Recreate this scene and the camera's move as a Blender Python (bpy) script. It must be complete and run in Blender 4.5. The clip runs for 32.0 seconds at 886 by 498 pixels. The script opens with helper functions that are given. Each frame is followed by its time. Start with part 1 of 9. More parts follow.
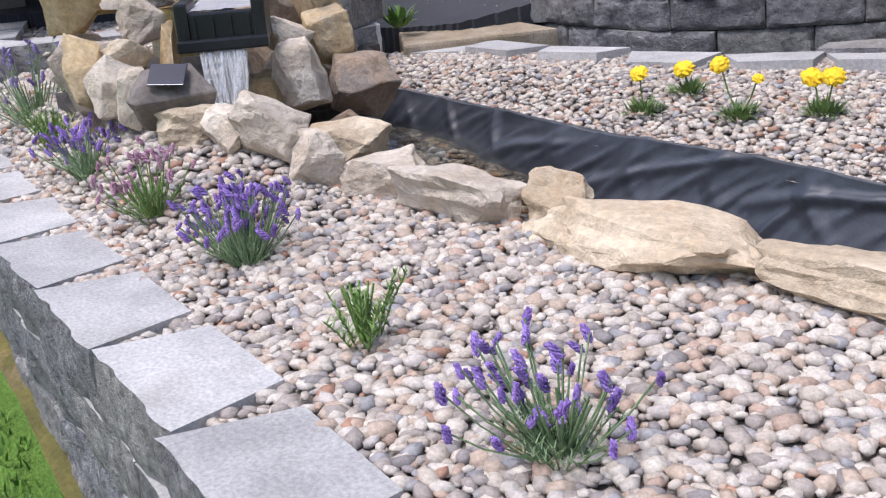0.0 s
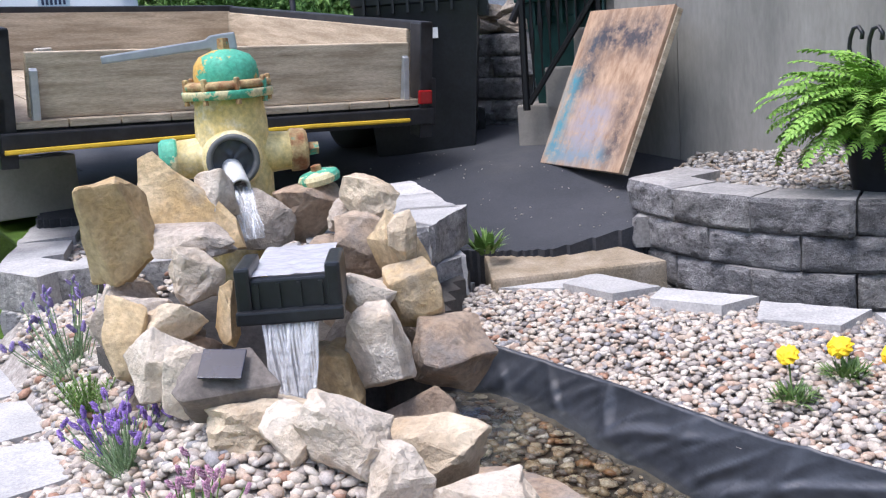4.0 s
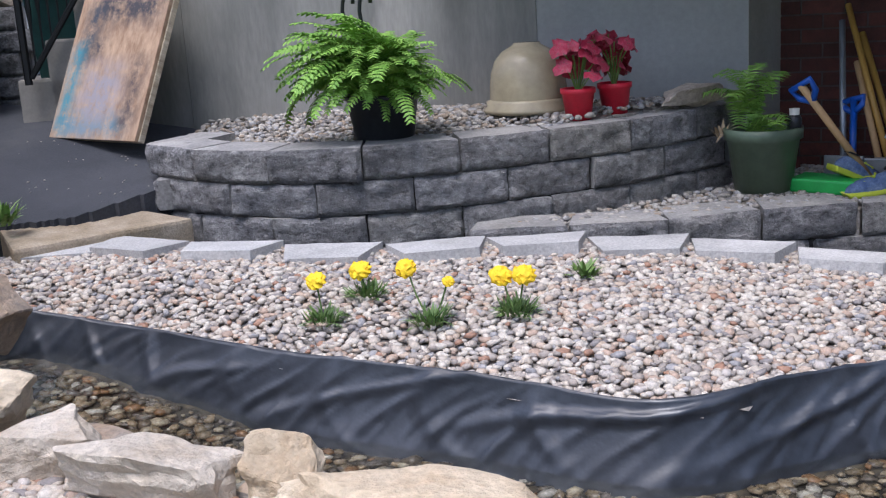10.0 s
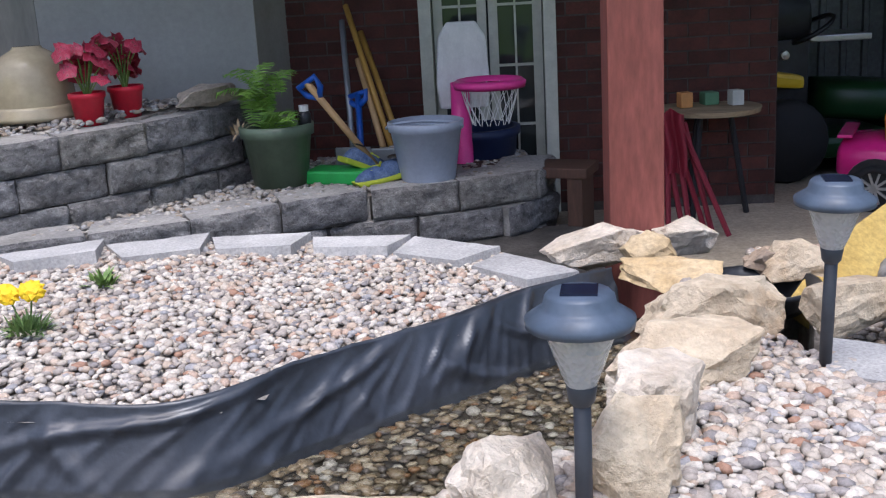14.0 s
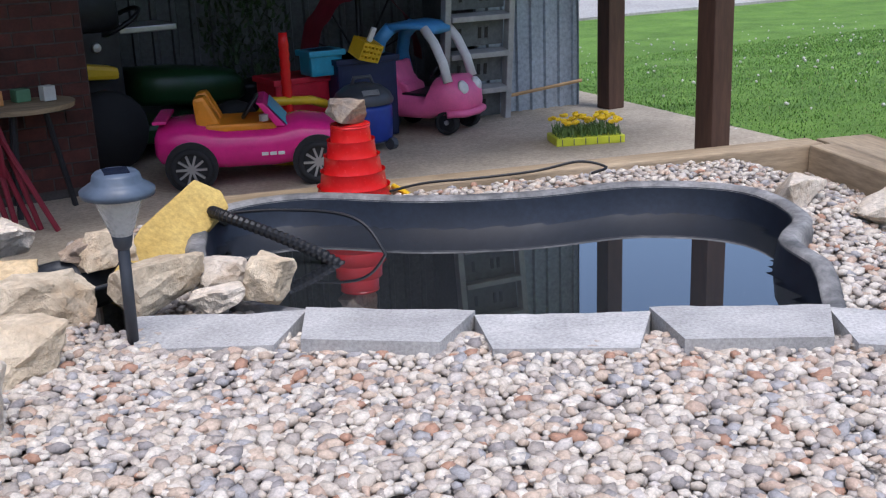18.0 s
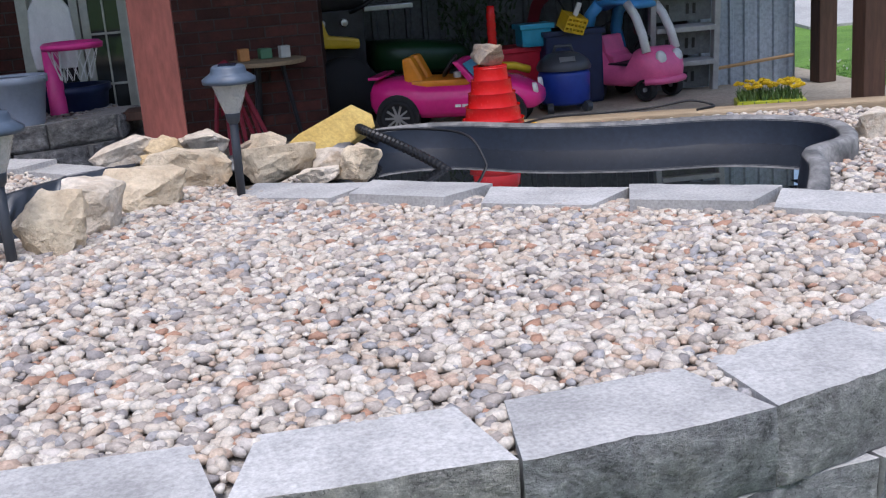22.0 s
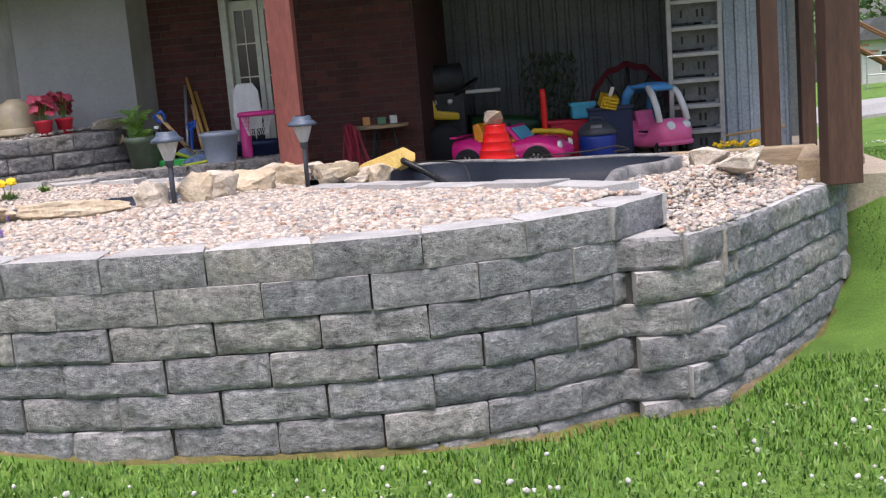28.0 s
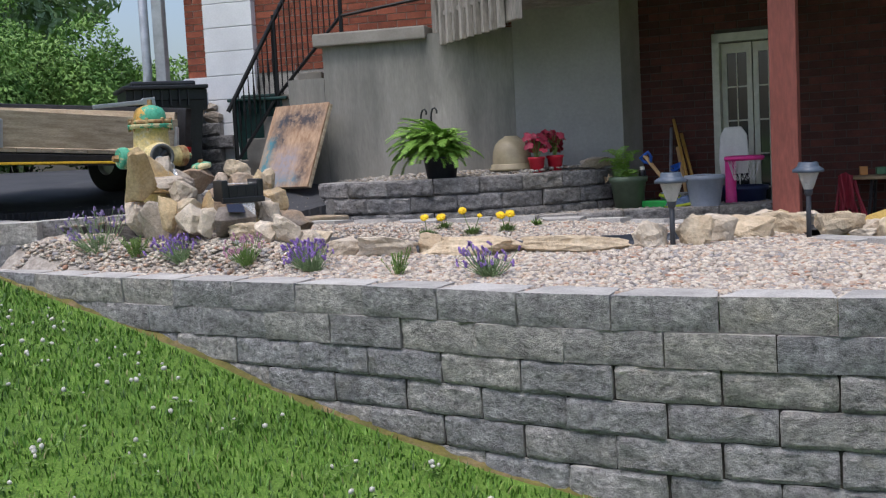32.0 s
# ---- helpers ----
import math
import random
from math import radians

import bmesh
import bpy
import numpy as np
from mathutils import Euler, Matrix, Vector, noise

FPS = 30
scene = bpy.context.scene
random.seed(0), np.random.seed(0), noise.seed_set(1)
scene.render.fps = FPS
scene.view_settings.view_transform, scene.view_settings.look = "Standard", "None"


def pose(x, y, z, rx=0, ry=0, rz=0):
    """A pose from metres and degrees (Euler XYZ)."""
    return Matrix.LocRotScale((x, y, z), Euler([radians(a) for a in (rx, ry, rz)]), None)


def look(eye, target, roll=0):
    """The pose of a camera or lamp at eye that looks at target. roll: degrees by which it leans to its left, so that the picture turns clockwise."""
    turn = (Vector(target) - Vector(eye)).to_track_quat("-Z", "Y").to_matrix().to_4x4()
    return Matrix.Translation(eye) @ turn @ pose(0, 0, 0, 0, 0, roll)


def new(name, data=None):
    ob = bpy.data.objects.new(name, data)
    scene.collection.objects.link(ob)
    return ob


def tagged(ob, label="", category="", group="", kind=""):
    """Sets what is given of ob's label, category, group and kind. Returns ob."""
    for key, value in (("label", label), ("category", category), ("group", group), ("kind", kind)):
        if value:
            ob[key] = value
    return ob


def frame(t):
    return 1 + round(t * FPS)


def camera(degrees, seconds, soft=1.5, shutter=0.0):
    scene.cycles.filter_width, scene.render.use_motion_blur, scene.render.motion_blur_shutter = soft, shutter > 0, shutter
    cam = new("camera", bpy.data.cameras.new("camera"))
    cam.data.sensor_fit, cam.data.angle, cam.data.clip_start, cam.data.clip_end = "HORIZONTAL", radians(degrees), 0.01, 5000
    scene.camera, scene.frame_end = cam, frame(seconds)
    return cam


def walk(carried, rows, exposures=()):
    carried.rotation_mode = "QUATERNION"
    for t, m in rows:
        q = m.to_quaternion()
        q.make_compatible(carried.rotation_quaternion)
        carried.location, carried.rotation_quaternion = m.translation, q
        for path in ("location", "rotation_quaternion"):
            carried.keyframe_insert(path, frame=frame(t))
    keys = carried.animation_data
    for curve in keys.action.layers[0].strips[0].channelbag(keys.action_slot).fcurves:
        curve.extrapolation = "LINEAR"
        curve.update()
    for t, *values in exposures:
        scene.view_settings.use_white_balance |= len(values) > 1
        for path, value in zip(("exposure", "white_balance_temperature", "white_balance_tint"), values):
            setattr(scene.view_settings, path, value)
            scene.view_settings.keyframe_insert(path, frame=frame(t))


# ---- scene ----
cam = camera(43.9, 32.0, soft=1.2)
PATH = [
    (0, (-0.178, -0.365, 0.733), (-1.758, 0.681, 0.095), -4.7),
    (0.5, (-0.191, -0.367, 0.732), (-1.765, 0.638, 0.014), -4.6),
    (1, (-0.188, -0.36, 0.754), (-1.764, 0.609, -0.007), -4.9),
    (1.5, (-0.192, -0.328, 0.826), (-1.819, 0.632, 0.169), -5.7),
    (2, (-0.338, -0.353, 0.879), (-1.944, 0.692, 0.306), -4.9),
    (2.5, (-0.534, -0.348, 0.929), (-2.132, 0.747, 0.43), -5.2),
    (3, (-0.605, -0.205, 0.938), (-2.257, 0.851, 0.541), -5.2),
    (3.5, (-0.663, -0.115, 0.963), (-2.345, 0.891, 0.564), -4.2),
    (5.5, (-0.792, -0.105, 0.962), (-2.459, 0.943, 0.609), -4.0),
    (6, (-0.771, -0.115, 0.965), (-2.441, 0.93, 0.616), -3.9),
    (6.5, (-0.752, -0.124, 0.971), (-2.428, 0.914, 0.634), -3.7),
    (7, (-0.731, -0.131, 0.969), (-2.406, 0.912, 0.641), -3.6),
    (7.5, (-0.687, -0.139, 0.947), (-2.357, 0.913, 0.623), -3.5),
    (8, (-0.643, -0.149, 0.916), (-2.278, 0.948, 0.564), -3.2),
    (8.5, (-0.682, -0.214, 0.891), (-2.167, 1.068, 0.503), -2.8),
    (9, (-0.692, -0.255, 0.878), (-2.021, 1.18, 0.461), -3.0),
    (9.5, (-0.669, -0.258, 0.866), (-1.886, 1.271, 0.438), -3.5),
    (10, (-0.654, -0.25, 0.858), (-1.726, 1.376, 0.405), -3.6),
    (10.5, (-0.649, -0.251, 0.855), (-1.602, 1.444, 0.387), -3.5),
    (11, (-0.654, -0.259, 0.854), (-1.563, 1.458, 0.38), -3.6),
    (11.5, (-0.642, -0.255, 0.856), (-1.508, 1.484, 0.382), -3.8),
    (12, (-0.62, -0.251, 0.856), (-1.458, 1.504, 0.39), -3.9),
    (12.5, (-0.586, -0.243, 0.853), (-1.339, 1.552, 0.393), -3.7),
    (13, (-0.557, -0.227, 0.81), (-1.184, 1.619, 0.366), -4.1),
    (13.5, (-0.545, -0.225, 0.842), (-1.015, 1.66, 0.365), -3.3),
    (15.5, (-0.535, -0.37, 0.885), (-0.502, 1.555, 0.343), -5.5),
    (16, (-0.527, -0.358, 0.879), (-0.336, 1.556, 0.329), -4.9),
    (16.5, (-0.517, -0.38, 0.9), (-0.209, 1.512, 0.33), -4.1),
    (17, (-0.496, -0.4, 0.91), (0.017, 1.446, 0.336), -3.0),
    (17.5, (-0.455, -0.4, 0.909), (0.195, 1.401, 0.332), -2.5),
    (18, (-0.394, -0.407, 0.91), (0.348, 1.357, 0.327), -2.3),
    (18.5, (-0.372, -0.404, 0.911), (0.451, 1.321, 0.323), -2.0),
    (19, (-0.376, -0.429, 0.907), (0.471, 1.282, 0.31), -1.7),
    (19.5, (-0.287, -0.512, 0.903), (0.463, 1.245, 0.312), -1.8),
    (20, (-0.099, -0.685, 0.846), (0.383, 1.175, 0.291), -2.8),
    (20.5, (-0.022, -0.837, 0.791), (0.241, 1.07, 0.25), -3.5),
    (21, (-0.04, -0.985, 0.697), (0.239, 0.922, 0.163), -5.1),
    (21.5, (0.036, -1.128, 0.679), (0.393, 0.769, 0.157), -6.3),
    (22, (0.231, -1.323, 0.668), (0.356, 0.607, 0.16), -4.4),
    (22.5, (0.291, -1.537, 0.654), (0.172, 0.392, 0.139), -4.4),
    (23, (0.315, -1.778, 0.623), (0.162, 0.142, 0.083), -4.6),
    (23.5, (0.516, -1.946, 0.607), (0.096, -0.059, 0.095), -5.5),
    (24, (0.584, -2.092, 0.665), (0.133, -0.221, 0.119), -4.8),
    (24.5, (0.779, -3.328, 0.676), (0.373, -1.41, 0.28), -4.5),
    (25, (0.944, -3.555, 0.605), (0.518, -1.635, 0.239), -5.3),
    (25.5, (1.195, -3.676, 0.58), (0.718, -1.767, 0.225), -5.7),
    (26, (1.43, -3.744, 0.541), (0.959, -1.83, 0.2), -5.2),
    (26.5, (1.538, -3.789, 0.53), (1.191, -1.847, 0.196), -5.2),
    (28.5, (1.553, -3.816, 0.56), (1.219, -1.866, 0.264), -4.8),
    (29, (1.495, -3.853, 0.548), (1.048, -1.924, 0.268), -4.7),
    (29.5, (1.447, -3.935, 0.564), (0.866, -2.041, 0.292), -4.4),
    (30, (1.398, -3.979, 0.578), (0.699, -2.123, 0.317), -4.3),
    (30.5, (1.363, -3.947, 0.58), (0.556, -2.133, 0.337), -4.0),
    (31, (1.335, -3.901, 0.573), (0.422, -2.135, 0.354), -3.6),
    (31.5, (1.291, -3.844, 0.565), (0.279, -2.129, 0.374), -3.2),
    (32, (1.251, -3.808, 0.561), (0.191, -2.121, 0.387), -3.0),
]
walk(cam, [(t, look(eye, target, roll)) for t, eye, target, roll in PATH], exposures=[(0, 0.6, 5950, 15), (1.2, 0.30, 5950, 15), (2.2, 0.74, 5950, 15), (3, 0.92, 5850, 15), (6.5, 0.97, 5950, 15), (8, 0.98, 5950, 15), (10, 0.58, 5750, 14), (12, 0.66, 5750, 14), (14, 0.72, 5800, 14), (18, 0.56, 5800, 13), (20, 0.43, 5800, 13), (22, 0.52, 5800, 13), (24, 0.75, 5850, 18), (25, 0.88, 6300, 18), (26, 0.92, 6350, 17), (28.5, 0.87, 6400, 17), (30, 1.02, 6250, 15), (31, 0.68, 6250, 13), (32, 0.35, 6200, 12)])

# ==== place ====
# ---- world and light ----
world = bpy.data.worlds.new("sky")
scene.world = world
world.use_nodes = True
wn = world.node_tree.nodes
sky = wn.new("ShaderNodeTexSky")
sky.sky_type = "NISHITA"
sky.sun_disc = False
sky.sun_elevation, sky.sun_rotation = radians(68), radians(200)
sky.air_density, sky.dust_density, sky.ozone_density = 1.0, 4.0, 1.0
wn["Background"].inputs[1].default_value = 0.15
world.node_tree.links.new(sky.outputs[0], wn["Background"].inputs[0])
sun = new("sun", bpy.data.lights.new("sun", "SUN"))
sun.data.energy, sun.data.angle, sun.data.color = 1.3, radians(16), (1.0, 0.97, 0.94)
sun.matrix_world = look((0, 0, 0), (-0.15, 0.38, -1.0))

# ---- materials ----
def nodes_of(name, rough=0.8, metal=0.0, spec=0.4):
    m = bpy.data.materials.new(name)
    m.use_nodes = True
    nt = m.node_tree
    b = nt.nodes["Principled BSDF"]
    b.inputs["Roughness"].default_value = rough
    b.inputs["Metallic"].default_value = metal
    b.inputs["Specular IOR Level"].default_value = spec
    return m, nt, b


def ramp(nt, fac, stops, constant=False):
    r = nt.nodes.new("ShaderNodeValToRGB")
    if constant:
        r.color_ramp.interpolation = "CONSTANT"
    e = r.color_ramp.elements
    while len(e) < len(stops):
        e.new(0.5)
    for el, (p, c) in zip(e, stops):
        el.position, el.color = p, (*c, 1)
    nt.links.new(fac, r.inputs[0])
    return r.outputs[0]


def noise_of(nt, coord, scale, detail=4.0, rough=0.6):
    n = nt.nodes.new("ShaderNodeTexNoise")
    n.inputs["Scale"].default_value, n.inputs["Detail"].default_value, n.inputs["Roughness"].default_value = scale, detail, rough
    nt.links.new(coord, n.inputs["Vector"])
    return n.outputs["Fac"]


def mixed(nt, kind, fac, a, b):
    n = nt.nodes.new("ShaderNodeMix")
    n.data_type, n.blend_type = "RGBA", kind
    for sock, v in ((n.inputs[0], fac), (n.inputs[6], a), (n.inputs[7], b)):
        if isinstance(v, (int, float)):
            sock.default_value = v
        elif isinstance(v, tuple):
            sock.default_value = (*v, 1)
        else:
            nt.links.new(v, sock)
    return n.outputs[2]


def surface(name, c1, c2, big=3.0, fine=60.0, rough=0.8, bump=0.3, depth=0.004, metal=0.0, spec=0.4, stretch=(1, 1, 1), vary=0.0, stain=None, stain_at=(0.6, 0.75), island=None, rough_vary=0.1, grain=(0.62, 1.15), tint=None):
    """A mottled surface: two tones at a large scale, grain at a fine one, an optional stain, relief and uneven gloss."""
    m, nt, b = nodes_of(name, rough, metal, spec)
    tc = nt.nodes.new("ShaderNodeTexCoord")
    mp = nt.nodes.new("ShaderNodeMapping")
    mp.inputs["Scale"].default_value = stretch
    nt.links.new(tc.outputs["Object"], mp.inputs[0])
    at = mp.outputs[0]
    if vary or island:
        info = nt.nodes.new("ShaderNodeObjectInfo")
        add = nt.nodes.new("ShaderNodeVectorMath")
        mul = nt.nodes.new("ShaderNodeMath")
        mul.operation, mul.inputs[1].default_value = "MULTIPLY", 37.0
        nt.links.new(info.outputs["Random"], mul.inputs[0])
        nt.links.new(at, add.inputs[0])
        nt.links.new(mul.outputs[0], add.inputs[1])
        at = add.outputs[0]
    n1, n2 = noise_of(nt, at, big, 5.0, 0.62), noise_of(nt, at, fine, 4.0, 0.65)
    if island:
        geo = nt.nodes.new("ShaderNodeNewGeometry")
        base = ramp(nt, geo.outputs["Random Per Island"], island, True)
        base = mixed(nt, "MULTIPLY", 0.5, base, ramp(nt, n1, [(0.35, (0.7, 0.7, 0.7)), (0.65, (1.1, 1.1, 1.1))]))
    else:
        base = ramp(nt, n1, [(0.36, c1), (0.66, c2)])
    if stain:
        n3 = noise_of(nt, at, big * 0.55, 6.0, 0.7)
        base = mixed(nt, "MIX", ramp(nt, n3, [(stain_at[0], (0, 0, 0)), (stain_at[1], (1, 1, 1))]), base, stain)
    base = mixed(nt, "MULTIPLY", 0.75, base, ramp(nt, n2, [(0.33, (grain[0],) * 3), (0.67, (grain[1],) * 3)]))
    if vary:
        base = mixed(nt, "MULTIPLY", 1.0, base, ramp(nt, info.outputs["Random"], [(0.0, (1 - vary,) * 3), (1.0, (1 + vary * 0.6,) * 3)]))
    if tint:
        base = mixed(nt, "MULTIPLY", 1.0, base, ramp(nt, info.outputs["Random"], tint))
    nt.links.new(base, b.inputs["Base Color"])
    if rough_vary:
        rr = nt.nodes.new("ShaderNodeMapRange")
        rr.inputs[3].default_value, rr.inputs[4].default_value = max(0.02, rough - rough_vary), min(1, rough + rough_vary)
        nt.links.new(n2, rr.inputs[0])
        nt.links.new(rr.outputs[0], b.inputs["Roughness"])
    if bump:
        bp = nt.nodes.new("ShaderNodeBump")
        bp.inputs["Strength"].default_value, bp.inputs["Distance"].default_value = bump, depth
        nt.links.new(n2, bp.inputs["Height"])
        nt.links.new(bp.outputs[0], b.inputs["Normal"])
    return m


def split_face(name, dark, light, dirt, vary, tint, pit=1.0):
    """Broken concrete: torn ridges drawn out along the course, pale aggregate flecks, dark pits and patches of dirt."""
    m, nt, b = nodes_of(name, 0.93, 0.0, 0.3)
    tc = nt.nodes.new("ShaderNodeTexCoord")
    info = nt.nodes.new("ShaderNodeObjectInfo")
    mul = nt.nodes.new("ShaderNodeMath")
    mul.operation, mul.inputs[1].default_value = "MULTIPLY", 37.0
    add = nt.nodes.new("ShaderNodeVectorMath")
    nt.links.new(info.outputs["Random"], mul.inputs[0])
    nt.links.new(tc.outputs["Object"], add.inputs[0])
    nt.links.new(mul.outputs[0], add.inputs[1])
    mp = nt.nodes.new("ShaderNodeMapping")
    mp.inputs["Scale"].default_value = (0.82, 1.0, 1.12)
    nt.links.new(add.outputs[0], mp.inputs[0])
    big, mid = noise_of(nt, mp.outputs[0], 9, 4.0, 0.6), noise_of(nt, mp.outputs[0], 34, 7.0, 0.75)
    fleck, grime = noise_of(nt, add.outputs[0], 190, 2.0, 0.5), noise_of(nt, mp.outputs[0], 6, 6.0, 0.7)
    base = ramp(nt, big, [(0.34, tuple(0.5 * (p + q) - 0.32 * (q - p) for p, q in zip(dark, light))), (0.66, tuple(0.5 * (p + q) + 0.32 * (q - p) for p, q in zip(dark, light)))])
    base = mixed(nt, "MIX", ramp(nt, grime, [(0.56, (0, 0, 0)), (0.76, (0.75,) * 3)]), base, dirt)
    base = mixed(nt, "MULTIPLY", 1.0, base, ramp(nt, mid, [(0.33, (1 - 0.62 * pit,) * 3), (0.45, (0.84,) * 3), (0.55, (1.12,) * 3), (0.66, (1.62,) * 3)]))
    base = mixed(nt, "MIX", ramp(nt, fleck, [(0.64, (0, 0, 0)), (0.70, (0.55,) * 3)]), base, (0.62, 0.61, 0.59))
    base = mixed(nt, "MIX", ramp(nt, fleck, [(0.30, (0.6,) * 3), (0.36, (0, 0, 0))]), base, (0.06, 0.06, 0.062))
    base = mixed(nt, "MULTIPLY", 1.0, base, ramp(nt, info.outputs["Random"], [(0.0, (1 - vary,) * 3), (1.0, (1 + vary * 0.6,) * 3)]))
    base = mixed(nt, "MULTIPLY", 1.0, base, ramp(nt, info.outputs["Random"], tint))
    nt.links.new(base, b.inputs["Base Color"])
    bp = nt.nodes.new("ShaderNodeBump")
    bp.inputs["Strength"].default_value, bp.inputs["Distance"].default_value = 1.0, 0.035
    nt.links.new(mid, bp.inputs["Height"])
    nt.links.new(bp.outputs[0], b.inputs["Normal"])
    return m


def plain(name, c, rough=0.5, metal=0.0, spec=0.4, dirt=0.15, scale=14.0, bump=0.0):
    """Painted, moulded or metal stuff: one colour with faint dirt and scuffs."""
    return surface(name, tuple(v * (1 - dirt) for v in c), tuple(min(1, v * (1 + dirt * 0.4)) for v in c), scale, scale * 9, rough, bump, 0.001, metal, spec, rough_vary=0.08, grain=(0.92, 1.04))


PEBBLES = [(0.0, (0.553, 0.479, 0.392)), (0.16, (0.446, 0.385, 0.328)), (0.27, (0.625, 0.565, 0.480)), (0.42, (0.374, 0.325, 0.280)), (0.52, (0.535, 0.420, 0.320)), (0.62, (0.294, 0.265, 0.248)), (0.68, (0.661, 0.591, 0.496)), (0.80, (0.490, 0.360, 0.272)), (0.86, (0.357, 0.342, 0.336)), (0.92, (0.401, 0.231, 0.152)), (0.95, (0.571, 0.513, 0.456))]
WET = [(0.0, (0.16, 0.12, 0.07)), (0.2, (0.10, 0.08, 0.055)), (0.4, (0.24, 0.18, 0.11)), (0.55, (0.13, 0.11, 0.09)), (0.7, (0.30, 0.25, 0.17)), (0.85, (0.20, 0.11, 0.05)), (0.93, (0.36, 0.33, 0.27))]
M = {}
# Greyer pebble tones, also darkened to carry the shade on the house-side beds.
GREYS = [(0.0, (0.30, 0.27, 0.23)), (0.2, (0.42, 0.38, 0.33)), (0.4, (0.22, 0.205, 0.19)), (0.55, (0.50, 0.46, 0.40)), (0.72, (0.34, 0.27, 0.20)), (0.86, (0.40, 0.39, 0.38))]
M["greypebble"] = surface("shaded_grey_gravel", None, None, 30, 160, 0.7, 0.2, 0.001, island=GREYS)
M["pebble"] = surface("river_pebble", None, None, 30, 160, 0.62, 0.15, 0.001, island=PEBBLES)
M["wet_pebble"] = surface("wet_pebble", None, None, 30, 160, 0.28, 0.15, 0.001, island=WET)
M["bed"] = surface("gravel_bed", (0.26, 0.23, 0.20), (0.46, 0.42, 0.37), 25, 90, 0.9, 0.6, 0.01)
M["wet_bed"] = surface("stream_bed", (0.03, 0.025, 0.018), (0.10, 0.08, 0.05), 22, 80, 0.4, 0.5, 0.008)
TINTS = [(0.0, (1.0, 1.0, 1.0)), (0.2, (0.90, 0.92, 0.97)), (0.4, (1.04, 1.02, 1.0)), (0.55, (0.91, 0.92, 0.94)), (0.7, (1.05, 1.03, 0.97)), (0.85, (0.95, 0.96, 0.99)), (1.0, (0.84, 0.85, 0.88))]
M["block"] = split_face("split_face_concrete", (0.27, 0.264, 0.264), (0.52, 0.51, 0.50), (0.40, 0.37, 0.31), 0.15, TINTS)
M["block_top"] = surface("moulded_concrete", (0.40, 0.39, 0.375), (0.56, 0.545, 0.52), 6, 120, 0.92, 0.45, 0.002, vary=0.16, stain=(0.36, 0.34, 0.29), stain_at=(0.6, 0.85))
M["old_block"] = split_face("weathered_split_concrete", (0.205, 0.197, 0.192), (0.405, 0.39, 0.373), (0.16, 0.15, 0.14), 0.18, TINTS)
M["old_top"] = surface("weathered_concrete_top", (0.27, 0.26, 0.25), (0.42, 0.40, 0.37), 5, 90, 0.93, 0.4, 0.003, vary=0.2, stain=(0.16, 0.15, 0.13), stain_at=(0.55, 0.8))
M["core"] = surface("earth_fill", (0.05, 0.045, 0.04), (0.10, 0.09, 0.08), 8, 60, 0.95, 0.5, 0.01)
M["lime"] = surface("limestone", (0.50, 0.39, 0.26), (0.70, 0.59, 0.43), 7, 48, 0.9, 0.85, 0.014, grain=(0.68, 1.1), vary=0.15, stain=(0.46, 0.31, 0.17), stain_at=(0.58, 0.78))
M["pale"] = surface("pale_limestone", (0.54, 0.45, 0.34), (0.74, 0.66, 0.55), 8, 48, 0.9, 0.85, 0.014, grain=(0.68, 1.1), vary=0.15, stain=(0.44, 0.31, 0.20), stain_at=(0.58, 0.78))
M["tan"] = surface("tan_sandstone", (0.52, 0.36, 0.17), (0.72, 0.57, 0.36), 5, 60, 0.88, 0.7, 0.008, vary=0.2, stain=(0.40, 0.36, 0.30), stain_at=(0.6, 0.8))
M["brown"] = surface("brown_fieldstone", (0.30, 0.21, 0.14), (0.50, 0.39, 0.28), 6, 60, 0.85, 0.8, 0.01, vary=0.2, stain=(0.20, 0.19, 0.18), stain_at=(0.5, 0.7))
M["grey"] = surface("grey_fieldstone", (0.40, 0.335, 0.265), (0.60, 0.52, 0.43), 6, 60, 0.88, 0.9, 0.012, vary=0.2, stain=(0.30, 0.22, 0.15), stain_at=(0.58, 0.8))
M["liner"] = surface("black_pond_liner", (0.026, 0.030, 0.037), (0.048, 0.054, 0.066), 4, 40, 0.36, 0.25, 0.003, spec=0.7, rough_vary=0.10)
M["plastic"] = surface("black_plastic", (0.012, 0.013, 0.015), (0.022, 0.024, 0.028), 6, 60, 0.38, 0.1, 0.001, rough_vary=0.08)
M["tub"] = surface("pond_shell_plastic", (0.011, 0.015, 0.024), (0.020, 0.027, 0.042), 3, 50, 0.42, 0.1, 0.002, stain=(0.05, 0.05, 0.05), stain_at=(0.66, 0.9))
M["rim"] = surface("dusty_shell_rim", (0.10, 0.10, 0.10), (0.32, 0.31, 0.30), 9, 70, 0.7, 0.1, 0.001)
M["lawn"] = surface("lawn", (0.10, 0.20, 0.025), (0.17, 0.31, 0.045), 2.2, 90, 0.9, 0.9, 0.02, stain=(0.12, 0.13, 0.03), stain_at=(0.62, 0.82))
M["moss"] = surface("moss_edge", (0.105, 0.098, 0.028), (0.19, 0.16, 0.045), 7, 70, 0.95, 0.6, 0.01, stain=(0.26, 0.18, 0.11), stain_at=(0.52, 0.66))
M["asphalt"] = surface("asphalt", (0.040, 0.043, 0.05), (0.07, 0.072, 0.08), 1.6, 120, 0.88, 0.6, 0.004, stain=(0.10, 0.098, 0.09), stain_at=(0.6, 0.85))
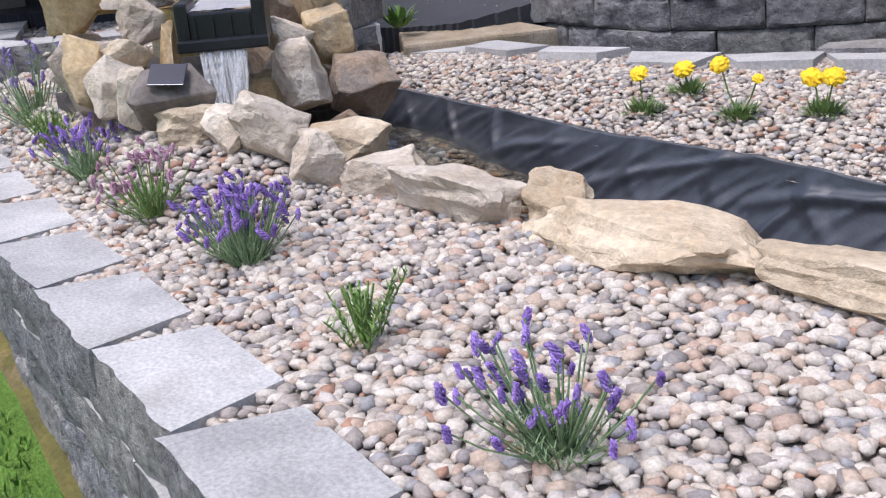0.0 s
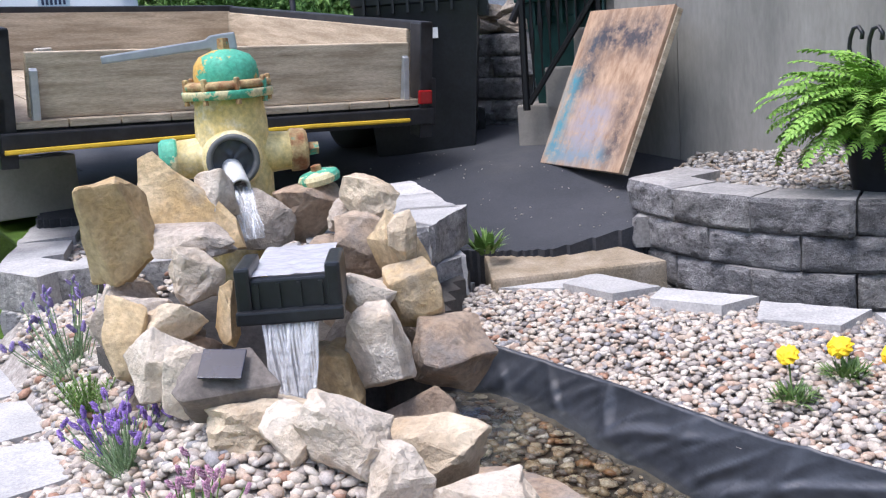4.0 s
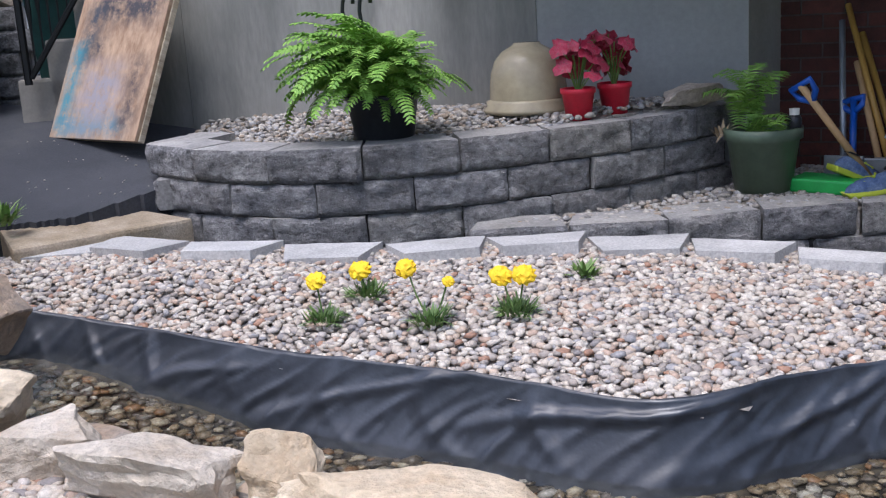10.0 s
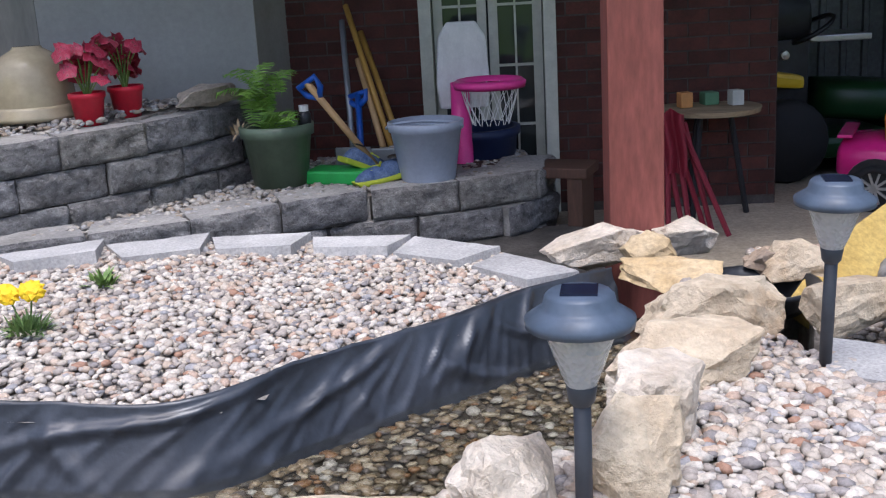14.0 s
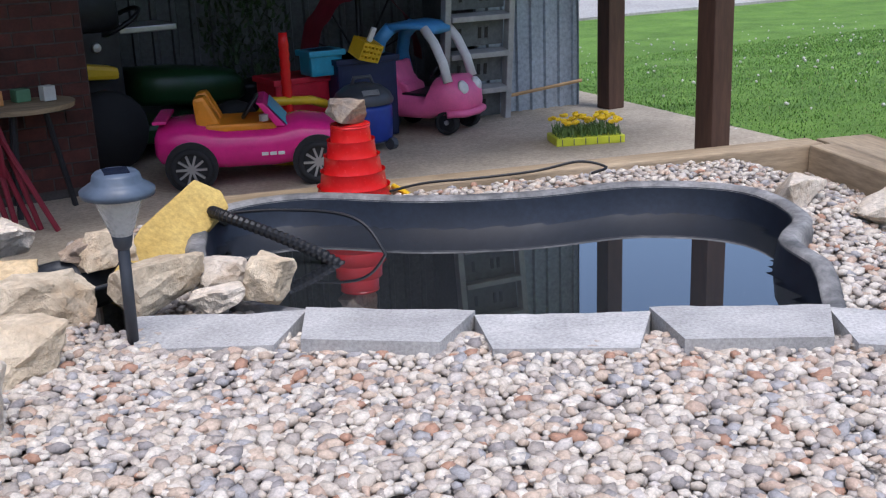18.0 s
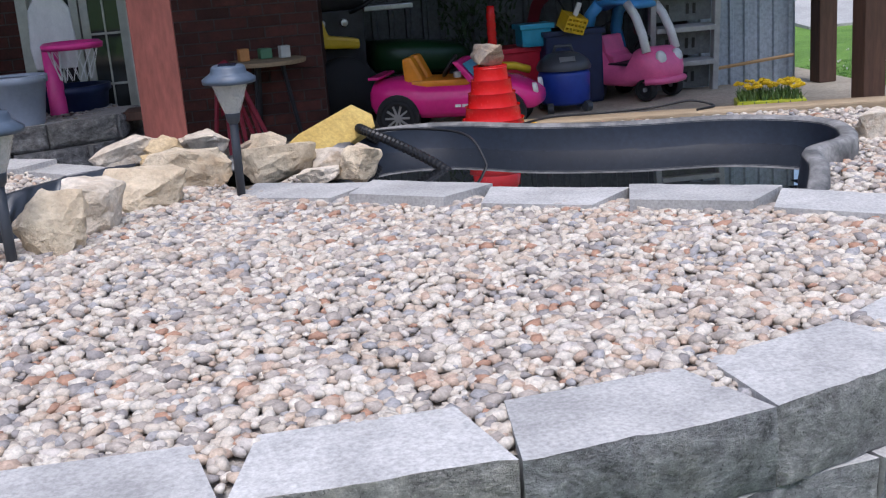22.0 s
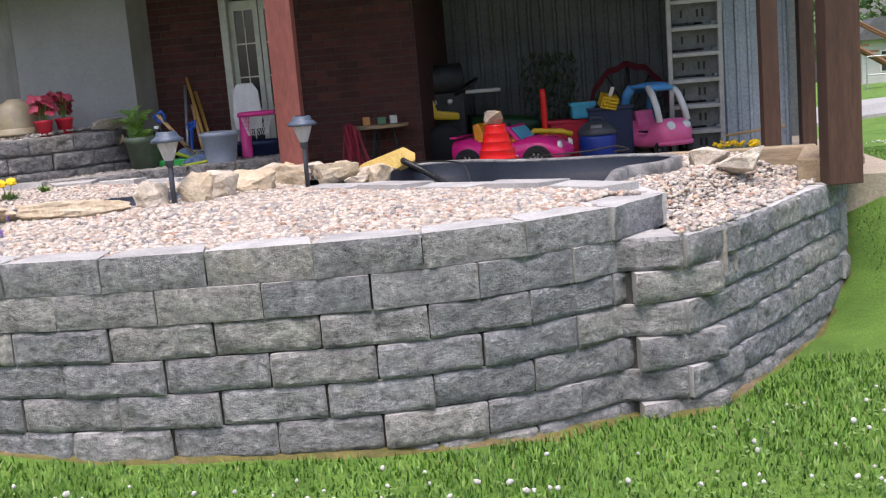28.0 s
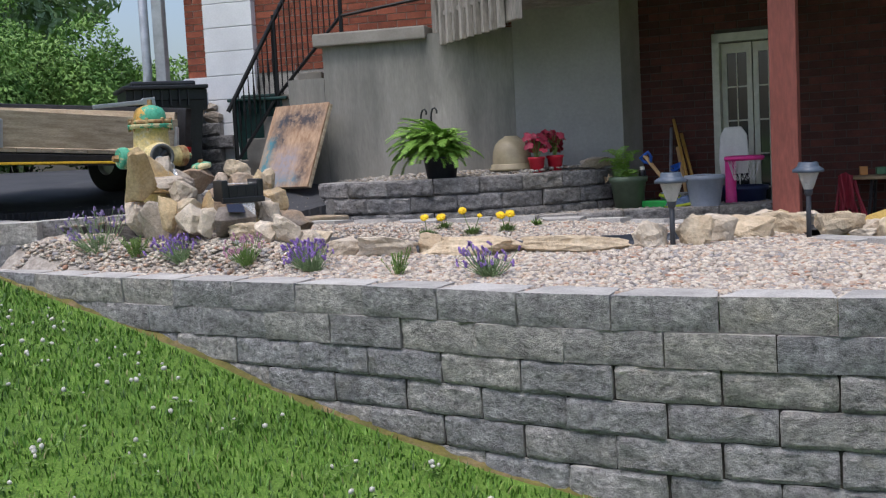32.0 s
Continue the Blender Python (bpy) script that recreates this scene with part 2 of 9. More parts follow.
M["porchwall"] = surface("streaked_cast_concrete", (0.175, 0.172, 0.155), (0.31, 0.30, 0.27), 3.2, 70, 0.9, 0.25, 0.003, grain=(0.84, 1.07), stretch=(1, 1, 0.22), stain=(0.40, 0.38, 0.34), stain_at=(0.62, 0.74))
M["concrete"] = surface("cast_concrete", (0.20, 0.185, 0.16), (0.33, 0.305, 0.27), 1.6, 60, 0.9, 0.15, 0.002, grain=(0.86, 1.05), stain=(0.20, 0.18, 0.16), stain_at=(0.56, 0.8))
M["floor"] = surface("patio_concrete", (0.36, 0.30, 0.22), (0.54, 0.46, 0.35), 1.6, 60, 0.85, 0.3, 0.003, stain=(0.12, 0.10, 0.08), stain_at=(0.6, 0.85))
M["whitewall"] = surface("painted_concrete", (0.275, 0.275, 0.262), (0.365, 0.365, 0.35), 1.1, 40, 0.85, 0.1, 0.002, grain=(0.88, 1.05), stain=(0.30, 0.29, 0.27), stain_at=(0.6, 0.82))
M["aggregate"] = surface("exposed_aggregate", (0.30, 0.235, 0.15), (0.46, 0.38, 0.28), 6, 130, 0.9, 0.9, 0.006, stain=(0.16, 0.13, 0.09), stain_at=(0.55, 0.75))
M["brick"] = surface("red_brick", (0.22, 0.06, 0.035), (0.36, 0.11, 0.06), 12, 90, 0.88, 0.5, 0.003, vary=0.3)
# Porch brick and mortar: dark tones with the porch shade put into the colour.
M["porchbrick"] = surface("shaded_dark_red_brick", (0.062, 0.021, 0.016), (0.105, 0.035, 0.026), 12, 90, 0.88, 0.5, 0.003, vary=0.35)
M["darkmortar"] = surface("shaded_mortar", (0.065, 0.056, 0.05), (0.10, 0.087, 0.08), 12, 90, 0.92, 0.4, 0.003)
M["mortar"] = surface("mortar", (0.30, 0.28, 0.25), (0.42, 0.40, 0.36), 12, 90, 0.92, 0.4, 0.003)
M["redpost"] = surface("red_painted_timber", (0.20, 0.060, 0.045), (0.28, 0.09, 0.07), 4, 50, 0.62, 0.3, 0.003, stretch=(1, 1, 0.2), stain=(0.33, 0.20, 0.17), stain_at=(0.66, 0.8))
M["brownpost"] = surface("brown_stained_timber", (0.055, 0.028, 0.018), (0.10, 0.052, 0.034), 5, 60, 0.7, 0.4, 0.003, stretch=(1, 1, 0.15))
M["timber"] = surface("weathered_timber", (0.26, 0.19, 0.11), (0.44, 0.34, 0.22), 7, 70, 0.85, 0.5, 0.003, stretch=(0.15, 1, 1), vary=0.1)
M["plank"] = surface("grey_brown_plank", (0.20, 0.145, 0.085), (0.40, 0.31, 0.20), 8, 60, 0.85, 0.5, 0.003, stretch=(1, 0.12, 1), stain=(0.17, 0.13, 0.09), stain_at=(0.55, 0.75))
M["siding"] = surface("painted_steel_siding", (0.34, 0.39, 0.44), (0.44, 0.49, 0.54), 2, 40, 0.5, 0.1, 0.001, metal=0.1)
# Darker than the outer siding: the shed's inner shade is in this colour.
M["darksiding"] = surface("shade_darkened_siding", (0.10, 0.11, 0.11), (0.16, 0.17, 0.17), 2, 40, 0.55, 0.1, 0.001)
M["darkwood"] = surface("dark_unseen_ceiling", (0.05, 0.045, 0.04), (0.10, 0.09, 0.08), 3, 50, 0.85, 0.2, 0.003)


# ---- building helpers ----
def part(name, bm, material, parent=None, label="", smooth=False):
    """Links a bmesh as one mesh object under a thing or a part. A list of materials fills the slots in order."""
    me = bpy.data.meshes.new(name)
    bm.to_mesh(me)
    bm.free()
    for mt in material if isinstance(material, (list, tuple)) else [material]:
        me.materials.append(mt)
    if smooth:
        me.shade_smooth()
    ob = new(name, me)
    if parent:
        ob.parent = parent
    if label:
        ob["label"] = label
    return ob


def thing(name, m, label, category, group="", kind=""):
    ob = new(name)
    ob.empty_display_size = 0.05
    ob.matrix_world = m
    return tagged(ob, label, category, group, kind)


def tag_mesh(ob, m, label, category, group="", kind=""):
    ob.matrix_world = m
    return tagged(ob, label, category, group, kind)


def box(bm, x0, x1, y0, y1, z0, z1, bevel=0.0, m=None):
    r = bmesh.ops.create_cube(bm, size=1.0)
    vs = r["verts"]
    bmesh.ops.scale(bm, vec=(x1 - x0, y1 - y0, z1 - z0), verts=vs)
    bmesh.ops.translate(bm, vec=((x0 + x1) / 2, (y0 + y1) / 2, (z0 + z1) / 2), verts=vs)
    if bevel:
        es = list({e for v in vs for e in v.link_edges})
        r = bmesh.ops.bevel(bm, geom=es, offset=bevel, segments=2, affect="EDGES", profile=0.6)
        vs = list({v for f in r["faces"] for v in f.verts} | {v for v in vs if v.is_valid})
    if m is not None:
        bmesh.ops.transform(bm, matrix=m, verts=[v for v in vs if v.is_valid])
    return bm


def boxed(*a, **k):
    return box(bmesh.new(), *a, **k)


def lathe(profile, seg=24, m=None, bm=None, close=False):
    """A turned form from (radius, height) pairs."""
    bm = bm or bmesh.new()
    rings = []
    for r, z in profile:
        ring = []
        for i in range(seg):
            a = 2 * math.pi * i / seg
            v = Vector((r * math.cos(a), r * math.sin(a), z))
            ring.append(bm.verts.new(m @ v if m is not None else v))
        rings.append(ring)
    for a, b in zip(rings, rings[1:]):
        for i in range(seg):
            bm.faces.new((a[i], a[(i + 1) % seg], b[(i + 1) % seg], b[i]))
    if close:
        bm.faces.new(rings[0][::-1])
        bm.faces.new(rings[-1])
    return bm


def tube(pts, r, seg=8, bm=None, taper=None):
    """A round bar along points."""
    bm = bm or bmesh.new()
    pts = [Vector(p) for p in pts]
    rings = []
    side = None
    for i, p in enumerate(pts):
        d = (pts[min(i + 1, len(pts) - 1)] - pts[max(i - 1, 0)]).normalized()
        if side is None:
            side = d.orthogonal().normalized()
        side = (side - d * side.dot(d)).normalized()
        up = d.cross(side)
        rr = r if taper is None else r + (taper - r) * i / (len(pts) - 1)
        rings.append([bm.verts.new(p + (side * math.cos(2 * math.pi * k / seg) + up * math.sin(2 * math.pi * k / seg)) * rr) for k in range(seg)])
    for a, b in zip(rings, rings[1:]):
        for k in range(seg):
            bm.faces.new((a[k], a[(k + 1) % seg], b[(k + 1) % seg], b[k]))
    bm.faces.new(rings[0][::-1])
    bm.faces.new(rings[-1])
    return bm


def prism(outline, y0, y1, m=None, bm=None):
    """An outline in x and z, pushed from y0 to y1."""
    bm = bm or bmesh.new()
    t = (lambda v: m @ Vector(v)) if m is not None else Vector
    a = [bm.verts.new(t((x, y0, z))) for x, z in outline]
    b = [bm.verts.new(t((x, y1, z))) for x, z in outline]
    n = len(outline)
    bm.faces.new(a)
    bm.faces.new(b[::-1])
    for i in range(n):
        bm.faces.new((a[(i + 1) % n], a[i], b[i], b[(i + 1) % n]))
    bmesh.ops.recalc_face_normals(bm, faces=bm.faces)
    return bm


def softened(bm, offset, segments=2):
    bmesh.ops.bevel(bm, geom=[e for e in bm.edges if e.calc_face_angle(0) > 0.5], offset=offset, segments=segments, affect="EDGES", profile=0.6)
    return bm


class Curve:
    """A smooth line in the plan through control points, read by its length."""

    def __init__(self, pts, n=24):
        p = [Vector(q) for q in pts]
        p = [2 * p[0] - p[1], *p, 2 * p[-1] - p[-2]]
        out = []
        for a, b, c, d in zip(p, p[1:], p[2:], p[3:]):
            for i in range(n):
                t = i / n
                out.append(0.5 * (2 * b + (c - a) * t + (2 * a - 5 * b + 4 * c - d) * t * t + (3 * b - a - 3 * c + d) * t ** 3))
        out.append(p[-2])
        self.p = np.array([tuple(q) for q in out])
        self.s = np.r_[0, np.cumsum(np.linalg.norm(np.diff(self.p, axis=0), axis=1))]
        self.length = float(self.s[-1])

    def at(self, s):
        return np.array([np.interp(s, self.s, self.p[:, k]) for k in range(self.p.shape[1])])

    def turn(self, s):
        d = self.at(min(s + 0.05, self.length)) - self.at(max(s - 0.05, 0))
        return math.degrees(math.atan2(d[1], d[0]))

    def nearest(self, x, y):
        k = int(np.argmin((self.p[:, 0] - x) ** 2 + (self.p[:, 1] - y) ** 2))
        return float(self.s[k])


def block_mesh(name, w, h, d, seed, mats, back=0.76, rough=0.011, nx=14, nz=5, worn=0.0):
    """A wall block: a broken front at y = 0, sides that draw in towards the back, a flat moulded top."""
    rng = random.Random(seed)
    bm = bmesh.new()
    off = Vector((rng.random() * 50, rng.random() * 50, rng.random() * 50))
    grid = []
    for j in range(nz + 1):
        row = []
        for i in range(nx + 1):
            x, z = (i / nx - 0.5) * w, j / nz * h
            de = min(w / 2 - abs(x), h / 2 - abs(z - h / 2))
            p = Vector((x * 8, z * 8, 0)) + off
            y = noise.fractal(p, 0.8, 2.2, 4) * rough + noise.noise(p * 5) * rough * 0.35
            y += (rough * 0.5 + worn * 0.9) * max(0.0, 1 - de / 0.022) ** 2
            if de < 1e-6 and worn:
                bite = worn * 0.5 * (0.45 + 0.9 * noise.noise(p * 2.2))
                corner = 1.7 if min(i, nx - i) == 0 and min(j, nz - j) == 0 else 0.7
                x -= math.copysign(bite * corner, x) if min(i, nx - i) == 0 else 0
                z -= math.copysign(bite * corner * 0.7, z - h / 2) if min(j, nz - j) == 0 else 0
            row.append(bm.verts.new((x, y, z)))
        grid.append(row)
    for j in range(nz):
        for i in range(nx):
            bm.faces.new((grid[j][i], grid[j][i + 1], grid[j + 1][i + 1], grid[j + 1][i]))
    b = [bm.verts.new((sx * w * back / 2, d, z)) for z in (0, h) for sx in (-1, 1)]
    left, right = [r[0] for r in grid], [r[nx] for r in grid]
    for f in (bm.faces.new((*grid[nz], b[3], b[2])), bm.faces.new((*grid[0][::-1], b[0], b[1])), bm.faces.new((b[0], b[2], b[3], b[1])), bm.faces.new((*left[::-1], b[0], b[2])), bm.faces.new((*right, b[3], b[1]))):
        f.material_index = 1
    me = bpy.data.meshes.new(name)
    bmesh.ops.recalc_face_normals(bm, faces=bm.faces)
    bm.to_mesh(me)
    bm.free()
    for mt in mats:
        me.materials.append(mt)
    me.shade_smooth()
    me.set_sharp_from_angle(angle=radians(38))
    return me


def piece(name, me, parent, m):
    ob = new(name, me)
    ob.parent = parent
    ob.matrix_local = m
    return ob


def block_wall(name, curve, start, count, w, h, ztop, courses, meshes, parent, floor_z, seed, first=0, jitter=0.006):
    """Courses of blocks along a curve, in running bond; what lies wholly under the ground is left out."""
    rng = random.Random(seed)
    for c in range(first, courses):
        s = start + (w / 2 if c % 2 else 0.0) + w / 2
        for k in range(count):
            sc = s + k * w + rng.uniform(-0.3, 0.3) * jitter
            if sc > curve.length:
                break
            x, y = curve.at(sc)
            z = ztop - (c + 1) * h
            if z + h < floor_z(x, y) - 0.02:
                continue
            piece(name, meshes[rng.randrange(len(meshes))], parent, pose(x, y, z, 0, 0, curve.turn(sc) + rng.uniform(-1, 1)) @ pose(0, rng.uniform(-1, 1) * jitter, 0))


def sheet(bm, f, nu, nv):
    """A grid of quads from f(u, v) with u and v from 0 to 1."""
    g = [[bm.verts.new(f(i / nu, j / nv)) for i in range(nu + 1)] for j in range(nv + 1)]
    for j in range(nv):
        for i in range(nu):
            bm.faces.new((g[j][i], g[j][i + 1], g[j + 1][i + 1], g[j + 1][i]))
    return g


def smooth_step(a, b, x):
    t = min(1, max(0, (x - a) / (b - a)))
    return t * t * (3 - 2 * t)


def inside(poly, x, y):
    c = False
    for (x0, y0), (x1, y1) in zip(poly, poly[1:] + poly[:1]):
        if (y0 > y) != (y1 > y) and x < (x1 - x0) * (y - y0) / (y1 - y0) + x0:
            c = not c
    return c


# ---- plan ----
FRONT = Curve([(-7.4, 0.98), (-6.6, 0.75), (-5.8, 0.55), (-5.1, 0.40), (-4.6, 0.31), (-4.1, 0.235), (-3.67, 0.185), (-3.23, 0.148), (-2.83, 0.118), (-2.43, 0.105), (-2.06, 0.09), (-1.67, 0.072), (-1.27, 0.042), (-0.846, 0.0), (-0.42, -0.02), (0, 0.01), (0.406, 0.055), (0.79, 0.14), (1.148, 0.30), (1.46, 0.545), (1.64, 0.80), (1.68, 1.05), (1.58, 1.28), (1.40, 1.40)])
W, HB = 0.406, 0.135
S0 = FRONT.nearest(0, 0)
LOWER = Curve([(1.36, 0.60), (1.60, 0.58), (1.82, 0.66), (2.02, 0.95), (2.23, 1.34), (2.44, 1.76), (2.64, 2.15), (2.72, 2.42), (2.70, 2.9)])
BACKCAPS = Curve([(-0.13, 2.14), (0.23, 1.96), (0.57, 1.765), (0.91, 1.575), (1.28, 1.40), (1.60, 1.15)])
EDGE = Curve([(-3.75, 1.92), (-3.48, 2.11), (-3.14, 2.17), (-2.85, 2.28), (-2.60, 2.41), (-2.36, 2.59), (-2.08, 2.78), (-1.74, 2.92), (-1.40, 2.96), (-1.11, 2.93), (-0.84, 2.79), (-0.64, 2.60)])
LOWWALL = Curve([(-3.84, 2.88), (-3.78, 2.57), (-3.50, 2.47), (-3.19, 2.47), (-2.93, 2.55), (-2.72, 2.71), (-2.51, 2.92), (-2.35, 3.14), (-2.21, 3.36), (-2.07, 3.68), (-2.0, 3.86)])
MIDWALL = Curve([(-2.52, 2.73), (-2.26, 2.87), (-2.01, 3.02), (-1.78, 3.23), (-1.55, 3.42), (-1.30, 3.54), (-1.07, 3.66), (-0.87, 3.86), (-0.84, 4.3)])
LINER = Curve([(-3.36, 1.24, 0.15), (-3.2, 1.46, 0.11), (-2.86, 1.57, 0.07), (-2.5, 1.61, 0.05), (-2.25, 1.64, 0.04), (-1.86, 1.69, 0.035), (-1.55, 1.70, 0.025), (-1.41, 1.745, 0.03), (-1.28, 1.90, 0.03), (-1.15, 2.06, 0.03), (-0.98, 2.25, 0.03), (-0.80, 2.46, 0.04), (-0.60, 2.66, 0.03)])
BANK = Curve([(-3.3, 0.90), (-2.95, 0.82), (-2.65, 0.86), (-2.3, 0.95), (-1.95, 1.0), (-1.6, 1.08), (-1.25, 1.15), (-0.90, 1.27), (-0.70, 1.40), (-0.54, 1.62), (-0.49, 1.9), (-0.48, 2.15), (-0.42, 2.42), (-0.38, 2.6)])


def lawn_z(x, y):
    base = np.interp(x, [-14, -9, -7, -5.2, -4.43, -3.59, -2.88, -2.41, -2.13, -1.63, -1.12, -0.63, 0.3, 1.0, 2.7, 8, 30], [0.58, 0.40, 0.25, 0.07, -0.04, -0.175, -0.315, -0.445, -0.53, -0.635, -0.725, -0.78, -0.82, -0.85, -0.88, -0.80, -0.6])
    fall = max(0.0, -y)
    bump = 0.62 * smooth_step(1.2, 3.2, y) * smooth_step(12.0, 4.0, y) * smooth_step(2.4, 2.9, x)
    return float(base) + bump - 0.05 * min(fall, 4.0) * smooth_step(-9, 0, x) + 0.012 * noise.noise(Vector((x * 0.8, y * 0.8, 0)))


def bed_z(x, y):
    """The gravel's surface in the raised bed."""
    rise = 0.07 * smooth_step(0.25, 1.3, y) * (0.42 + 0.58 * smooth_step(0.1, -0.7, x))
    mound = 0.15 * smooth_step(-2.25, -2.85, x) * smooth_step(0.36, 0.58, y) * smooth_step(0.92, 0.76, y)
    return -0.014 + rise + mound + 0.006 * noise.noise(Vector((x * 2.2, y * 2.2, 3)))


def upper_z(x, y):
    e = abs(LINER.at(LINER.nearest(x, y))[1] - y)
    low, full = 0.012 + 0.03 * smooth_step(-1.8, -3.2, x), 0.037 + 0.085 * smooth_step(-1.0, -3.2, x)
    return low + (full - low) * smooth_step(0.0, 0.38, e) + 0.008 * noise.noise(Vector((x * 2, y * 2, 9)))

# ---- ground ----
def ground_sheet():
    xs = np.r_[-160, -90, -50, -30, -20, np.arange(-15, 9.01, 0.25), 11, 14, 20, 30, 50, 90, 160]
    ys = np.r_[-160, -80, -40, -20, -12, np.arange(-8, 7.01, 0.25), 9, 12, 16, 22, 30, 45, 70, 110, 160]
    bm = bmesh.new()
    g = []
    for y in ys:
        row = []
        for x in xs:
            z = lawn_z(x, y) + 0.02 * max(0, min(y, 15.0) - 9) - 0.03 * max(0, y - 16)
            z += 0.035 * max(0, min(y, 15.0) - 6) * smooth_step(2, 6, x)
            s = FRONT.nearest(x, y)
            p = FRONT.at(s)
            a = radians(FRONT.turn(s))
            behind = -(x - p[0]) * math.sin(a) + (y - p[1]) * math.cos(a)
            s2 = LOWER.nearest(x, y)
            p2, a2 = LOWER.at(s2), radians(LOWER.turn(s2))
            inner = -(x - p2[0]) * math.sin(a2) + (y - p2[1]) * math.cos(a2)
            if x < 2.6 and y > 0.55 and inner > 0.1 and x > 1.3:
                z = min(z, -0.9 if inner < 0.5 else -0.95)
            elif (x < 2.55 and y > 0.8 and x <= 1.3) or (behind > 0.1 and x < 1.7 and s < FRONT.length - 0.3):
                z = min(z, -0.09 if behind < 0.45 and s < FRONT.length - 1.5 else -0.95)
            row.append(bm.verts.new((x, y, z)))
        g.append(row)
    for a, b in zip(g, g[1:]):
        for i in range(len(xs) - 1):
            bm.faces.new((a[i], a[i + 1], b[i + 1], b[i]))
    return tagged(part("ground", bm, M["lawn"], smooth=True), "sloping green lawn with clover below the garden wall", "lawn", kind="structure")


ground_sheet()

def drive_z(x, y):
    return 0.235 - 0.06 * smooth_step(-4.6, -3.9, x) + 0.04 * min(9.0, max(0.0, -3.8 - x)) + 0.12 * min(1.2, max(0.0, y - 2.0)) * smooth_step(-9, -6, x) + 0.004 * noise.noise(Vector((x * 2, y * 2, 0)))


def plate(name, poly, height, step, material, label, category, skirt=0.3, keep=lambda x, y: True):
    """A level or rolling surface over a plan outline, with a skirt so that it has thickness."""
    bm = bmesh.new()
    xs, ys = [p[0] for p in poly], [p[1] for p in poly]
    nx, ny = int((max(xs) - min(xs)) / step) + 1, int((max(ys) - min(ys)) / step) + 1
    idx = {}

    def vert(i, j):
        if (i, j) not in idx:
            x, y = min(xs) + i * step, min(ys) + j * step
            idx[i, j] = bm.verts.new((x, y, height(x, y)))
        return idx[i, j]

    for i in range(nx):
        for j in range(ny):
            x, y = min(xs) + (i + 0.5) * step, min(ys) + (j + 0.5) * step
            if inside(poly, x, y) and keep(x, y):
                bm.faces.new((vert(i, j), vert(i + 1, j), vert(i + 1, j + 1), vert(i, j + 1)))
    edges = [e for e in bm.edges if e.is_boundary]
    r = bmesh.ops.extrude_edge_only(bm, edges=edges)
    for v in r["geom"]:
        if isinstance(v, bmesh.types.BMVert):
            v.co.z -= skirt
    return tagged(part(name, bm, material, smooth=False), label, category, kind="structure")


plate("driveway", [(-30, -0.6), (-9, 0.6), (-7.2, 1.40), (-6.35, 1.05), (-6.35, 4.5), (-9, 9.5), (-30, 14)], drive_z, 0.16, M["asphalt"], "dark worn asphalt driveway with chips and dust", "driveway")
plate("driveway_apron", [(-6.4, 1.07), (-5.5, 0.80), (-5.2, 1.3), (-4.9, 1.7), (-4.5, 2.05), (-4.05, 1.90), (-3.72, 2.15), (-3.60, 2.75), (-3.60, 4.2), (-6.4, 4.6)], lambda x, y: drive_z(x, y) + 0.002, 0.02, M["asphalt"], "worn asphalt edge of the driveway", "driveway")
bm = bmesh.new()
for z in (-0.6, -0.19):
    vs = [bm.verts.new((x, y, z)) for x, y in ((-1.9, 4.35), (-0.95, 3.62), (-0.55, 3.5), (0.2, 3.22), (2.52, 2.84), (3.2, 2.78), (3.05, 8.0), (-1.9, 8.0))]
    bm.faces.new(vs)
bm.faces.ensure_lookup_table()
lo, hi = bm.faces[0].verts[:], bm.faces[1].verts[:]
for k in range(8):
    bm.faces.new((lo[k], lo[(k + 1) % 8], hi[(k + 1) % 8], hi[k]))
bmesh.ops.recalc_face_normals(bm, faces=bm.faces)
tagged(part("floor", bm, M["floor"]), "dusty tan concrete slab under the porch roof", "floor", kind="structure")

# ---- garden walls ----
fresh = [block_mesh("block", W - 0.005, HB - 0.003, 0.215, 10 + i, (M["block"], M["block_top"])) for i in range(10)]
worn = [block_mesh("block", W - 0.004, HB - 0.003, 0.215, 40 + i, (M["block"], M["block_top"]), rough=0.0115, nx=22, nz=8, worn=0.009) for i in range(10)]


def core(name, curve, s0, s1, back, ztop, zbot, label, off=0.03):
    bm = bmesh.new()
    n = max(8, int((s1 - s0) / 0.2))
    a, b = [], []
    for i in range(n + 1):
        s = s0 + (s1 - s0) * i / n
        x, y = curve.at(s)
        t = radians(curve.turn(s))
        nx, ny = -math.sin(t), math.cos(t)
        a.append((x + nx * off, y + ny * off))
        b.append((x + nx * back, y + ny * back))
    rows = [[bm.verts.new((*p, z)) for p in q] for q, z in ((a, zbot), (a, ztop), (b, ztop), (b, zbot))]
    for p, q in zip(rows, rows[1:]):
        for i in range(n):
            bm.faces.new((p[i], p[i + 1], q[i + 1], q[i]))
    return tagged(part(name, bm, M["core"]), label, "retaining wall", kind="structure")


START = S0 - 17 * W
front_wall = core("wall_front", FRONT, 0.2, FRONT.length - 0.2, 0.20, -0.14, -1.1, "curved grey split-face block retaining wall seven courses high")
block_wall("block", FRONT, START, 40, W, HB, 0.0, 2, fresh, front_wall, lawn_z, 1)
block_wall("block", FRONT, START, 40, W, HB, 0.0, 7, worn, front_wall, lawn_z, 2, first=2)
lower_wall = core("wall_lower", LOWER, 0.05, LOWER.length - 0.05, 0.20, -0.28, -1.2, "lower tier of weathered split-face block wall beside the lawn")
block_wall("block", LOWER, 0.0, 9, W, HB, -0.135, 7, worn, lower_wall, lawn_z, 3)

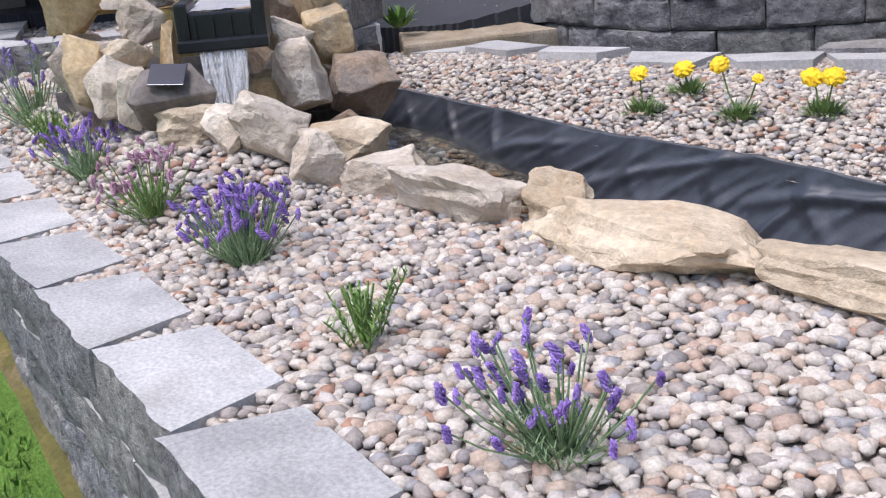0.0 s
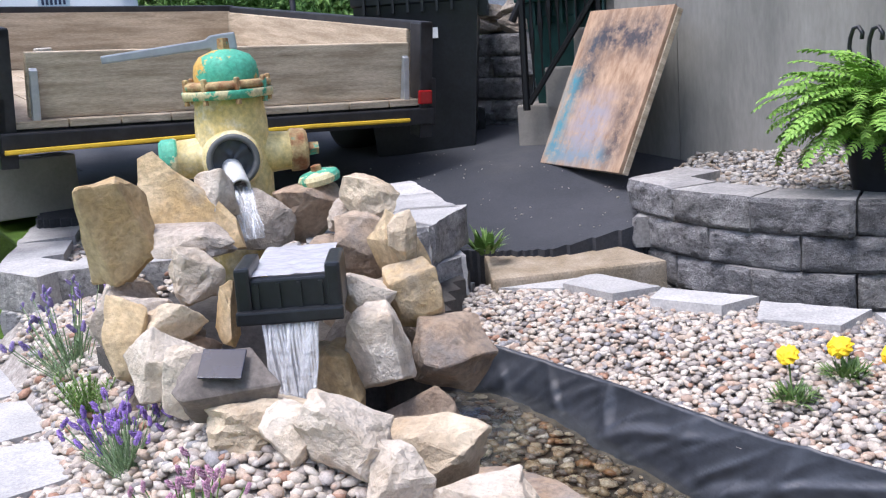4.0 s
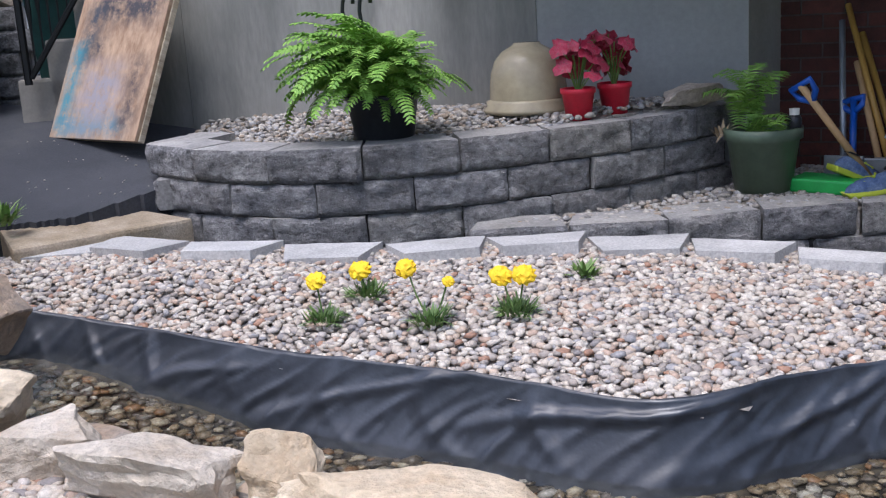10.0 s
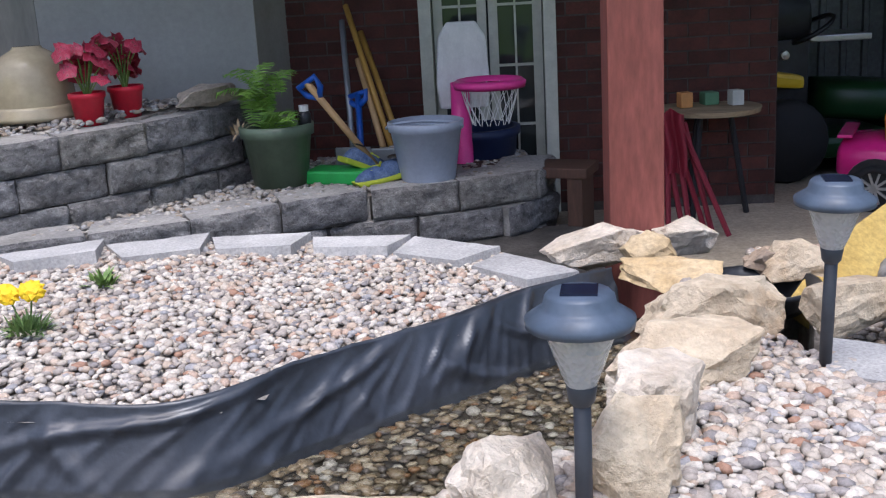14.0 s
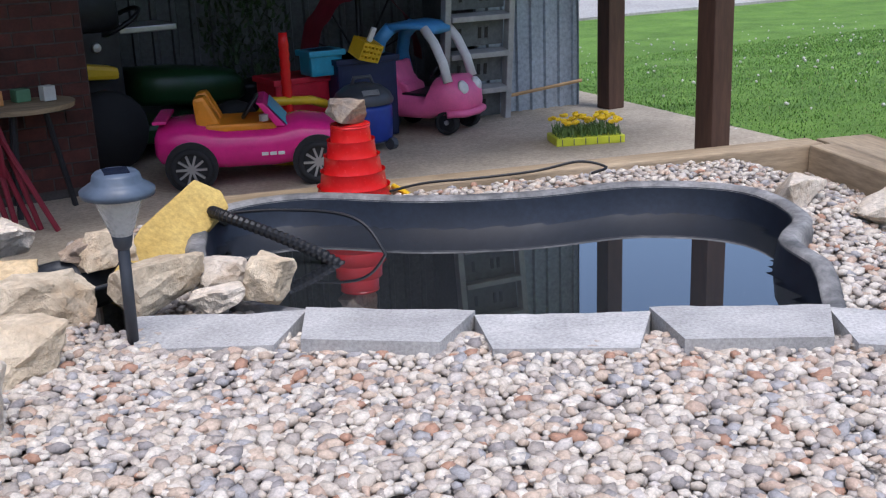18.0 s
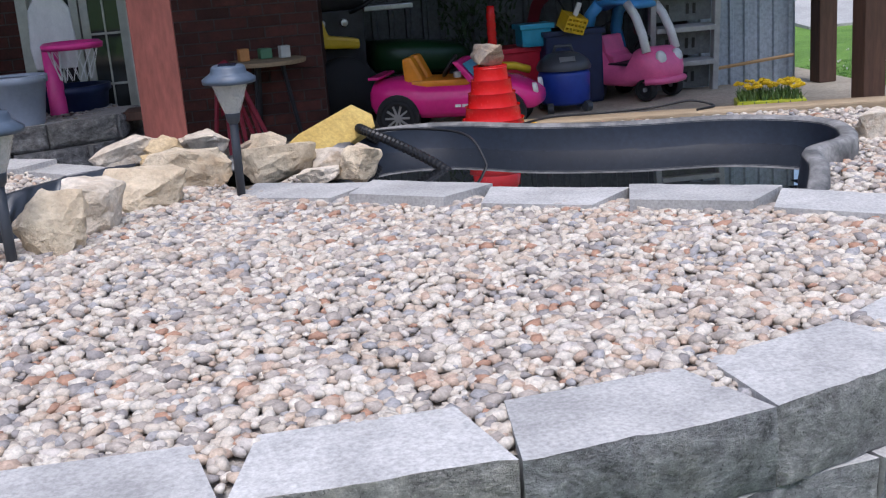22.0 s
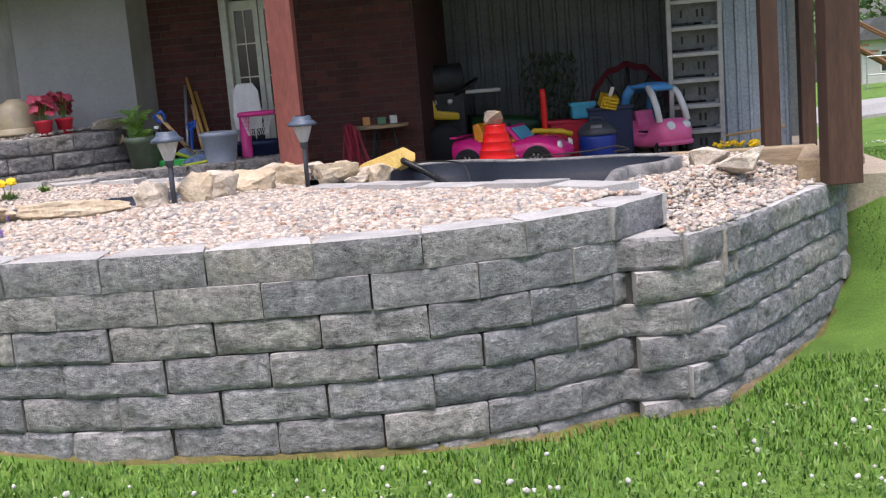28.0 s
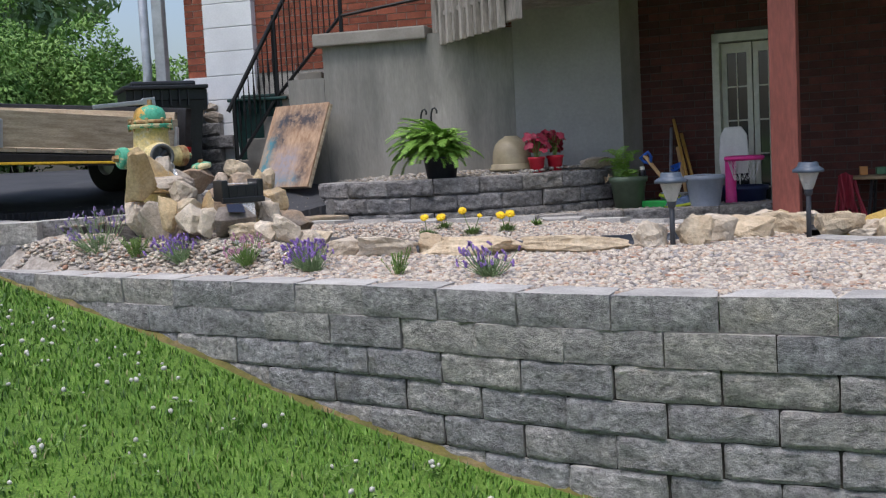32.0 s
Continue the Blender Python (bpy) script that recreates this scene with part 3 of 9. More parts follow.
# caps laid on the gravel round the shell pond
caps_back = thing("edging_pond", pose(0, 0, 0), "row of pale concrete blocks edging the pond", "edging", kind="structure")
for k in range(5):
    s = 0.02 + (k + 0.5) * 0.398
    x, y = BACKCAPS.at(s)
    piece("block", fresh[k], caps_back, pose(x, y, -0.100 + 0.008 * (k % 2), 1.5 * (k % 2), 0, BACKCAPS.turn(s) + 180 + (3, -2, 2, -3, 1)[k]))

small = [block_mesh("edging_block", 0.308, 0.10, 0.17, 70 + i, (M["block"], M["block_top"]), back=0.72) for i in range(6)]
caps_edge = thing("edging_bed", pose(0, 0, 0), "curved row of pale concrete edging blocks round the gravel", "edging", kind="structure")
for k in range(11):
    s = (k + 0.5) * 0.313
    if s > EDGE.length:
        break
    x, y = EDGE.at(s)
    piece("edging_block", small[k % 6], caps_edge, pose(x, y, upper_z(x, y) - 0.078, (-2, 1, 3)[k % 3], 0, EDGE.turn(s) + 180 + (2, -3, 1, -1)[k % 4]))

old = [block_mesh("old_block", 0.326, 0.114, 0.2, 90 + i, (M["old_block"], M["old_top"]), back=0.78, rough=0.016, nx=22, nz=8, worn=0.008) for i in range(10)]
low_wall = core("wall_planter", LOWWALL, 0.05, LOWWALL.length - 0.02, 0.18, 0.26, -0.2, "curved weathered grey block planter wall three courses high")
block_wall("old_block", LOWWALL, 0.0, 12, 0.33, 0.116, 0.385, 4, old, low_wall, lambda x, y: -0.2, 5)
mid_wall = core("wall_patio", MIDWALL, 0.05, MIDWALL.length - 0.02, 0.18, -0.02, -0.4, "low weathered block wall beside the patio")
block_wall("old_block", MIDWALL, 0.0, 12, 0.33, 0.116, 0.10, 4, old, mid_wall, lambda x, y: -0.45, 6)

# second tier beside the hydrant
TIER = Curve([(-7.2, 1.35), (-6.2, 1.0), (-5.4, 0.72), (-4.85, 0.53), (-4.6, 0.50), (-4.45, 0.68), (-4.33, 0.93), (-4.1, 1.25)])
tier_wall = core("wall_tier", TIER, 0.1, TIER.length - 0.05, 0.2, 0.12, -0.3, "upper tier of grey block wall beside the waterfall")
block_wall("block", TIER, 0.1, 12, W, HB, 0.27, 2, fresh, tier_wall, lambda x, y: -0.4, 7)
TIER2 = Curve([(-3.62, 1.2), (-3.58, 1.52), (-3.75, 1.78), (-4.05, 1.9), (-4.5, 2.05)])
tier_two = core("wall_hydrant", TIER2, 0.05, TIER2.length - 0.05, 0.2, 0.24, -0.1, "short curved block wall behind the waterfall")
block_wall("block", TIER2, 0.0, 4, 0.36, HB, 0.385, 3, fresh, tier_two, lambda x, y: -0.2, 8)

# ---- gravel ----
def stones(name, places, size, material, label, flat=0.52, seed=5, detail=1, sizes=(0.6, 1.35)):
    """Rounded pebbles as one joined mass."""
    rng = np.random.default_rng(seed)
    bm = bmesh.new()
    bmesh.ops.create_icosphere(bm, subdivisions=detail, radius=1.0)
    bv = np.array([v.co[:] for v in bm.verts])
    bf = np.array([[v.index for v in f.verts] for f in bm.faces])
    bm.free()
    p = np.asarray(places, float)
    n = len(p)
    kinds = []
    for k in range(8):
        q = bv.copy()
        off = Vector((k * 9.1, 3, 1))
        q *= np.array([1 + 0.28 * noise.noise(Vector(v) * 1.1 + off) for v in bv])[:, None]
        kinds.append(q)
    base = np.array(kinds)[rng.integers(0, 8, n)]
    sc = size * rng.uniform(*sizes, n)[:, None] * np.c_[rng.uniform(0.85, 1.25, n), rng.uniform(0.65, 0.95, n), flat * rng.uniform(0.75, 1.2, n)] * 0.5
    v = base * sc[:, None, :]
    ax, az = rng.normal(0, 0.22, (n, 2)), rng.uniform(0, 6.283, n)
    for axes, ang in (((1, 2), ax[:, 0]), ((0, 2), ax[:, 1]), ((0, 1), az)):
        i, j = axes
        c, s = np.cos(ang)[:, None], np.sin(ang)[:, None]
        v[:, :, i], v[:, :, j] = v[:, :, i] * c - v[:, :, j] * s, v[:, :, i] * s + v[:, :, j] * c
    v += p[:, None, :]
    nv = len(bv)
    faces = (bf[None] + (np.arange(n) * nv)[:, None, None]).reshape(-1, 3)
    me = bpy.data.meshes.new(name)
    me.vertices.add(n * nv)
    me.vertices.foreach_set("co", v.ravel().astype(np.float32))
    me.loops.add(faces.size)
    me.loops.foreach_set("vertex_index", faces.ravel().astype(np.int32))
    me.polygons.add(len(faces))
    me.polygons.foreach_set("loop_start", np.arange(0, faces.size, 3, dtype=np.int32))
    me.update(calc_edges=True)
    me.shade_smooth()
    me.materials.append(material)
    return tagged(new(name, me), label, "gravel", kind="stuff")


def scatter(poly, gap, height, seed, keep=lambda x, y: True, layers=1, lift=0.0):
    rng = random.Random(seed)
    xs, ys = [p[0] for p in poly], [p[1] for p in poly]
    out = []
    for layer in range(layers):
        y = min(ys)
        while y < max(ys):
            x = min(xs)
            while x < max(xs):
                px, py = x + rng.uniform(-0.5, 0.5) * gap, y + rng.uniform(-0.5, 0.5) * gap
                if inside(poly, px, py) and keep(px, py):
                    out.append((px, py, height(px, py) + lift + rng.uniform(-0.2, 0.2) * gap + layer * gap * 0.3))
                x += gap
            y += gap * 0.9
    return out


def offset_line(curve, s0, s1, d, n=60):
    out = []
    for i in range(n + 1):
        s = s0 + (s1 - s0) * i / n
        x, y = curve.at(s)[:2]
        t = radians(curve.turn(s))
        out.append((x - math.sin(t) * d, y + math.cos(t) * d))
    return out


front_in = offset_line(FRONT, FRONT.nearest(-4.6, 0.3), FRONT.length - 0.5, 0.07)
bank = [tuple(BANK.at(BANK.length * i / 40)) for i in range(41)]
capline = offset_line(BACKCAPS, 0, BACKCAPS.length, -0.1, 12)
BED = front_in + capline[::-1] + [(-0.25, 2.2)] + bank[::-1] + [(-4.3, 1.0), (-4.55, 0.55)]
liner_line = [tuple(LINER.at(LINER.length * i / 40)[:2]) for i in range(41)]
edge_line = [tuple(EDGE.at(EDGE.length * i / 30)) for i in range(31)]
UPPER = [(x, y + 0.01) for x, y in liner_line] + edge_line[::-1]


def bed_plate(name, poly, height, drop, label, material=None):
    bm = bmesh.new()
    xs, ys = [p[0] for p in poly], [p[1] for p in poly]
    step, idx = 0.07, {}

    def vert(i, j):
        if (i, j) not in idx:
            x, y = min(xs) + i * step, min(ys) + j * step
            idx[i, j] = bm.verts.new((x, y, height(x, y) - drop))
        return idx[i, j]

    for i in range(int((max(xs) - min(xs)) / step) + 1):
        for j in range(int((max(ys) - min(ys)) / step) + 1):
            if inside(poly, min(xs) + (i + 0.5) * step, min(ys) + (j + 0.5) * step):
                bm.faces.new((vert(i, j), vert(i + 1, j), vert(i + 1, j + 1), vert(i, j + 1)))
    return tagged(part(name, bm, material or M["bed"], smooth=True), label, "gravel bed", kind="structure")


def clear_of_caps(x, y):
    """False where a wall cap covers the gravel; the gaps between the tapering caps stay open."""
    s = FRONT.nearest(x, y)
    p = FRONT.at(s)
    d = math.hypot(x - p[0], y - p[1])
    joint = abs((s - START) / W - round((s - START) / W)) * W
    return d > 0.212 or joint < 0.0487 * d / 0.215 - 0.004


bed_plate("ground_bed", BED, bed_z, 0.012, "bed of mixed river gravel behind the wall")
bed_plate("ground_upper_bed", UPPER, upper_z, 0.012, "bed of small pale gravel above the stream")
stones("bed_gravel", scatter(BED, 0.0190, bed_z, 11, clear_of_caps), 0.0335, M["pebble"], "rounded mixed river pebbles in cream, grey and pink", seed=1, sizes=(0.5, 1.45))
stones("upper_gravel", scatter(UPPER, 0.0185, upper_z, 12), 0.029, M["pebble"], "small pale rounded gravel above the stream", seed=2, sizes=(0.55, 1.35))

# ---- stream, liner and water ----
def stream_drop(x):
    """The stream falls from the waterfall towards the bend."""
    return 0.13 * smooth_step(-2.2, -3.1, x)


def wet_z(x, y):
    return -0.150 + stream_drop(x) + 0.02 * noise.noise(Vector((x * 2.6, y * 2.6, 7))) + 0.012 * noise.noise(Vector((x * 9, y * 9, 2)))


STREAM = [(x, y) for x, y in bank] + [(-0.28, 2.75)] + [(x, y) for x, y in liner_line[::-1]]
bed_plate("ground_stream", STREAM, wet_z, 0.012, "wet dark stream bed", M["wet_bed"])
stones("stream_gravel", scatter(STREAM, 0.024, wet_z, 21, lambda x, y: math.hypot(*(LINER.at(LINER.nearest(x, y))[:2] - np.array((x, y)))) > 0.11), 0.034, M["wet_pebble"], "wet brown and tan pebbles on the stream bed", seed=4, sizes=(0.5, 1.5))


def liner_fold(u, v):
    s = u * LINER.length
    x, y, z = LINER.at(s)
    t = radians(LINER.turn(s))
    nx, ny = -math.sin(t), math.cos(t)
    warp = noise.noise(Vector((s * 1.1, v * 0.8, 2.0)))
    fold = 0.0
    for freq, slope, amp in ((2.3, 1.3, 0.018), (3.7, -0.9, 0.012), (6.1, 1.9, 0.009), (9.3, 2.3, 0.006), (14.0, 2.8, 0.0035)):
        p = s * freq + v * slope + 1.2 * warp + freq
        fold += amp * max(0.0, 1.0 - 6.0 * abs(p - math.floor(p) - 0.5)) * (0.5 + noise.noise(Vector((s * 1.7 + freq, v * 2, 0))))
    bulge = noise.noise(Vector((s * 2.2 + v * 1.2, v * 0.9, 1.0)))
    if v < 0.14:
        out, dz = 0.055 - 0.055 * v / 0.14, -0.035 + 0.047 * v / 0.14
    else:
        w = (v - 0.14) / 0.86
        out, dz = -0.012 - 0.085 * w ** 1.2, 0.012 - (0.215 - 0.5 * stream_drop(x) + max(0.0, z - 0.05)) * w
        out += (0.030 * bulge - 1.3 * fold) * math.sin(min(1, w * 1.25) * math.pi * 0.7) + 0.05 * max(0, w - 0.8) * bulge
        dz += 0.012 * bulge * (1 - w) + fold * 0.4
    return Vector((x + nx * out, y + ny * out, z + dz))


bm = bmesh.new()
sheet(bm, liner_fold, 420, 34)
liner = part("pond_liner", bm, M["liner"], smooth=True)
tagged(liner, "creased glossy black pond liner along the stream edge", "pond liner")

bm = bmesh.new()
sheet(bm, lambda u, v: Vector((*(BANK.at(u * BANK.length) + np.array((0.05 * math.sin(u * 40), 0.02 + 0.16 * v))), 0.03 - (0.21 - stream_drop(BANK.at(u * BANK.length)[0])) * v)), 80, 4)
tagged(part("ground_bank", bm, M["wet_bed"], smooth=True), "dark wet bank below the border stones", "bank", kind="structure")


def water_material(name, tint, rough=0.02, ripple=18.0, bump=0.12, clear=0.9):
    m, nt, b = nodes_of(name, rough)
    b.inputs["Base Color"].default_value = (*tint, 1)
    b.inputs["Transmission Weight"].default_value = clear
    b.inputs["IOR"].default_value = 1.33
    tc = nt.nodes.new("ShaderNodeTexCoord")
    n = noise_of(nt, tc.outputs["Object"], ripple, 3.0, 0.5)
    bp = nt.nodes.new("ShaderNodeBump")
    bp.inputs["Strength"].default_value, bp.inputs["Distance"].default_value = bump, 0.01
    nt.links.new(n, bp.inputs["Height"])
    nt.links.new(bp.outputs[0], b.inputs["Normal"])
    return m


M["water"] = water_material("stream_water", (0.92, 0.95, 0.93), 0.02, 26.0, 0.22, 1.0)
M["still"] = water_material("still_water", (0.02, 0.022, 0.025), 0.01, 3.0, 0.012, 0.0)
M["still"].node_tree.nodes["Principled BSDF"].inputs["Specular IOR Level"].default_value = 1.0
wb = M["still"].node_tree.nodes["Principled BSDF"]
wb.inputs["Coat Weight"].default_value, wb.inputs["Coat IOR"].default_value, wb.inputs["Coat Roughness"].default_value = 1.0, 1.9, 0.01
M["fall"] = water_material("falling_water", (0.96, 0.97, 0.98), 0.12, 60.0, 0.8, 0.75)


def flat_poly(name, poly, z, material, label, category, kind="structure", shadow=False, step=0.06):
    bm = bmesh.new()
    xs, ys = [p[0] for p in poly], [p[1] for p in poly]
    idx = {}
    for i in range(int((max(xs) - min(xs)) / step) + 1):
        for j in range(int((max(ys) - min(ys)) / step) + 1):
            if inside(poly, min(xs) + (i + 0.5) * step, min(ys) + (j + 0.5) * step):
                q = []
                for a, b in ((i, j), (i + 1, j), (i + 1, j + 1), (i, j + 1)):
                    if (a, b) not in idx:
                        px, py = min(xs) + a * step, min(ys) + b * step
                        idx[a, b] = bm.verts.new((px, py, z(px) if callable(z) else z))
                    q.append(idx[a, b])
                bm.faces.new(q)
    ob = tagged(part(name, bm, material, smooth=True), label, category, kind=kind)
    ob.visible_shadow = shadow
    return ob


flat_poly("water_stream", STREAM, lambda x: -0.122 + stream_drop(x), M["water"], "shallow clear rippled stream water", "water")

# ---- shell pond ----
POND = Curve([(0.14, 2.62), (0.26, 2.97), (0.55, 3.02), (0.87, 2.78), (1.2, 2.64), (1.57, 2.57), (1.80, 2.34), (1.74, 2.03), (1.55, 1.86), (1.47, 1.62), (1.33, 1.47), (1.10, 1.58), (0.85, 1.74), (0.52, 1.94), (0.25, 2.16), (0.12, 2.38), (0.14, 2.62)])
pond_line = [tuple(POND.at(POND.length * i / 90)) for i in range(90)]
PC = (0.95, 2.25)


def pond_ring(grow, z):
    out = []
    for i, (x, y) in enumerate(pond_line):
        a, b = pond_line[i - 1], pond_line[(i + 1) % 90]
        t = Vector((b[0] - a[0], b[1] - a[1])).normalized()
        c = BACKCAPS.at(BACKCAPS.nearest(x, y))
        duck = 0.06 * smooth_step(0.34, 0.20, math.hypot(c[0] - x, c[1] - y)) if z > -0.06 else 0.0
        out.append(Vector((x - t.y * grow, y + t.x * grow, z - duck)))
    return out


def ring_mesh(rings):
    bm = bmesh.new()
    vs = [[bm.verts.new(p) for p in r] for r in rings]
    for a, b in zip(vs, vs[1:]):
        for i in range(90):
            bm.faces.new((a[i], a[(i + 1) % 90], b[(i + 1) % 90], b[i]))
    return bm, vs


pond = thing("preformed_pond", pose(0, 0, 0), "moulded black plastic garden pond sunk in gravel", "pond")
bm, vs = ring_mesh([pond_ring(-0.005, 0.030), pond_ring(-0.02, -0.085), pond_ring(-0.035, -0.10), pond_ring(-0.05, -0.24), pond_ring(-0.10, -0.27), pond_ring(-0.13, -0.40)])
bm.faces.new(vs[-1])
part("shell", bm, M["tub"], pond, smooth=True)
bm, vs = ring_mesh([pond_ring(-0.006, 0.026), pond_ring(0.0, 0.038), pond_ring(0.036, 0.040), pond_ring(0.050, 0.030), pond_ring(0.054, -0.02), pond_ring(0.04, -0.14)])
part("rim", bm, M["rim"], pond, "dusty grey moulded rim", smooth=True)
flat_poly("water_pond", [(p.x, p.y) for p in pond_ring(-0.03, 0)], -0.055, M["still"], "still dark pond water mirroring the sky", "water", step=0.04)

POND_BED = [(-0.05, 2.25), (0.3, 2.02), (0.95, 1.65), (1.3, 1.42), (1.62, 1.15), (1.72, 0.85), (1.75, 0.6), (1.95, 0.85), (2.15, 1.28), (2.36, 1.72), (2.52, 2.1), (2.6, 2.9), (1.2, 3.1), (0.25, 3.2), (-0.2, 3.1)]


def pondbed_z(x, y):
    return -0.03 - 0.10 * smooth_step(0.30, 0.05, abs(LOWER.at(LOWER.nearest(x, y))[0] - x) - 0.2) + 0.008 * noise.noise(Vector((x * 3, y * 3, 5)))


def off_pond(x, y):
    return not inside([(p.x, p.y) for p in POND_OUT], x, y)


POND_OUT = pond_ring(0.047, 0)
plate("ground_pond_bed", POND_BED, lambda x, y: pondbed_z(x, y) - 0.02, 0.05, M["bed"], "gravel bed round the shell pond", "gravel bed", 0.2, off_pond)
stones("pond_gravel", scatter(POND_BED, 0.025, pondbed_z, 31, off_pond), 0.034, M["pebble"], "grey and pink pebbles round the shell pond", seed=6)

# ---- beds behind the stream ----
PATIO_BED = [(-2.46, 2.86), (-2.2, 3.0), (-1.97, 3.14), (-1.72, 3.36), (-1.5, 3.52), (-1.25, 3.64), (-1.0, 3.78), (-0.95, 4.3), (-1.9, 4.2), (-1.97, 3.75), (-2.12, 3.4), (-2.3, 3.1)]
plate("ground_patio_bed", PATIO_BED, lambda x, y: 0.07, 0.05, M["bed"], "gravel behind the patio wall", "gravel bed", 0.25)
stones("patio_gravel", scatter(PATIO_BED, 0.024, lambda x, y: 0.09, 33), 0.030, M["greypebble"], "small grey gravel behind the patio wall, darkened for shade", seed=7)
PLANTER = [(-3.85, 2.7), (-3.5, 2.57), (-3.19, 2.57), (-2.95, 2.65), (-2.78, 2.79), (-2.58, 2.98), (-2.42, 3.2), (-2.28, 3.42), (-2.14, 3.75), (-2.05, 3.9), (-2.7, 3.62), (-4.1, 3.22)]
plate("ground_planter", PLANTER, lambda x, y: 0.325 + 0.065 * smooth_step(2.9, 3.45, y), 0.05, M["bed"], "gravel in the block planter", "gravel bed", 0.25)
stones("planter_gravel", scatter(PLANTER, 0.024, lambda x, y: 0.345 + 0.065 * smooth_step(2.9, 3.45, y), 34), 0.030, M["greypebble"], "small grey and tan gravel in the block planter, darkened for shade", seed=8, detail=1)
plate("ground_path", [(-3.75, 1.6), (-3.2, 1.95), (-2.5, 2.3), (-1.6, 2.78), (-1.1, 2.85), (-0.65, 2.6), (-0.5, 3.5), (-0.75, 3.9), (-1.3, 3.62), (-1.8, 3.35), (-2.45, 2.9), (-2.8, 2.8), (-3.75, 2.75)], lambda x, y: -0.13 + 0.13 * smooth_step(-2.3, -2.9, x), 0.03, M["core"], "trodden earth strip between the low walls", "path", 0.3)
bm = bmesh.new()
for z in (-0.02, 0.165):
    bm.faces.new([bm.verts.new((x, y, z)) for x, y in ((-4.08, 2.08), (-3.60, 1.80), (-3.385, 2.36), (-3.80, 2.44))])
bm.faces.ensure_lookup_table()
lo, hi = bm.faces[0].verts[:], bm.faces[1].verts[:]
for k in range(4):
    bm.faces.new((lo[k], lo[(k + 1) % 4], hi[(k + 1) % 4], hi[k]))
bmesh.ops.recalc_face_normals(bm, faces=bm.faces)
softened(bm, 0.012)
tagged(part("pavement_step", bm, M["aggregate"]), "exposed aggregate concrete step beside the driveway", "step", kind="structure")
TIERBED = [(-4.42, 0.75), (-4.3, 1.0), (-3.6, 0.55), (-3.25, 0.6), (-3.1, 1.25), (-3.7, 1.75), (-4.4, 2.02), (-5.2, 1.7), (-5.5, 1.3), (-5.5, 0.95), (-4.9, 0.7)]
plate("ground_tier", TIERBED, lambda x, y: 0.215 if x < -3.8 else 0.215 - 0.12 * smooth_step(-3.8, -3.2, x), 0.05, M["core"], "fill behind the waterfall stones", "gravel bed", 0.3)
stones("tier_gravel", scatter(TIERBED, 0.026, lambda x, y: 0.225, 35, lambda x, y: x < -4.0), 0.034, M["pebble"], "gravel round the hydrant", seed=9, detail=1)

# ---- rocks ----
def rock_mesh(name, size, material, seed, cuts=9, rough=0.07, detail=3):
    """A broken stone: the hull of a few points of a rounded box, its edges chipped and its faces roughened."""
    rng = random.Random(seed)
    bm = bmesh.new()
    for k in range(cuts + 7):
        d = Vector((rng.gauss(0, 1), rng.gauss(0, 1), rng.gauss(0, 1))).normalized()
        q = (abs(d.x) ** 7 + abs(d.y) ** 7 + abs(d.z) ** 7) ** (1 / 7)
        bm.verts.new(d / q * rng.uniform(0.8, 1.12))
    r = bmesh.ops.convex_hull(bm, input=bm.verts)
    gone = [e for e in r["geom_interior"] if isinstance(e, bmesh.types.BMVert)]
    bmesh.ops.delete(bm, geom=gone, context="VERTS")
    bmesh.ops.dissolve_limit(bm, angle_limit=radians(14), verts=bm.verts, edges=bm.edges)
    bmesh.ops.bevel(bm, geom=list(bm.edges), offset=0.035, segments=1, affect="EDGES", profile=0.5)
    bmesh.ops.triangulate(bm, faces=bm.faces)
    bmesh.ops.subdivide_edges(bm, edges=[e for e in bm.edges if e.calc_length() > 0.45], cuts=2, use_grid_fill=True)
    bmesh.ops.triangulate(bm, faces=bm.faces)
    bmesh.ops.subdivide_edges(bm, edges=[e for e in bm.edges if e.calc_length() > 0.3], cuts=1, use_grid_fill=True)
    bmesh.ops.triangulate(bm, faces=bm.faces)
    off = Vector((seed * 1.37, seed * 0.71, 0))
    for v in bm.verts:
        p = v.co.copy()
        ledge = 0.35 * rough * math.sin(9 * (p.z + 0.5 * noise.noise(p + off)))
        p *= 1 + rough * noise.fractal(p * 1.7 + off, 1.0, 2.0, 4) + ledge
        p += Vector((noise.noise(p * 7 + off), noise.noise(p * 5 - off), noise.noise(p * 5 + off * 2))) * rough * 0.45
        v.co = p
    lo = Vector([min(v.co[k] for v in bm.verts) for k in range(3)])
    hi = Vector([max(v.co[k] for v in bm.verts) for k in range(3)])
    for v in bm.verts:
        v.co = Vector(((v.co[k] - (lo[k] + hi[k]) / 2) / (hi[k] - lo[k]) * size[k] if k < 2 else (v.co[k] - lo[k]) / (hi[k] - lo[k]) * size[k]) for k in range(3))
    bmesh.ops.recalc_face_normals(bm, faces=bm.faces)
    me = bpy.data.meshes.new(name)
    bm.to_mesh(me)
    bm.free()
    me.materials.append(material)
    me.shade_smooth()
    me.set_sharp_from_angle(angle=radians(17))
    return me


ROCK_LOOK = {"lime": "cream and tan limestone", "pale": "pale whitish limestone", "tan": "tan sandstone", "brown": "brown fieldstone", "grey": "grey fieldstone"}
rock_count = [0]


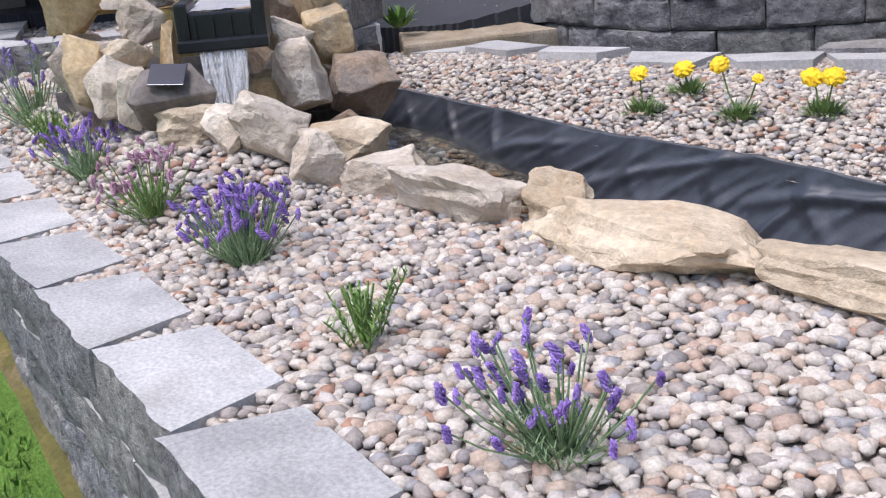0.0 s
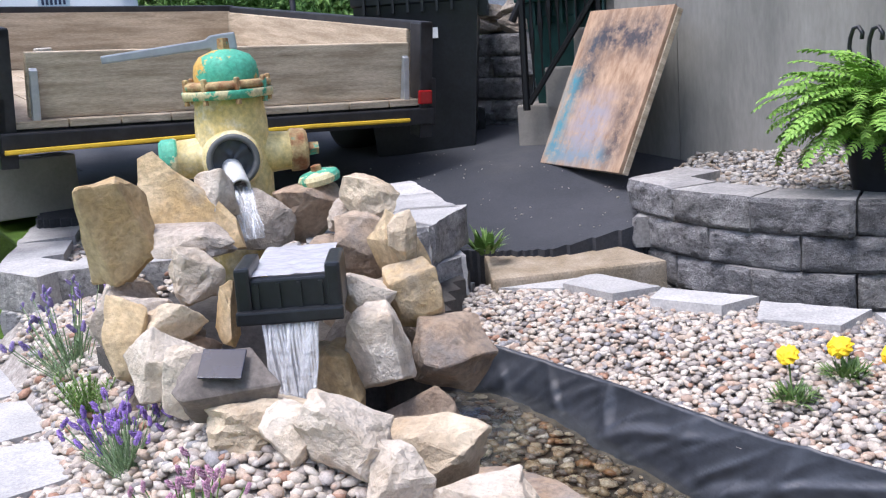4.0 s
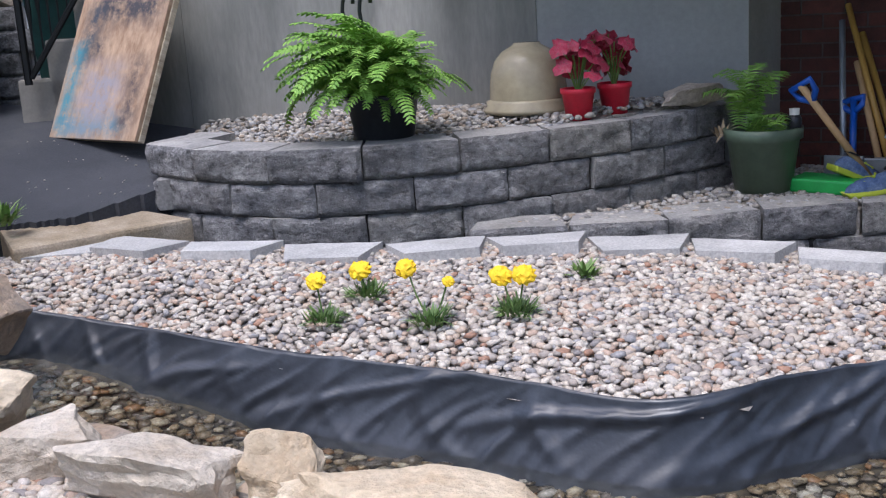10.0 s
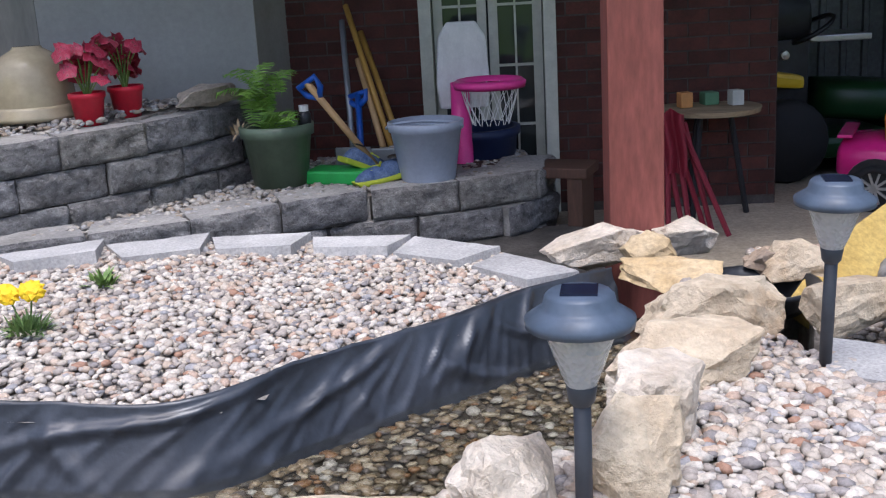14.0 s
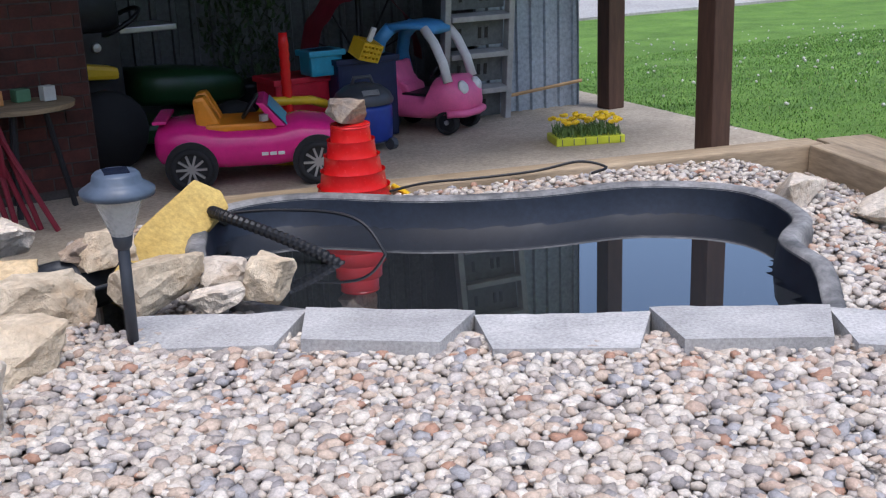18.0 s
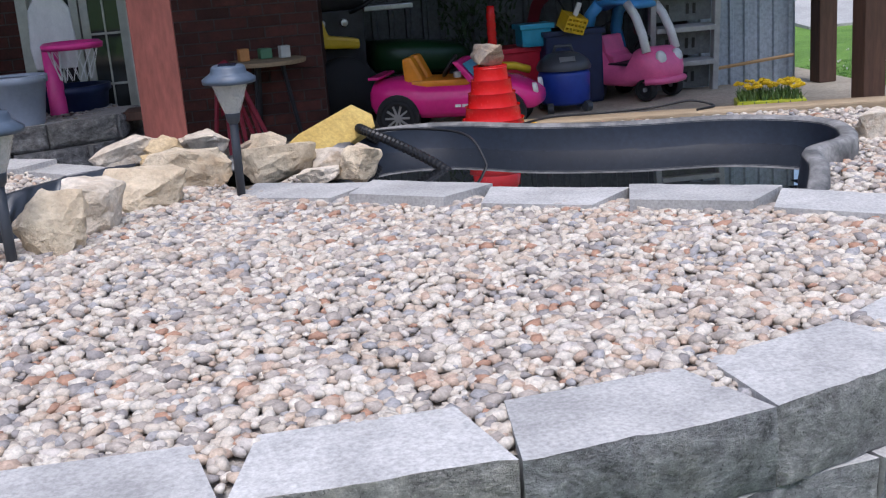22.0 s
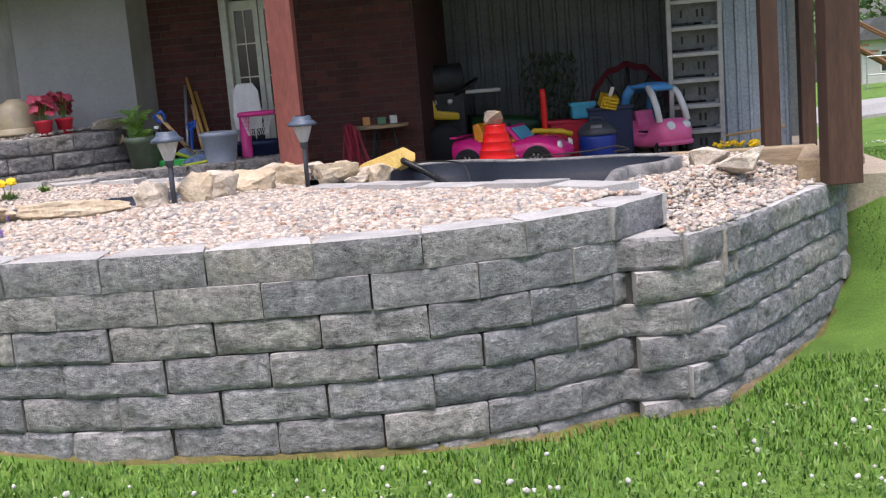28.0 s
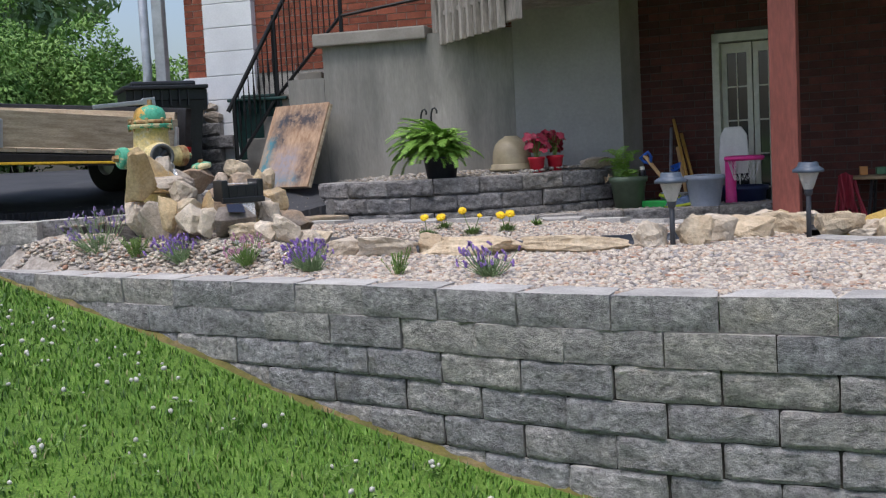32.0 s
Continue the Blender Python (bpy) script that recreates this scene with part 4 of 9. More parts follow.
def rock(x, y, z, size, turn, look_of, where, tilt=(0, 0), group="", cuts=9, rough=0.07, name="rock"):
    rock_count[0] += 1
    me = rock_mesh(name, size, M[look_of], 100 + rock_count[0] * 7, cuts, rough)
    ob = new(name, me)
    return tag_mesh(ob, pose(x, y, z, tilt[0], tilt[1], turn), ROCK_LOOK[look_of] + " " + where, "rock", group)


BK = "stones along the stream"
for x, y, size, turn, k, how in (
    (-2.79, 0.68, (0.26, 0.15, 0.10), 56, "lime", "slab lying before the splash pool"), (-2.70, 0.70, (0.13, 0.13, 0.12), 40, "pale", "wedge in the stream border"),
    (-2.61, 0.77, (0.19, 0.16, 0.17), 55, "pale", "pitted block in the stream border"), (-2.49, 0.83, (0.14, 0.14, 0.14), 50, "pale", "pitted chunk in the stream border"), (-2.61, 0.97, (0.25, 0.17, 0.14), 50, "lime", "chunk beside the stream"),
    (-2.37, 0.93, (0.25, 0.14, 0.115), 38, "pale", "wedge beside the stream"), (-2.09, 0.95, (0.34, 0.18, 0.12), 22, "pale", "slab beside the stream"),
    (-1.87, 1.06, (0.17, 0.13, 0.12), 10, "lime", "pitted chunk beside the stream"), (-1.60, 1.02, (0.58, 0.25, 0.105), 6, "lime", "large flat slab beside the stream"),
    (-1.06, 1.10, (0.55, 0.22, 0.10), 14, "lime", "long flat slab beside the stream"), (-0.73, 1.25, (0.18, 0.16, 0.14), 35, "pale", "pointed block beside the solar light"),
    (-0.54, 1.35, (0.19, 0.13, 0.16), 20, "lime", "slab standing beside the solar light"), (-0.49, 1.57, (0.20, 0.19, 0.15), 30, "pale", "pinkish block in the border"),
    (-0.44, 1.86, (0.28, 0.20, 0.13), 30, "lime", "rough block in the border"), (-0.36, 2.18, (0.34, 0.20, 0.13), 20, "lime", "slab beside the filter pot")):
    rock(x, y, bed_z(x, y) - 0.03, (size[0], size[1], size[2] * 1.13), turn, k, how, group=BK, cuts=13, rough=0.105)
for x, y, size, turn, k, how in (
    (-0.05, 2.22, (0.27, 0.13, 0.14), 38, "lime", "long stone beside the pond"), (0.12, 2.27, (0.15, 0.13, 0.10), 0, "pale", "stone at the pond corner"), (0.08, 2.16, (0.15, 0.10, 0.06), 10, "pale", "flat stone at the pond corner"),
    (0.215, 2.16, (0.12, 0.11, 0.12), 40, "lime", "stone standing at the pond corner"), (-0.62, 2.82, (0.32, 0.14, 0.12), 14, "pale", "long stone tilted over the stream"), (-0.49, 2.72, (0.16, 0.13, 0.13), 10, "tan", "stone beside the filter pot"),
    (-0.38, 2.93, (0.20, 0.15, 0.10), 30, "pale", "stone behind the filter pot"), (-0.15, 2.68, (0.19, 0.14, 0.09), 0, "brown", "flat stone behind the filter pot"), (-0.44, 2.57, (0.28, 0.17, 0.08), -8, "tan", "slab across the stream end"), (-0.13, 2.64, (0.16, 0.13, 0.12), 20, "lime", "stone before the yellow slab")):
    rock(x, y, 0.0, size, turn, k, how, group="stones at the stream end", tilt=(0, -12) if x < -0.6 else (0, 0), cuts=12, rough=0.09)
rock(-0.56, 2.12, -0.13, (0.09, 0.08, 0.09), 10, "pale", "cobble in the stream end", group=BK)
rock(-1.40, 1.24, -0.14, (0.22, 0.12, 0.17), 30, "tan", "shard standing in the stream", tilt=(8, -18), group=BK)
rock(-1.16, 1.36, -0.14, (0.18, 0.14, 0.11), 0, "brown", "stone in the stream", group=BK)
rock(-2.62, 1.14, -0.085, (0.5, 0.22, 0.06), 30, "brown", "flat slab under the shallow stream water", group=BK)
rock(-2.10, 1.32, -0.16, (0.26, 0.16, 0.07), 10, "brown", "flat stone under the stream water", group=BK)
rock(2.14, 2.04, -0.06, (0.24, 0.18, 0.14), 10, "pale", "boulder on the pond gravel", cuts=8)
rock(2.0, 2.33, -0.06, (0.27, 0.16, 0.13), 25, "pale", "boulder beside the pond rim", cuts=8)
WF = "stones of the waterfall"
for x, y, z, size, k, how, tilt in (
    (-3.55, 0.63, 0.37, (0.19, 0.13, 0.29), "tan", "tall block standing on the wall", (4, -4)), (-3.51, 0.79, 0.425, (0.27, 0.20, 0.095), "grey", "flat slab over the basin", (4, 6)),
    (-3.36, 0.76, 0.33, (0.155, 0.15, 0.16), "pale", "boulder beside the basin", (0, 0)), (-3.16, 0.74, 0.26, (0.07, 0.10, 0.16), "tan", "chunk under the spillway box", (0, 0)),
    (-3.24, 0.65, 0.26, (0.16, 0.15, 0.125), "lime", "block on the stones", (0, 0)), (-3.27, 0.54, 0.20, (0.11, 0.12, 0.21), "tan", "chunk beside the lavender", (0, 0)),
    (-3.12, 0.58, 0.18, (0.19, 0.17, 0.18), "pale", "boulder at the waterfall foot", (0, 0)), (-3.02, 0.56, 0.17, (0.09, 0.07, 0.17), "pale", "white slab leaning on the gravel", (0, 14)),
    (-3.68, 0.93, 0.48, (0.13, 0.12, 0.15), "pale", "chunk at the hydrant", (0, 0)), (-3.70, 1.06, 0.37, (0.21, 0.07, 0.19), "grey", "slab under the outlet pipe", (-14, 8)),
    (-3.71, 1.24, 0.36, (0.22, 0.17, 0.19), "brown", "stone beneath the green hydrant cap", (0, 0)), (-3.42, 1.29, 0.46, (0.165, 0.15, 0.13), "lime", "block on top of the stack", (0, 0)),
    (-3.49, 1.26, 0.40, (0.14, 0.13, 0.115), "grey", "stone in the basin edge", (0, 0)), (-3.31, 1.22, 0.32, (0.175, 0.16, 0.19), "brown", "chunk above the spillway box", (0, 0)),
    (-3.11, 1.21, 0.37, (0.08, 0.10, 0.16), "lime", "chunk on the stack", (0, 0)), (-3.18, 1.32, 0.18, (0.14, 0.11, 0.36), "tan", "long slab leaning on the stones", (10, -16)), (-3.05, 1.23, 0.22, (0.15, 0.09, 0.19), "tan", "flat shard on the stones", (8, -14)),
    (-3.10, 1.09, 0.27, (0.155, 0.15, 0.13), "pale", "chunk beside the spillway box", (0, 0)), (-2.97, 1.05, 0.13, (0.17, 0.17, 0.21), "pale", "boulder beside the waterfall", (0, 0)),
    (-2.94, 1.24, 0.075, (0.205, 0.18, 0.20), "brown", "boulder at the liner corner", (0, 0)), (-2.95, 1.12, -0.04, (0.22, 0.18, 0.17), "brown", "wet stone under the boulders", (0, 0)), (-3.03, 0.96, -0.01, (0.145, 0.15, 0.27), "tan", "boulder at the splash pool", (0, 0)),
    (-3.44, 0.64, 0.12, (0.28, 0.22, 0.26), "grey", "stone under the stack", (0, 0)), (-3.26, 1.16, 0.0, (0.26, 0.24, 0.34), "grey", "stone under the stack", (0, 0)), (-3.47, 1.20, 0.12, (0.24, 0.22, 0.30), "brown", "stone under the basin edge", (0, 0)), (-3.26, 0.64, 0.03, (0.24, 0.2, 0.25), "brown", "stone under the stack", (0, 0)), (-3.60, 0.64, 0.16, (0.20, 0.2, 0.22), "grey", "stone on the wall cap", (0, 0))):
    rock(x, y, z, size, 62 + 9 * math.sin(40 * x), k, how, tilt, WF, cuts=12, rough=0.07)
bm = prism([(-0.19, 0), (0.15, -0.02), (0.13, 0.08), (-0.10, 0.31), (-0.14, 0.29)], -0.035, 0.035)
bmesh.ops.subdivide_edges(bm, edges=bm.edges, cuts=3, use_grid_fill=True)
for v in bm.verts:
    v.co += Vector((noise.noise(v.co * 11), noise.noise(v.co * 11 + Vector((5, 0, 0))), noise.noise(v.co * 11 + Vector((0, 7, 0))))) * 0.016
tag_mesh(part("rock", bm, M["tan"]), pose(-3.66, 0.86, 0.42, -16, 0, 66) @ Matrix.Diagonal((0.95, 1.0, 0.86, 1.0)), "yellow tan sandstone triangle leaning on the hydrant", "rock", WF)

# ---- waterfall box ----
falls = thing("spillway_box", pose(-2.99, 0.845, 0.352, 0, 0, 60), "black plastic waterfall spillway box over the stream", "spillway")
part("floor_tray", softened(prism([(-0.1, 0), (0.1, 0), (0.1, 0.02), (-0.1, 0.02)], 0.0, 0.42), 0.004), M["plastic"], falls)
part("front_lip", softened(boxed(-0.096, 0.096, -0.02, 0.012, 0.0, 0.09), 0.006), M["plastic"], falls)
part("base_rail", softened(boxed(-0.122, 0.122, -0.045, 0.0, -0.01, 0.022), 0.006), M["plastic"], falls)
for sx in (-1, 1):
    part("side_wall", softened(boxed(sx * 0.102 - 0.018, sx * 0.102 + 0.018, -0.03, 0.15, 0.0, 0.12), 0.008), M["plastic"], falls)
for k in range(4):
    part("rib", boxed(-0.072 + k * 0.048 - 0.005, -0.072 + k * 0.048 + 0.005, -0.026, -0.018, 0.02, 0.08), M["plastic"], falls)
bm = bmesh.new()
sheet(bm, lambda u, v: Vector(((u - 0.5) * 0.18, 0.34 - 0.35 * v, 0.096 + 0.003 * noise.noise(Vector((u * 9, v * 9, 0))))), 20, 20)
ob = part("basin_water", bm, water_material("churned_water", (0.62, 0.62, 0.66), 0.22, 34, 0.35, 0.25), smooth=True)
ob.visible_shadow = False
tag_mesh(ob, pose(-2.99, 0.845, 0.352, 0, 0, 60), "rippled water filling the spillway box", "water", kind="structure")


def fall_sheet(name, m, w0, w1, h, lean, n, seed, label):
    """Strands of falling water, thin and broken, from the lip downwards."""
    rng = random.Random(seed)
    bm = bmesh.new()
    for k in range(n):
        u = (k + rng.random()) / n - 0.5
        r = rng.uniform(0.002, 0.006)
        top, end = rng.uniform(0, 0.1), rng.uniform(0.75, 1.0)
        pts = []
        for i in range(9):
            t = top + (end - top) * i / 8
            pts.append((u * (w0 + (w1 - w0) * t) + 0.004 * math.sin(9 * t + k), -lean * math.sqrt(t), -h * t))
        tube(pts, r, 5, bm, r * 0.5)
    sheet(bm, lambda u, v: Vector(((u - 0.5) * (w0 + (w1 - w0) * v), -lean * math.sqrt(v) + 0.006 * noise.noise(Vector((u * 8, v * 3, seed))), -h * v)), 14, 12)
    ob = part(name, bm, M["fall"], smooth=True)
    ob.visible_shadow = False
    return tag_mesh(ob, m, label, "water", kind="structure")


fall_sheet("water_fall", pose(-2.972, 0.832, 0.366, 0, 0, 60), 0.135, 0.075, 0.29, 0.05, 18, 3, "white strands of water falling into the stream")
fall_sheet("water_jet", pose(-3.765, 1.04, 0.565, 0, 0, 84), 0.05, 0.07, 0.15, 0.11, 14, 5, "water pouring from the white outlet pipe")
foam = [(-2.90 + random.gauss(0, 0.04), 0.84 + random.gauss(0, 0.05), 0.074) for k in range(160)]
stones("stream_foam", foam, 0.014, water_material("foam", (0.9, 0.92, 0.93), 0.3, 30, 0.2, 0.3), "white bubbles where the waterfall lands", seed=12, detail=1)

# ---- house ----
M["greysiding"] = surface("grey_board_siding", (0.30, 0.29, 0.28), (0.38, 0.37, 0.36), 3, 60, 0.8, 0.2, 0.002)
def wall_between(name, a, b, z0, z1, thick, material, label, category="wall", openings=()):
    """An upright wall from a to b in the plan, thickness to its left; openings as (from, to, low, high) along it."""
    a, b = Vector((*a, 0)), Vector((*b, 0))
    d = (b - a).length
    m = Matrix.Translation(a) @ pose(0, 0, 0, 0, 0, math.degrees(math.atan2(b.y - a.y, b.x - a.x)))
    bm = bmesh.new()
    cuts = sorted({0, d, *[v for o in openings for v in o[:2]]})
    for x0, x1 in zip(cuts, cuts[1:]):
        holes = sorted((o[2], o[3]) for o in openings if o[0] <= x0 + 1e-6 and o[1] >= x1 - 1e-6)
        z = z0
        for lo, hi in holes + [(z1, z1)]:
            if lo > z + 1e-4:
                box(bm, x0, x1, 0, thick, z, lo)
            z = hi
    ob = part(name, bm, material)
    ob.matrix_world = m
    return tagged(ob, label, category, kind="structure"), m, d


def brick_face(parent, m, d, z0, z1, w, h, limit, seed, openings=(), joint=0.007, name="brick", near=(0, 1e9), look_of="brick"):
    """Bricks proud of their mortar on the face y = 0 of a wall; past the limit the rest is joined."""
    rng = random.Random(seed)
    mats = M[look_of]
    bm = boxed(-w / 2 + joint / 2, w / 2 - joint / 2, -0.006, 0.0, 0, h - joint, 0.0)
    me = bpy.data.meshes.new(name)
    bm.to_mesh(me)
    bm.free()
    me.materials.append(mats)
    rest, count = bmesh.new(), 0
    for r in range(int((z1 - z0) / h)):
        x = 0.0 if r % 2 else w / 2
        z = z0 + r * h
        holes = [o for o in openings if o[2] - h < z < o[3]]
        while x < d + w / 2:
            spans = [(max(0.0, x - w / 2), min(d, x + w / 2))]
            for o in holes:
                spans = [q for a, b2 in spans for q in ((a, min(b2, o[0])), (max(a, o[1]), b2))]
            for a, b2 in spans:
                if b2 - a > w - 0.001 and count < limit and near[0] <= x <= near[1]:
                    ob = new(name, me)
                    ob.parent = parent
                    ob.matrix_local = pose(x, rng.uniform(-0.002, 0.002), z)
                    count += 1
                elif b2 - a > 0.025:
                    box(rest, a + joint / 2, b2 - joint / 2, -0.006, 0.0, z, z + h - joint)
            x += w
    if rest.verts:
        ob = part("brickwork", rest, mats, parent)
        ob["kind"] = "stuff"
    else:
        rest.free()


# concrete porch wall behind the planter, with its ledge
porch, pm, pd = wall_between("wall_porch", (-4.16, 3.17), (-2.705, 3.62), 0.1, 1.48, 0.3, M["porchwall"], "grey stained cast concrete porch wall")
bm = boxed(-0.06, 0.86, -0.06, 0.36, 1.44, 1.54, 0.012)
part("ledge", bm, M["concrete"], porch, "rough concrete ledge")
stair_side, _, _ = wall_between("wall_stair", (-4.47, 3.10), (-4.165, 3.172), 0.1, 1.20, 0.3, M["porchwall"], "patched concrete wall beside the steps")
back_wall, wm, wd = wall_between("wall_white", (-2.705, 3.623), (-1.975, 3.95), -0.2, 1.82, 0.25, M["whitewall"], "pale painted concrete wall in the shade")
wall_between("wall_pier", (-1.973, 3.95), (-1.93, 4.27), -0.2, 1.82, 0.1, M["concrete"], "dark concrete return beside the brick wall")
DOOR = (0.555, 1.115, -0.2, 1.32)
brick_wall, bmx, bd = wall_between("wall_brick", (-1.94, 4.24), (0.06, 4.45), -0.3, 1.95, 0.2, M["darkmortar"], "dark red brick wall under the porch roof, darkened further for shade", openings=[DOOR])
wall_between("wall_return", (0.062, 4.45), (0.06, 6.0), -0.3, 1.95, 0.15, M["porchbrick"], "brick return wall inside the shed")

# french door
door = thing("door_1", bmx @ pose(0.835, 0.05, -0.19) @ Matrix.Diagonal((0.85, 1.0, 0.90, 1.0)), "cream french door with narrow panes behind the porch", "door", kind="structure")
M["cream"] = plain("cream_paint", (0.52, 0.52, 0.44), 0.5)
M["glass"], nt, b = nodes_of("dark_glass", 0.05, 0.0, 0.6)
b.inputs["Base Color"].default_value = (0.03, 0.035, 0.035, 1)
part("door_frame", box(box(boxed(-0.33, -0.27, -0.07, 0.06, 0, 1.69), 0.27, 0.33, -0.07, 0.06, 0, 1.69), -0.33, 0.33, -0.07, 0.06, 1.62, 1.69), M["cream"], door)
for side in (-1, 1):
    leaf = part("door_leaf", box(box(box(boxed(side * 0.135 - 0.13, side * 0.135 - 0.085, 0, 0.04, 0, 1.61), side * 0.135 + 0.085, side * 0.135 + 0.13, 0, 0.04, 0, 1.61), side * 0.135 - 0.085, side * 0.135 + 0.085, 0, 0.04, 1.53, 1.61), side * 0.135 - 0.085, side * 0.135 + 0.085, 0, 0.04, 0, 0.14), M["cream"], door)
    part("pane", boxed(side * 0.135 - 0.086, side * 0.135 + 0.086, 0.016, 0.024, 0.13, 1.54), M["glass"], leaf)
    for k in range(1, 5):
        part("glazing_bar", boxed(side * 0.135 - 0.085, side * 0.135 + 0.085, 0.004, 0.014, 0.14 + k * 0.278 - 0.006, 0.14 + k * 0.278 + 0.006), M["cream"], leaf)
    part("glazing_bar", boxed(side * 0.135 - 0.005, side * 0.135 + 0.005, 0.004, 0.014, 0.14, 1.53), M["cream"], leaf)

# shed walls
def corrugated(name, a, b, z0, z1, material, label, pitch=0.11):
    a, b = Vector((*a, 0)), Vector((*b, 0))
    d = (b - a).length
    bm = bmesh.new()
    n = int(d / pitch)
    prof = []
    for k in range(n + 1):
        prof += [(k * pitch, 0), (k * pitch + pitch * 0.62, 0), (k * pitch + pitch * 0.70, -0.018), (k * pitch + pitch * 0.92, -0.018)]
    prof = [(min(x, d), y) for x, y in prof]
    rows = [[bm.verts.new((x, y, z)) for x, y in prof] for z in (z0, z1)]
    back = [[bm.verts.new((x, 0.04, z)) for x in (0, d)] for z in (z0, z1)]
    for i in range(len(prof) - 1):
        if prof[i] != prof[i + 1]:
            bm.faces.new((rows[0][i], rows[0][i + 1], rows[1][i + 1], rows[1][i]))
    bm.faces.new((back[0][1], back[0][0], back[1][0], back[1][1]))
    ob = part(name, bm, material)
    ob.matrix_world = Matrix.Translation(a) @ pose(0, 0, 0, 0, 0, math.degrees(math.atan2(b.y - a.y, b.x - a.x)))
    return tagged(ob, label, "wall", kind="structure")


corrugated("wall_shed_back", (0.06, 5.95), (2.25, 5.95), -0.19, 1.82, M["darksiding"], "ribbed grey steel siding at the shed back, colour darkened for shade")
corrugated("wall_shed_side", (2.22, 5.20), (2.86, 5.20), -0.19, 1.82, M["siding"], "pale blue ribbed steel siding beside the ladder", 0.09)
wall_between("wall_shed_jamb", (2.235, 5.24), (2.235, 5.95), -0.19, 1.82, 0.03, M["darksiding"], "steel side wall of the shed, colour darkened for shade")
# Unseen ceiling; its front edge is drawn to set the light on the porch.
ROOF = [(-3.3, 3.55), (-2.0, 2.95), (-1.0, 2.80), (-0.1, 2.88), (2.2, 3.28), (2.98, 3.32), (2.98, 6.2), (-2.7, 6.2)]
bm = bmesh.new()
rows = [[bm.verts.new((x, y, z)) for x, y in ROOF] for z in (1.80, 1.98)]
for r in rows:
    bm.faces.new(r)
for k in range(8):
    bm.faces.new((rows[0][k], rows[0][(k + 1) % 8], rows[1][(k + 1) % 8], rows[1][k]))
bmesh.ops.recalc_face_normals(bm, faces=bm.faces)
tagged(part("ceiling", bm, M["darkwood"]), "unseen dark porch ceiling, outlined to set the shade below", "ceiling", kind="structure")
wall_between("wall_upper", (-3.2, 3.62), (2.95, 3.42), 1.99, 3.6, 0.2, M["greysiding"], "upper storey wall over the porch")
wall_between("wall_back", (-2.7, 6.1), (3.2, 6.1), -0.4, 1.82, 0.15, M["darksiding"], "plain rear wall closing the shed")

# wooden deck on the porch
deck = thing("wooden_deck", pose(-3.25, 3.50, 1.40, 0, 0, -36), "weathered timber deck edge above the porch wall", "deck")
M["greywood"] = surface("greyed_deck_timber", (0.24, 0.22, 0.19), (0.40, 0.37, 0.33), 6, 70, 0.85, 0.4, 0.003, stretch=(1, 1, 0.2))
part("rim_joist", boxed(0.0, 1.3, 0.0, 0.05, 0.02, 0.20, 0.006), M["greywood"], deck)
for k in range(7):
    part("deck_board", boxed(-0.05, 1.3, -0.03 + k * 0.135, 0.1 + k * 0.135, 0.20, 0.235, 0.004), M["greywood"], deck)
part("corner_post", boxed(-0.075, 0.015, -0.05, 0.04, -0.05, 0.75, 0.008), M["greywood"], deck)
for k in range(9):
    part("baluster", boxed(0.08 + k * 0.13, 0.12 + k * 0.13, -0.055, -0.01, -0.02, 0.75, 0.004), M["greywood"], deck)

# upper brick house with its white pilaster
house = thing("brick_house", pose(0, 0, 0), "red brick house with a white pilaster beside the drive", "house")
hw, hm, hd = wall_between("wall_house", (-5.79, 3.34), (-2.6, 4.25), 0.2, 4.0, 0.3, M["mortar"], "red brick upper house wall")
brick_face(hw, None, hd, 1.33, 3.2, 0.17, 0.058, 290, 4, near=(0.0, 2.4))
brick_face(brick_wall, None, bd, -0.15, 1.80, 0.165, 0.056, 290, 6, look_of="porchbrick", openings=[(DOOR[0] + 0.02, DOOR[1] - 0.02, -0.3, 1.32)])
M["whiteblock"] = surface("white_painted_block", (0.66, 0.68, 0.70), (0.76, 0.78, 0.80), 3, 60, 0.75, 0.15, 0.002, grain=(0.92, 1.04))
M["bluegrey"] = surface("blue_grey_painted_block", (0.24, 0.29, 0.35), (0.33, 0.38, 0.44), 3, 60, 0.8, 0.3, 0.002)
pil = part("pilaster", bmesh.new(), M["whiteblock"], house, "white painted block pilaster")
pil.matrix_world = hm @ pose(0.22, -0.09, 0)
for k in range(14):
    ob = part("pilaster_block", boxed(0, 0.46, 0, 0.085, 0.3 + k * 0.205, 0.3 + k * 0.205 + 0.202, 0.006), M["whiteblock"], pil)
found = part("foundation", boxed(-0.03, 0.215, -0.03, 0.0, 0.2, 1.19, 0.004), M["bluegrey"], house, "blue grey painted foundation")
found.matrix_world = hm
cap = part("foundation_cap", boxed(-0.03, 0.217, -0.036, 0.0, 1.194, 1.325, 0.004), M["whiteblock"], house, "white painted band")
cap.matrix_world = hm

# downspout and pipe
spout = thing("downspout", hm @ pose(-0.16, -0.16, 0.75), "grey galvanised downspout at the house corner", "downspout")
M["galv"] = plain("galvanised_metal", (0.48, 0.50, 0.52), 0.4, 0.6, dirt=0.2)
part("vertical_pipe", boxed(-0.05, 0.05, -0.04, 0.04, 0.5, 3.2, 0.012), M["galv"], spout)
part("round_pipe", tube([(-0.12, -0.05, 3.0), (-0.12, -0.05, 0.62), (-0.13, -0.06, 0.52), (-0.18, -0.08, 0.46), (-0.24, -0.10, 0.44)], 0.04, 10), M["galv"], spout, smooth=True)

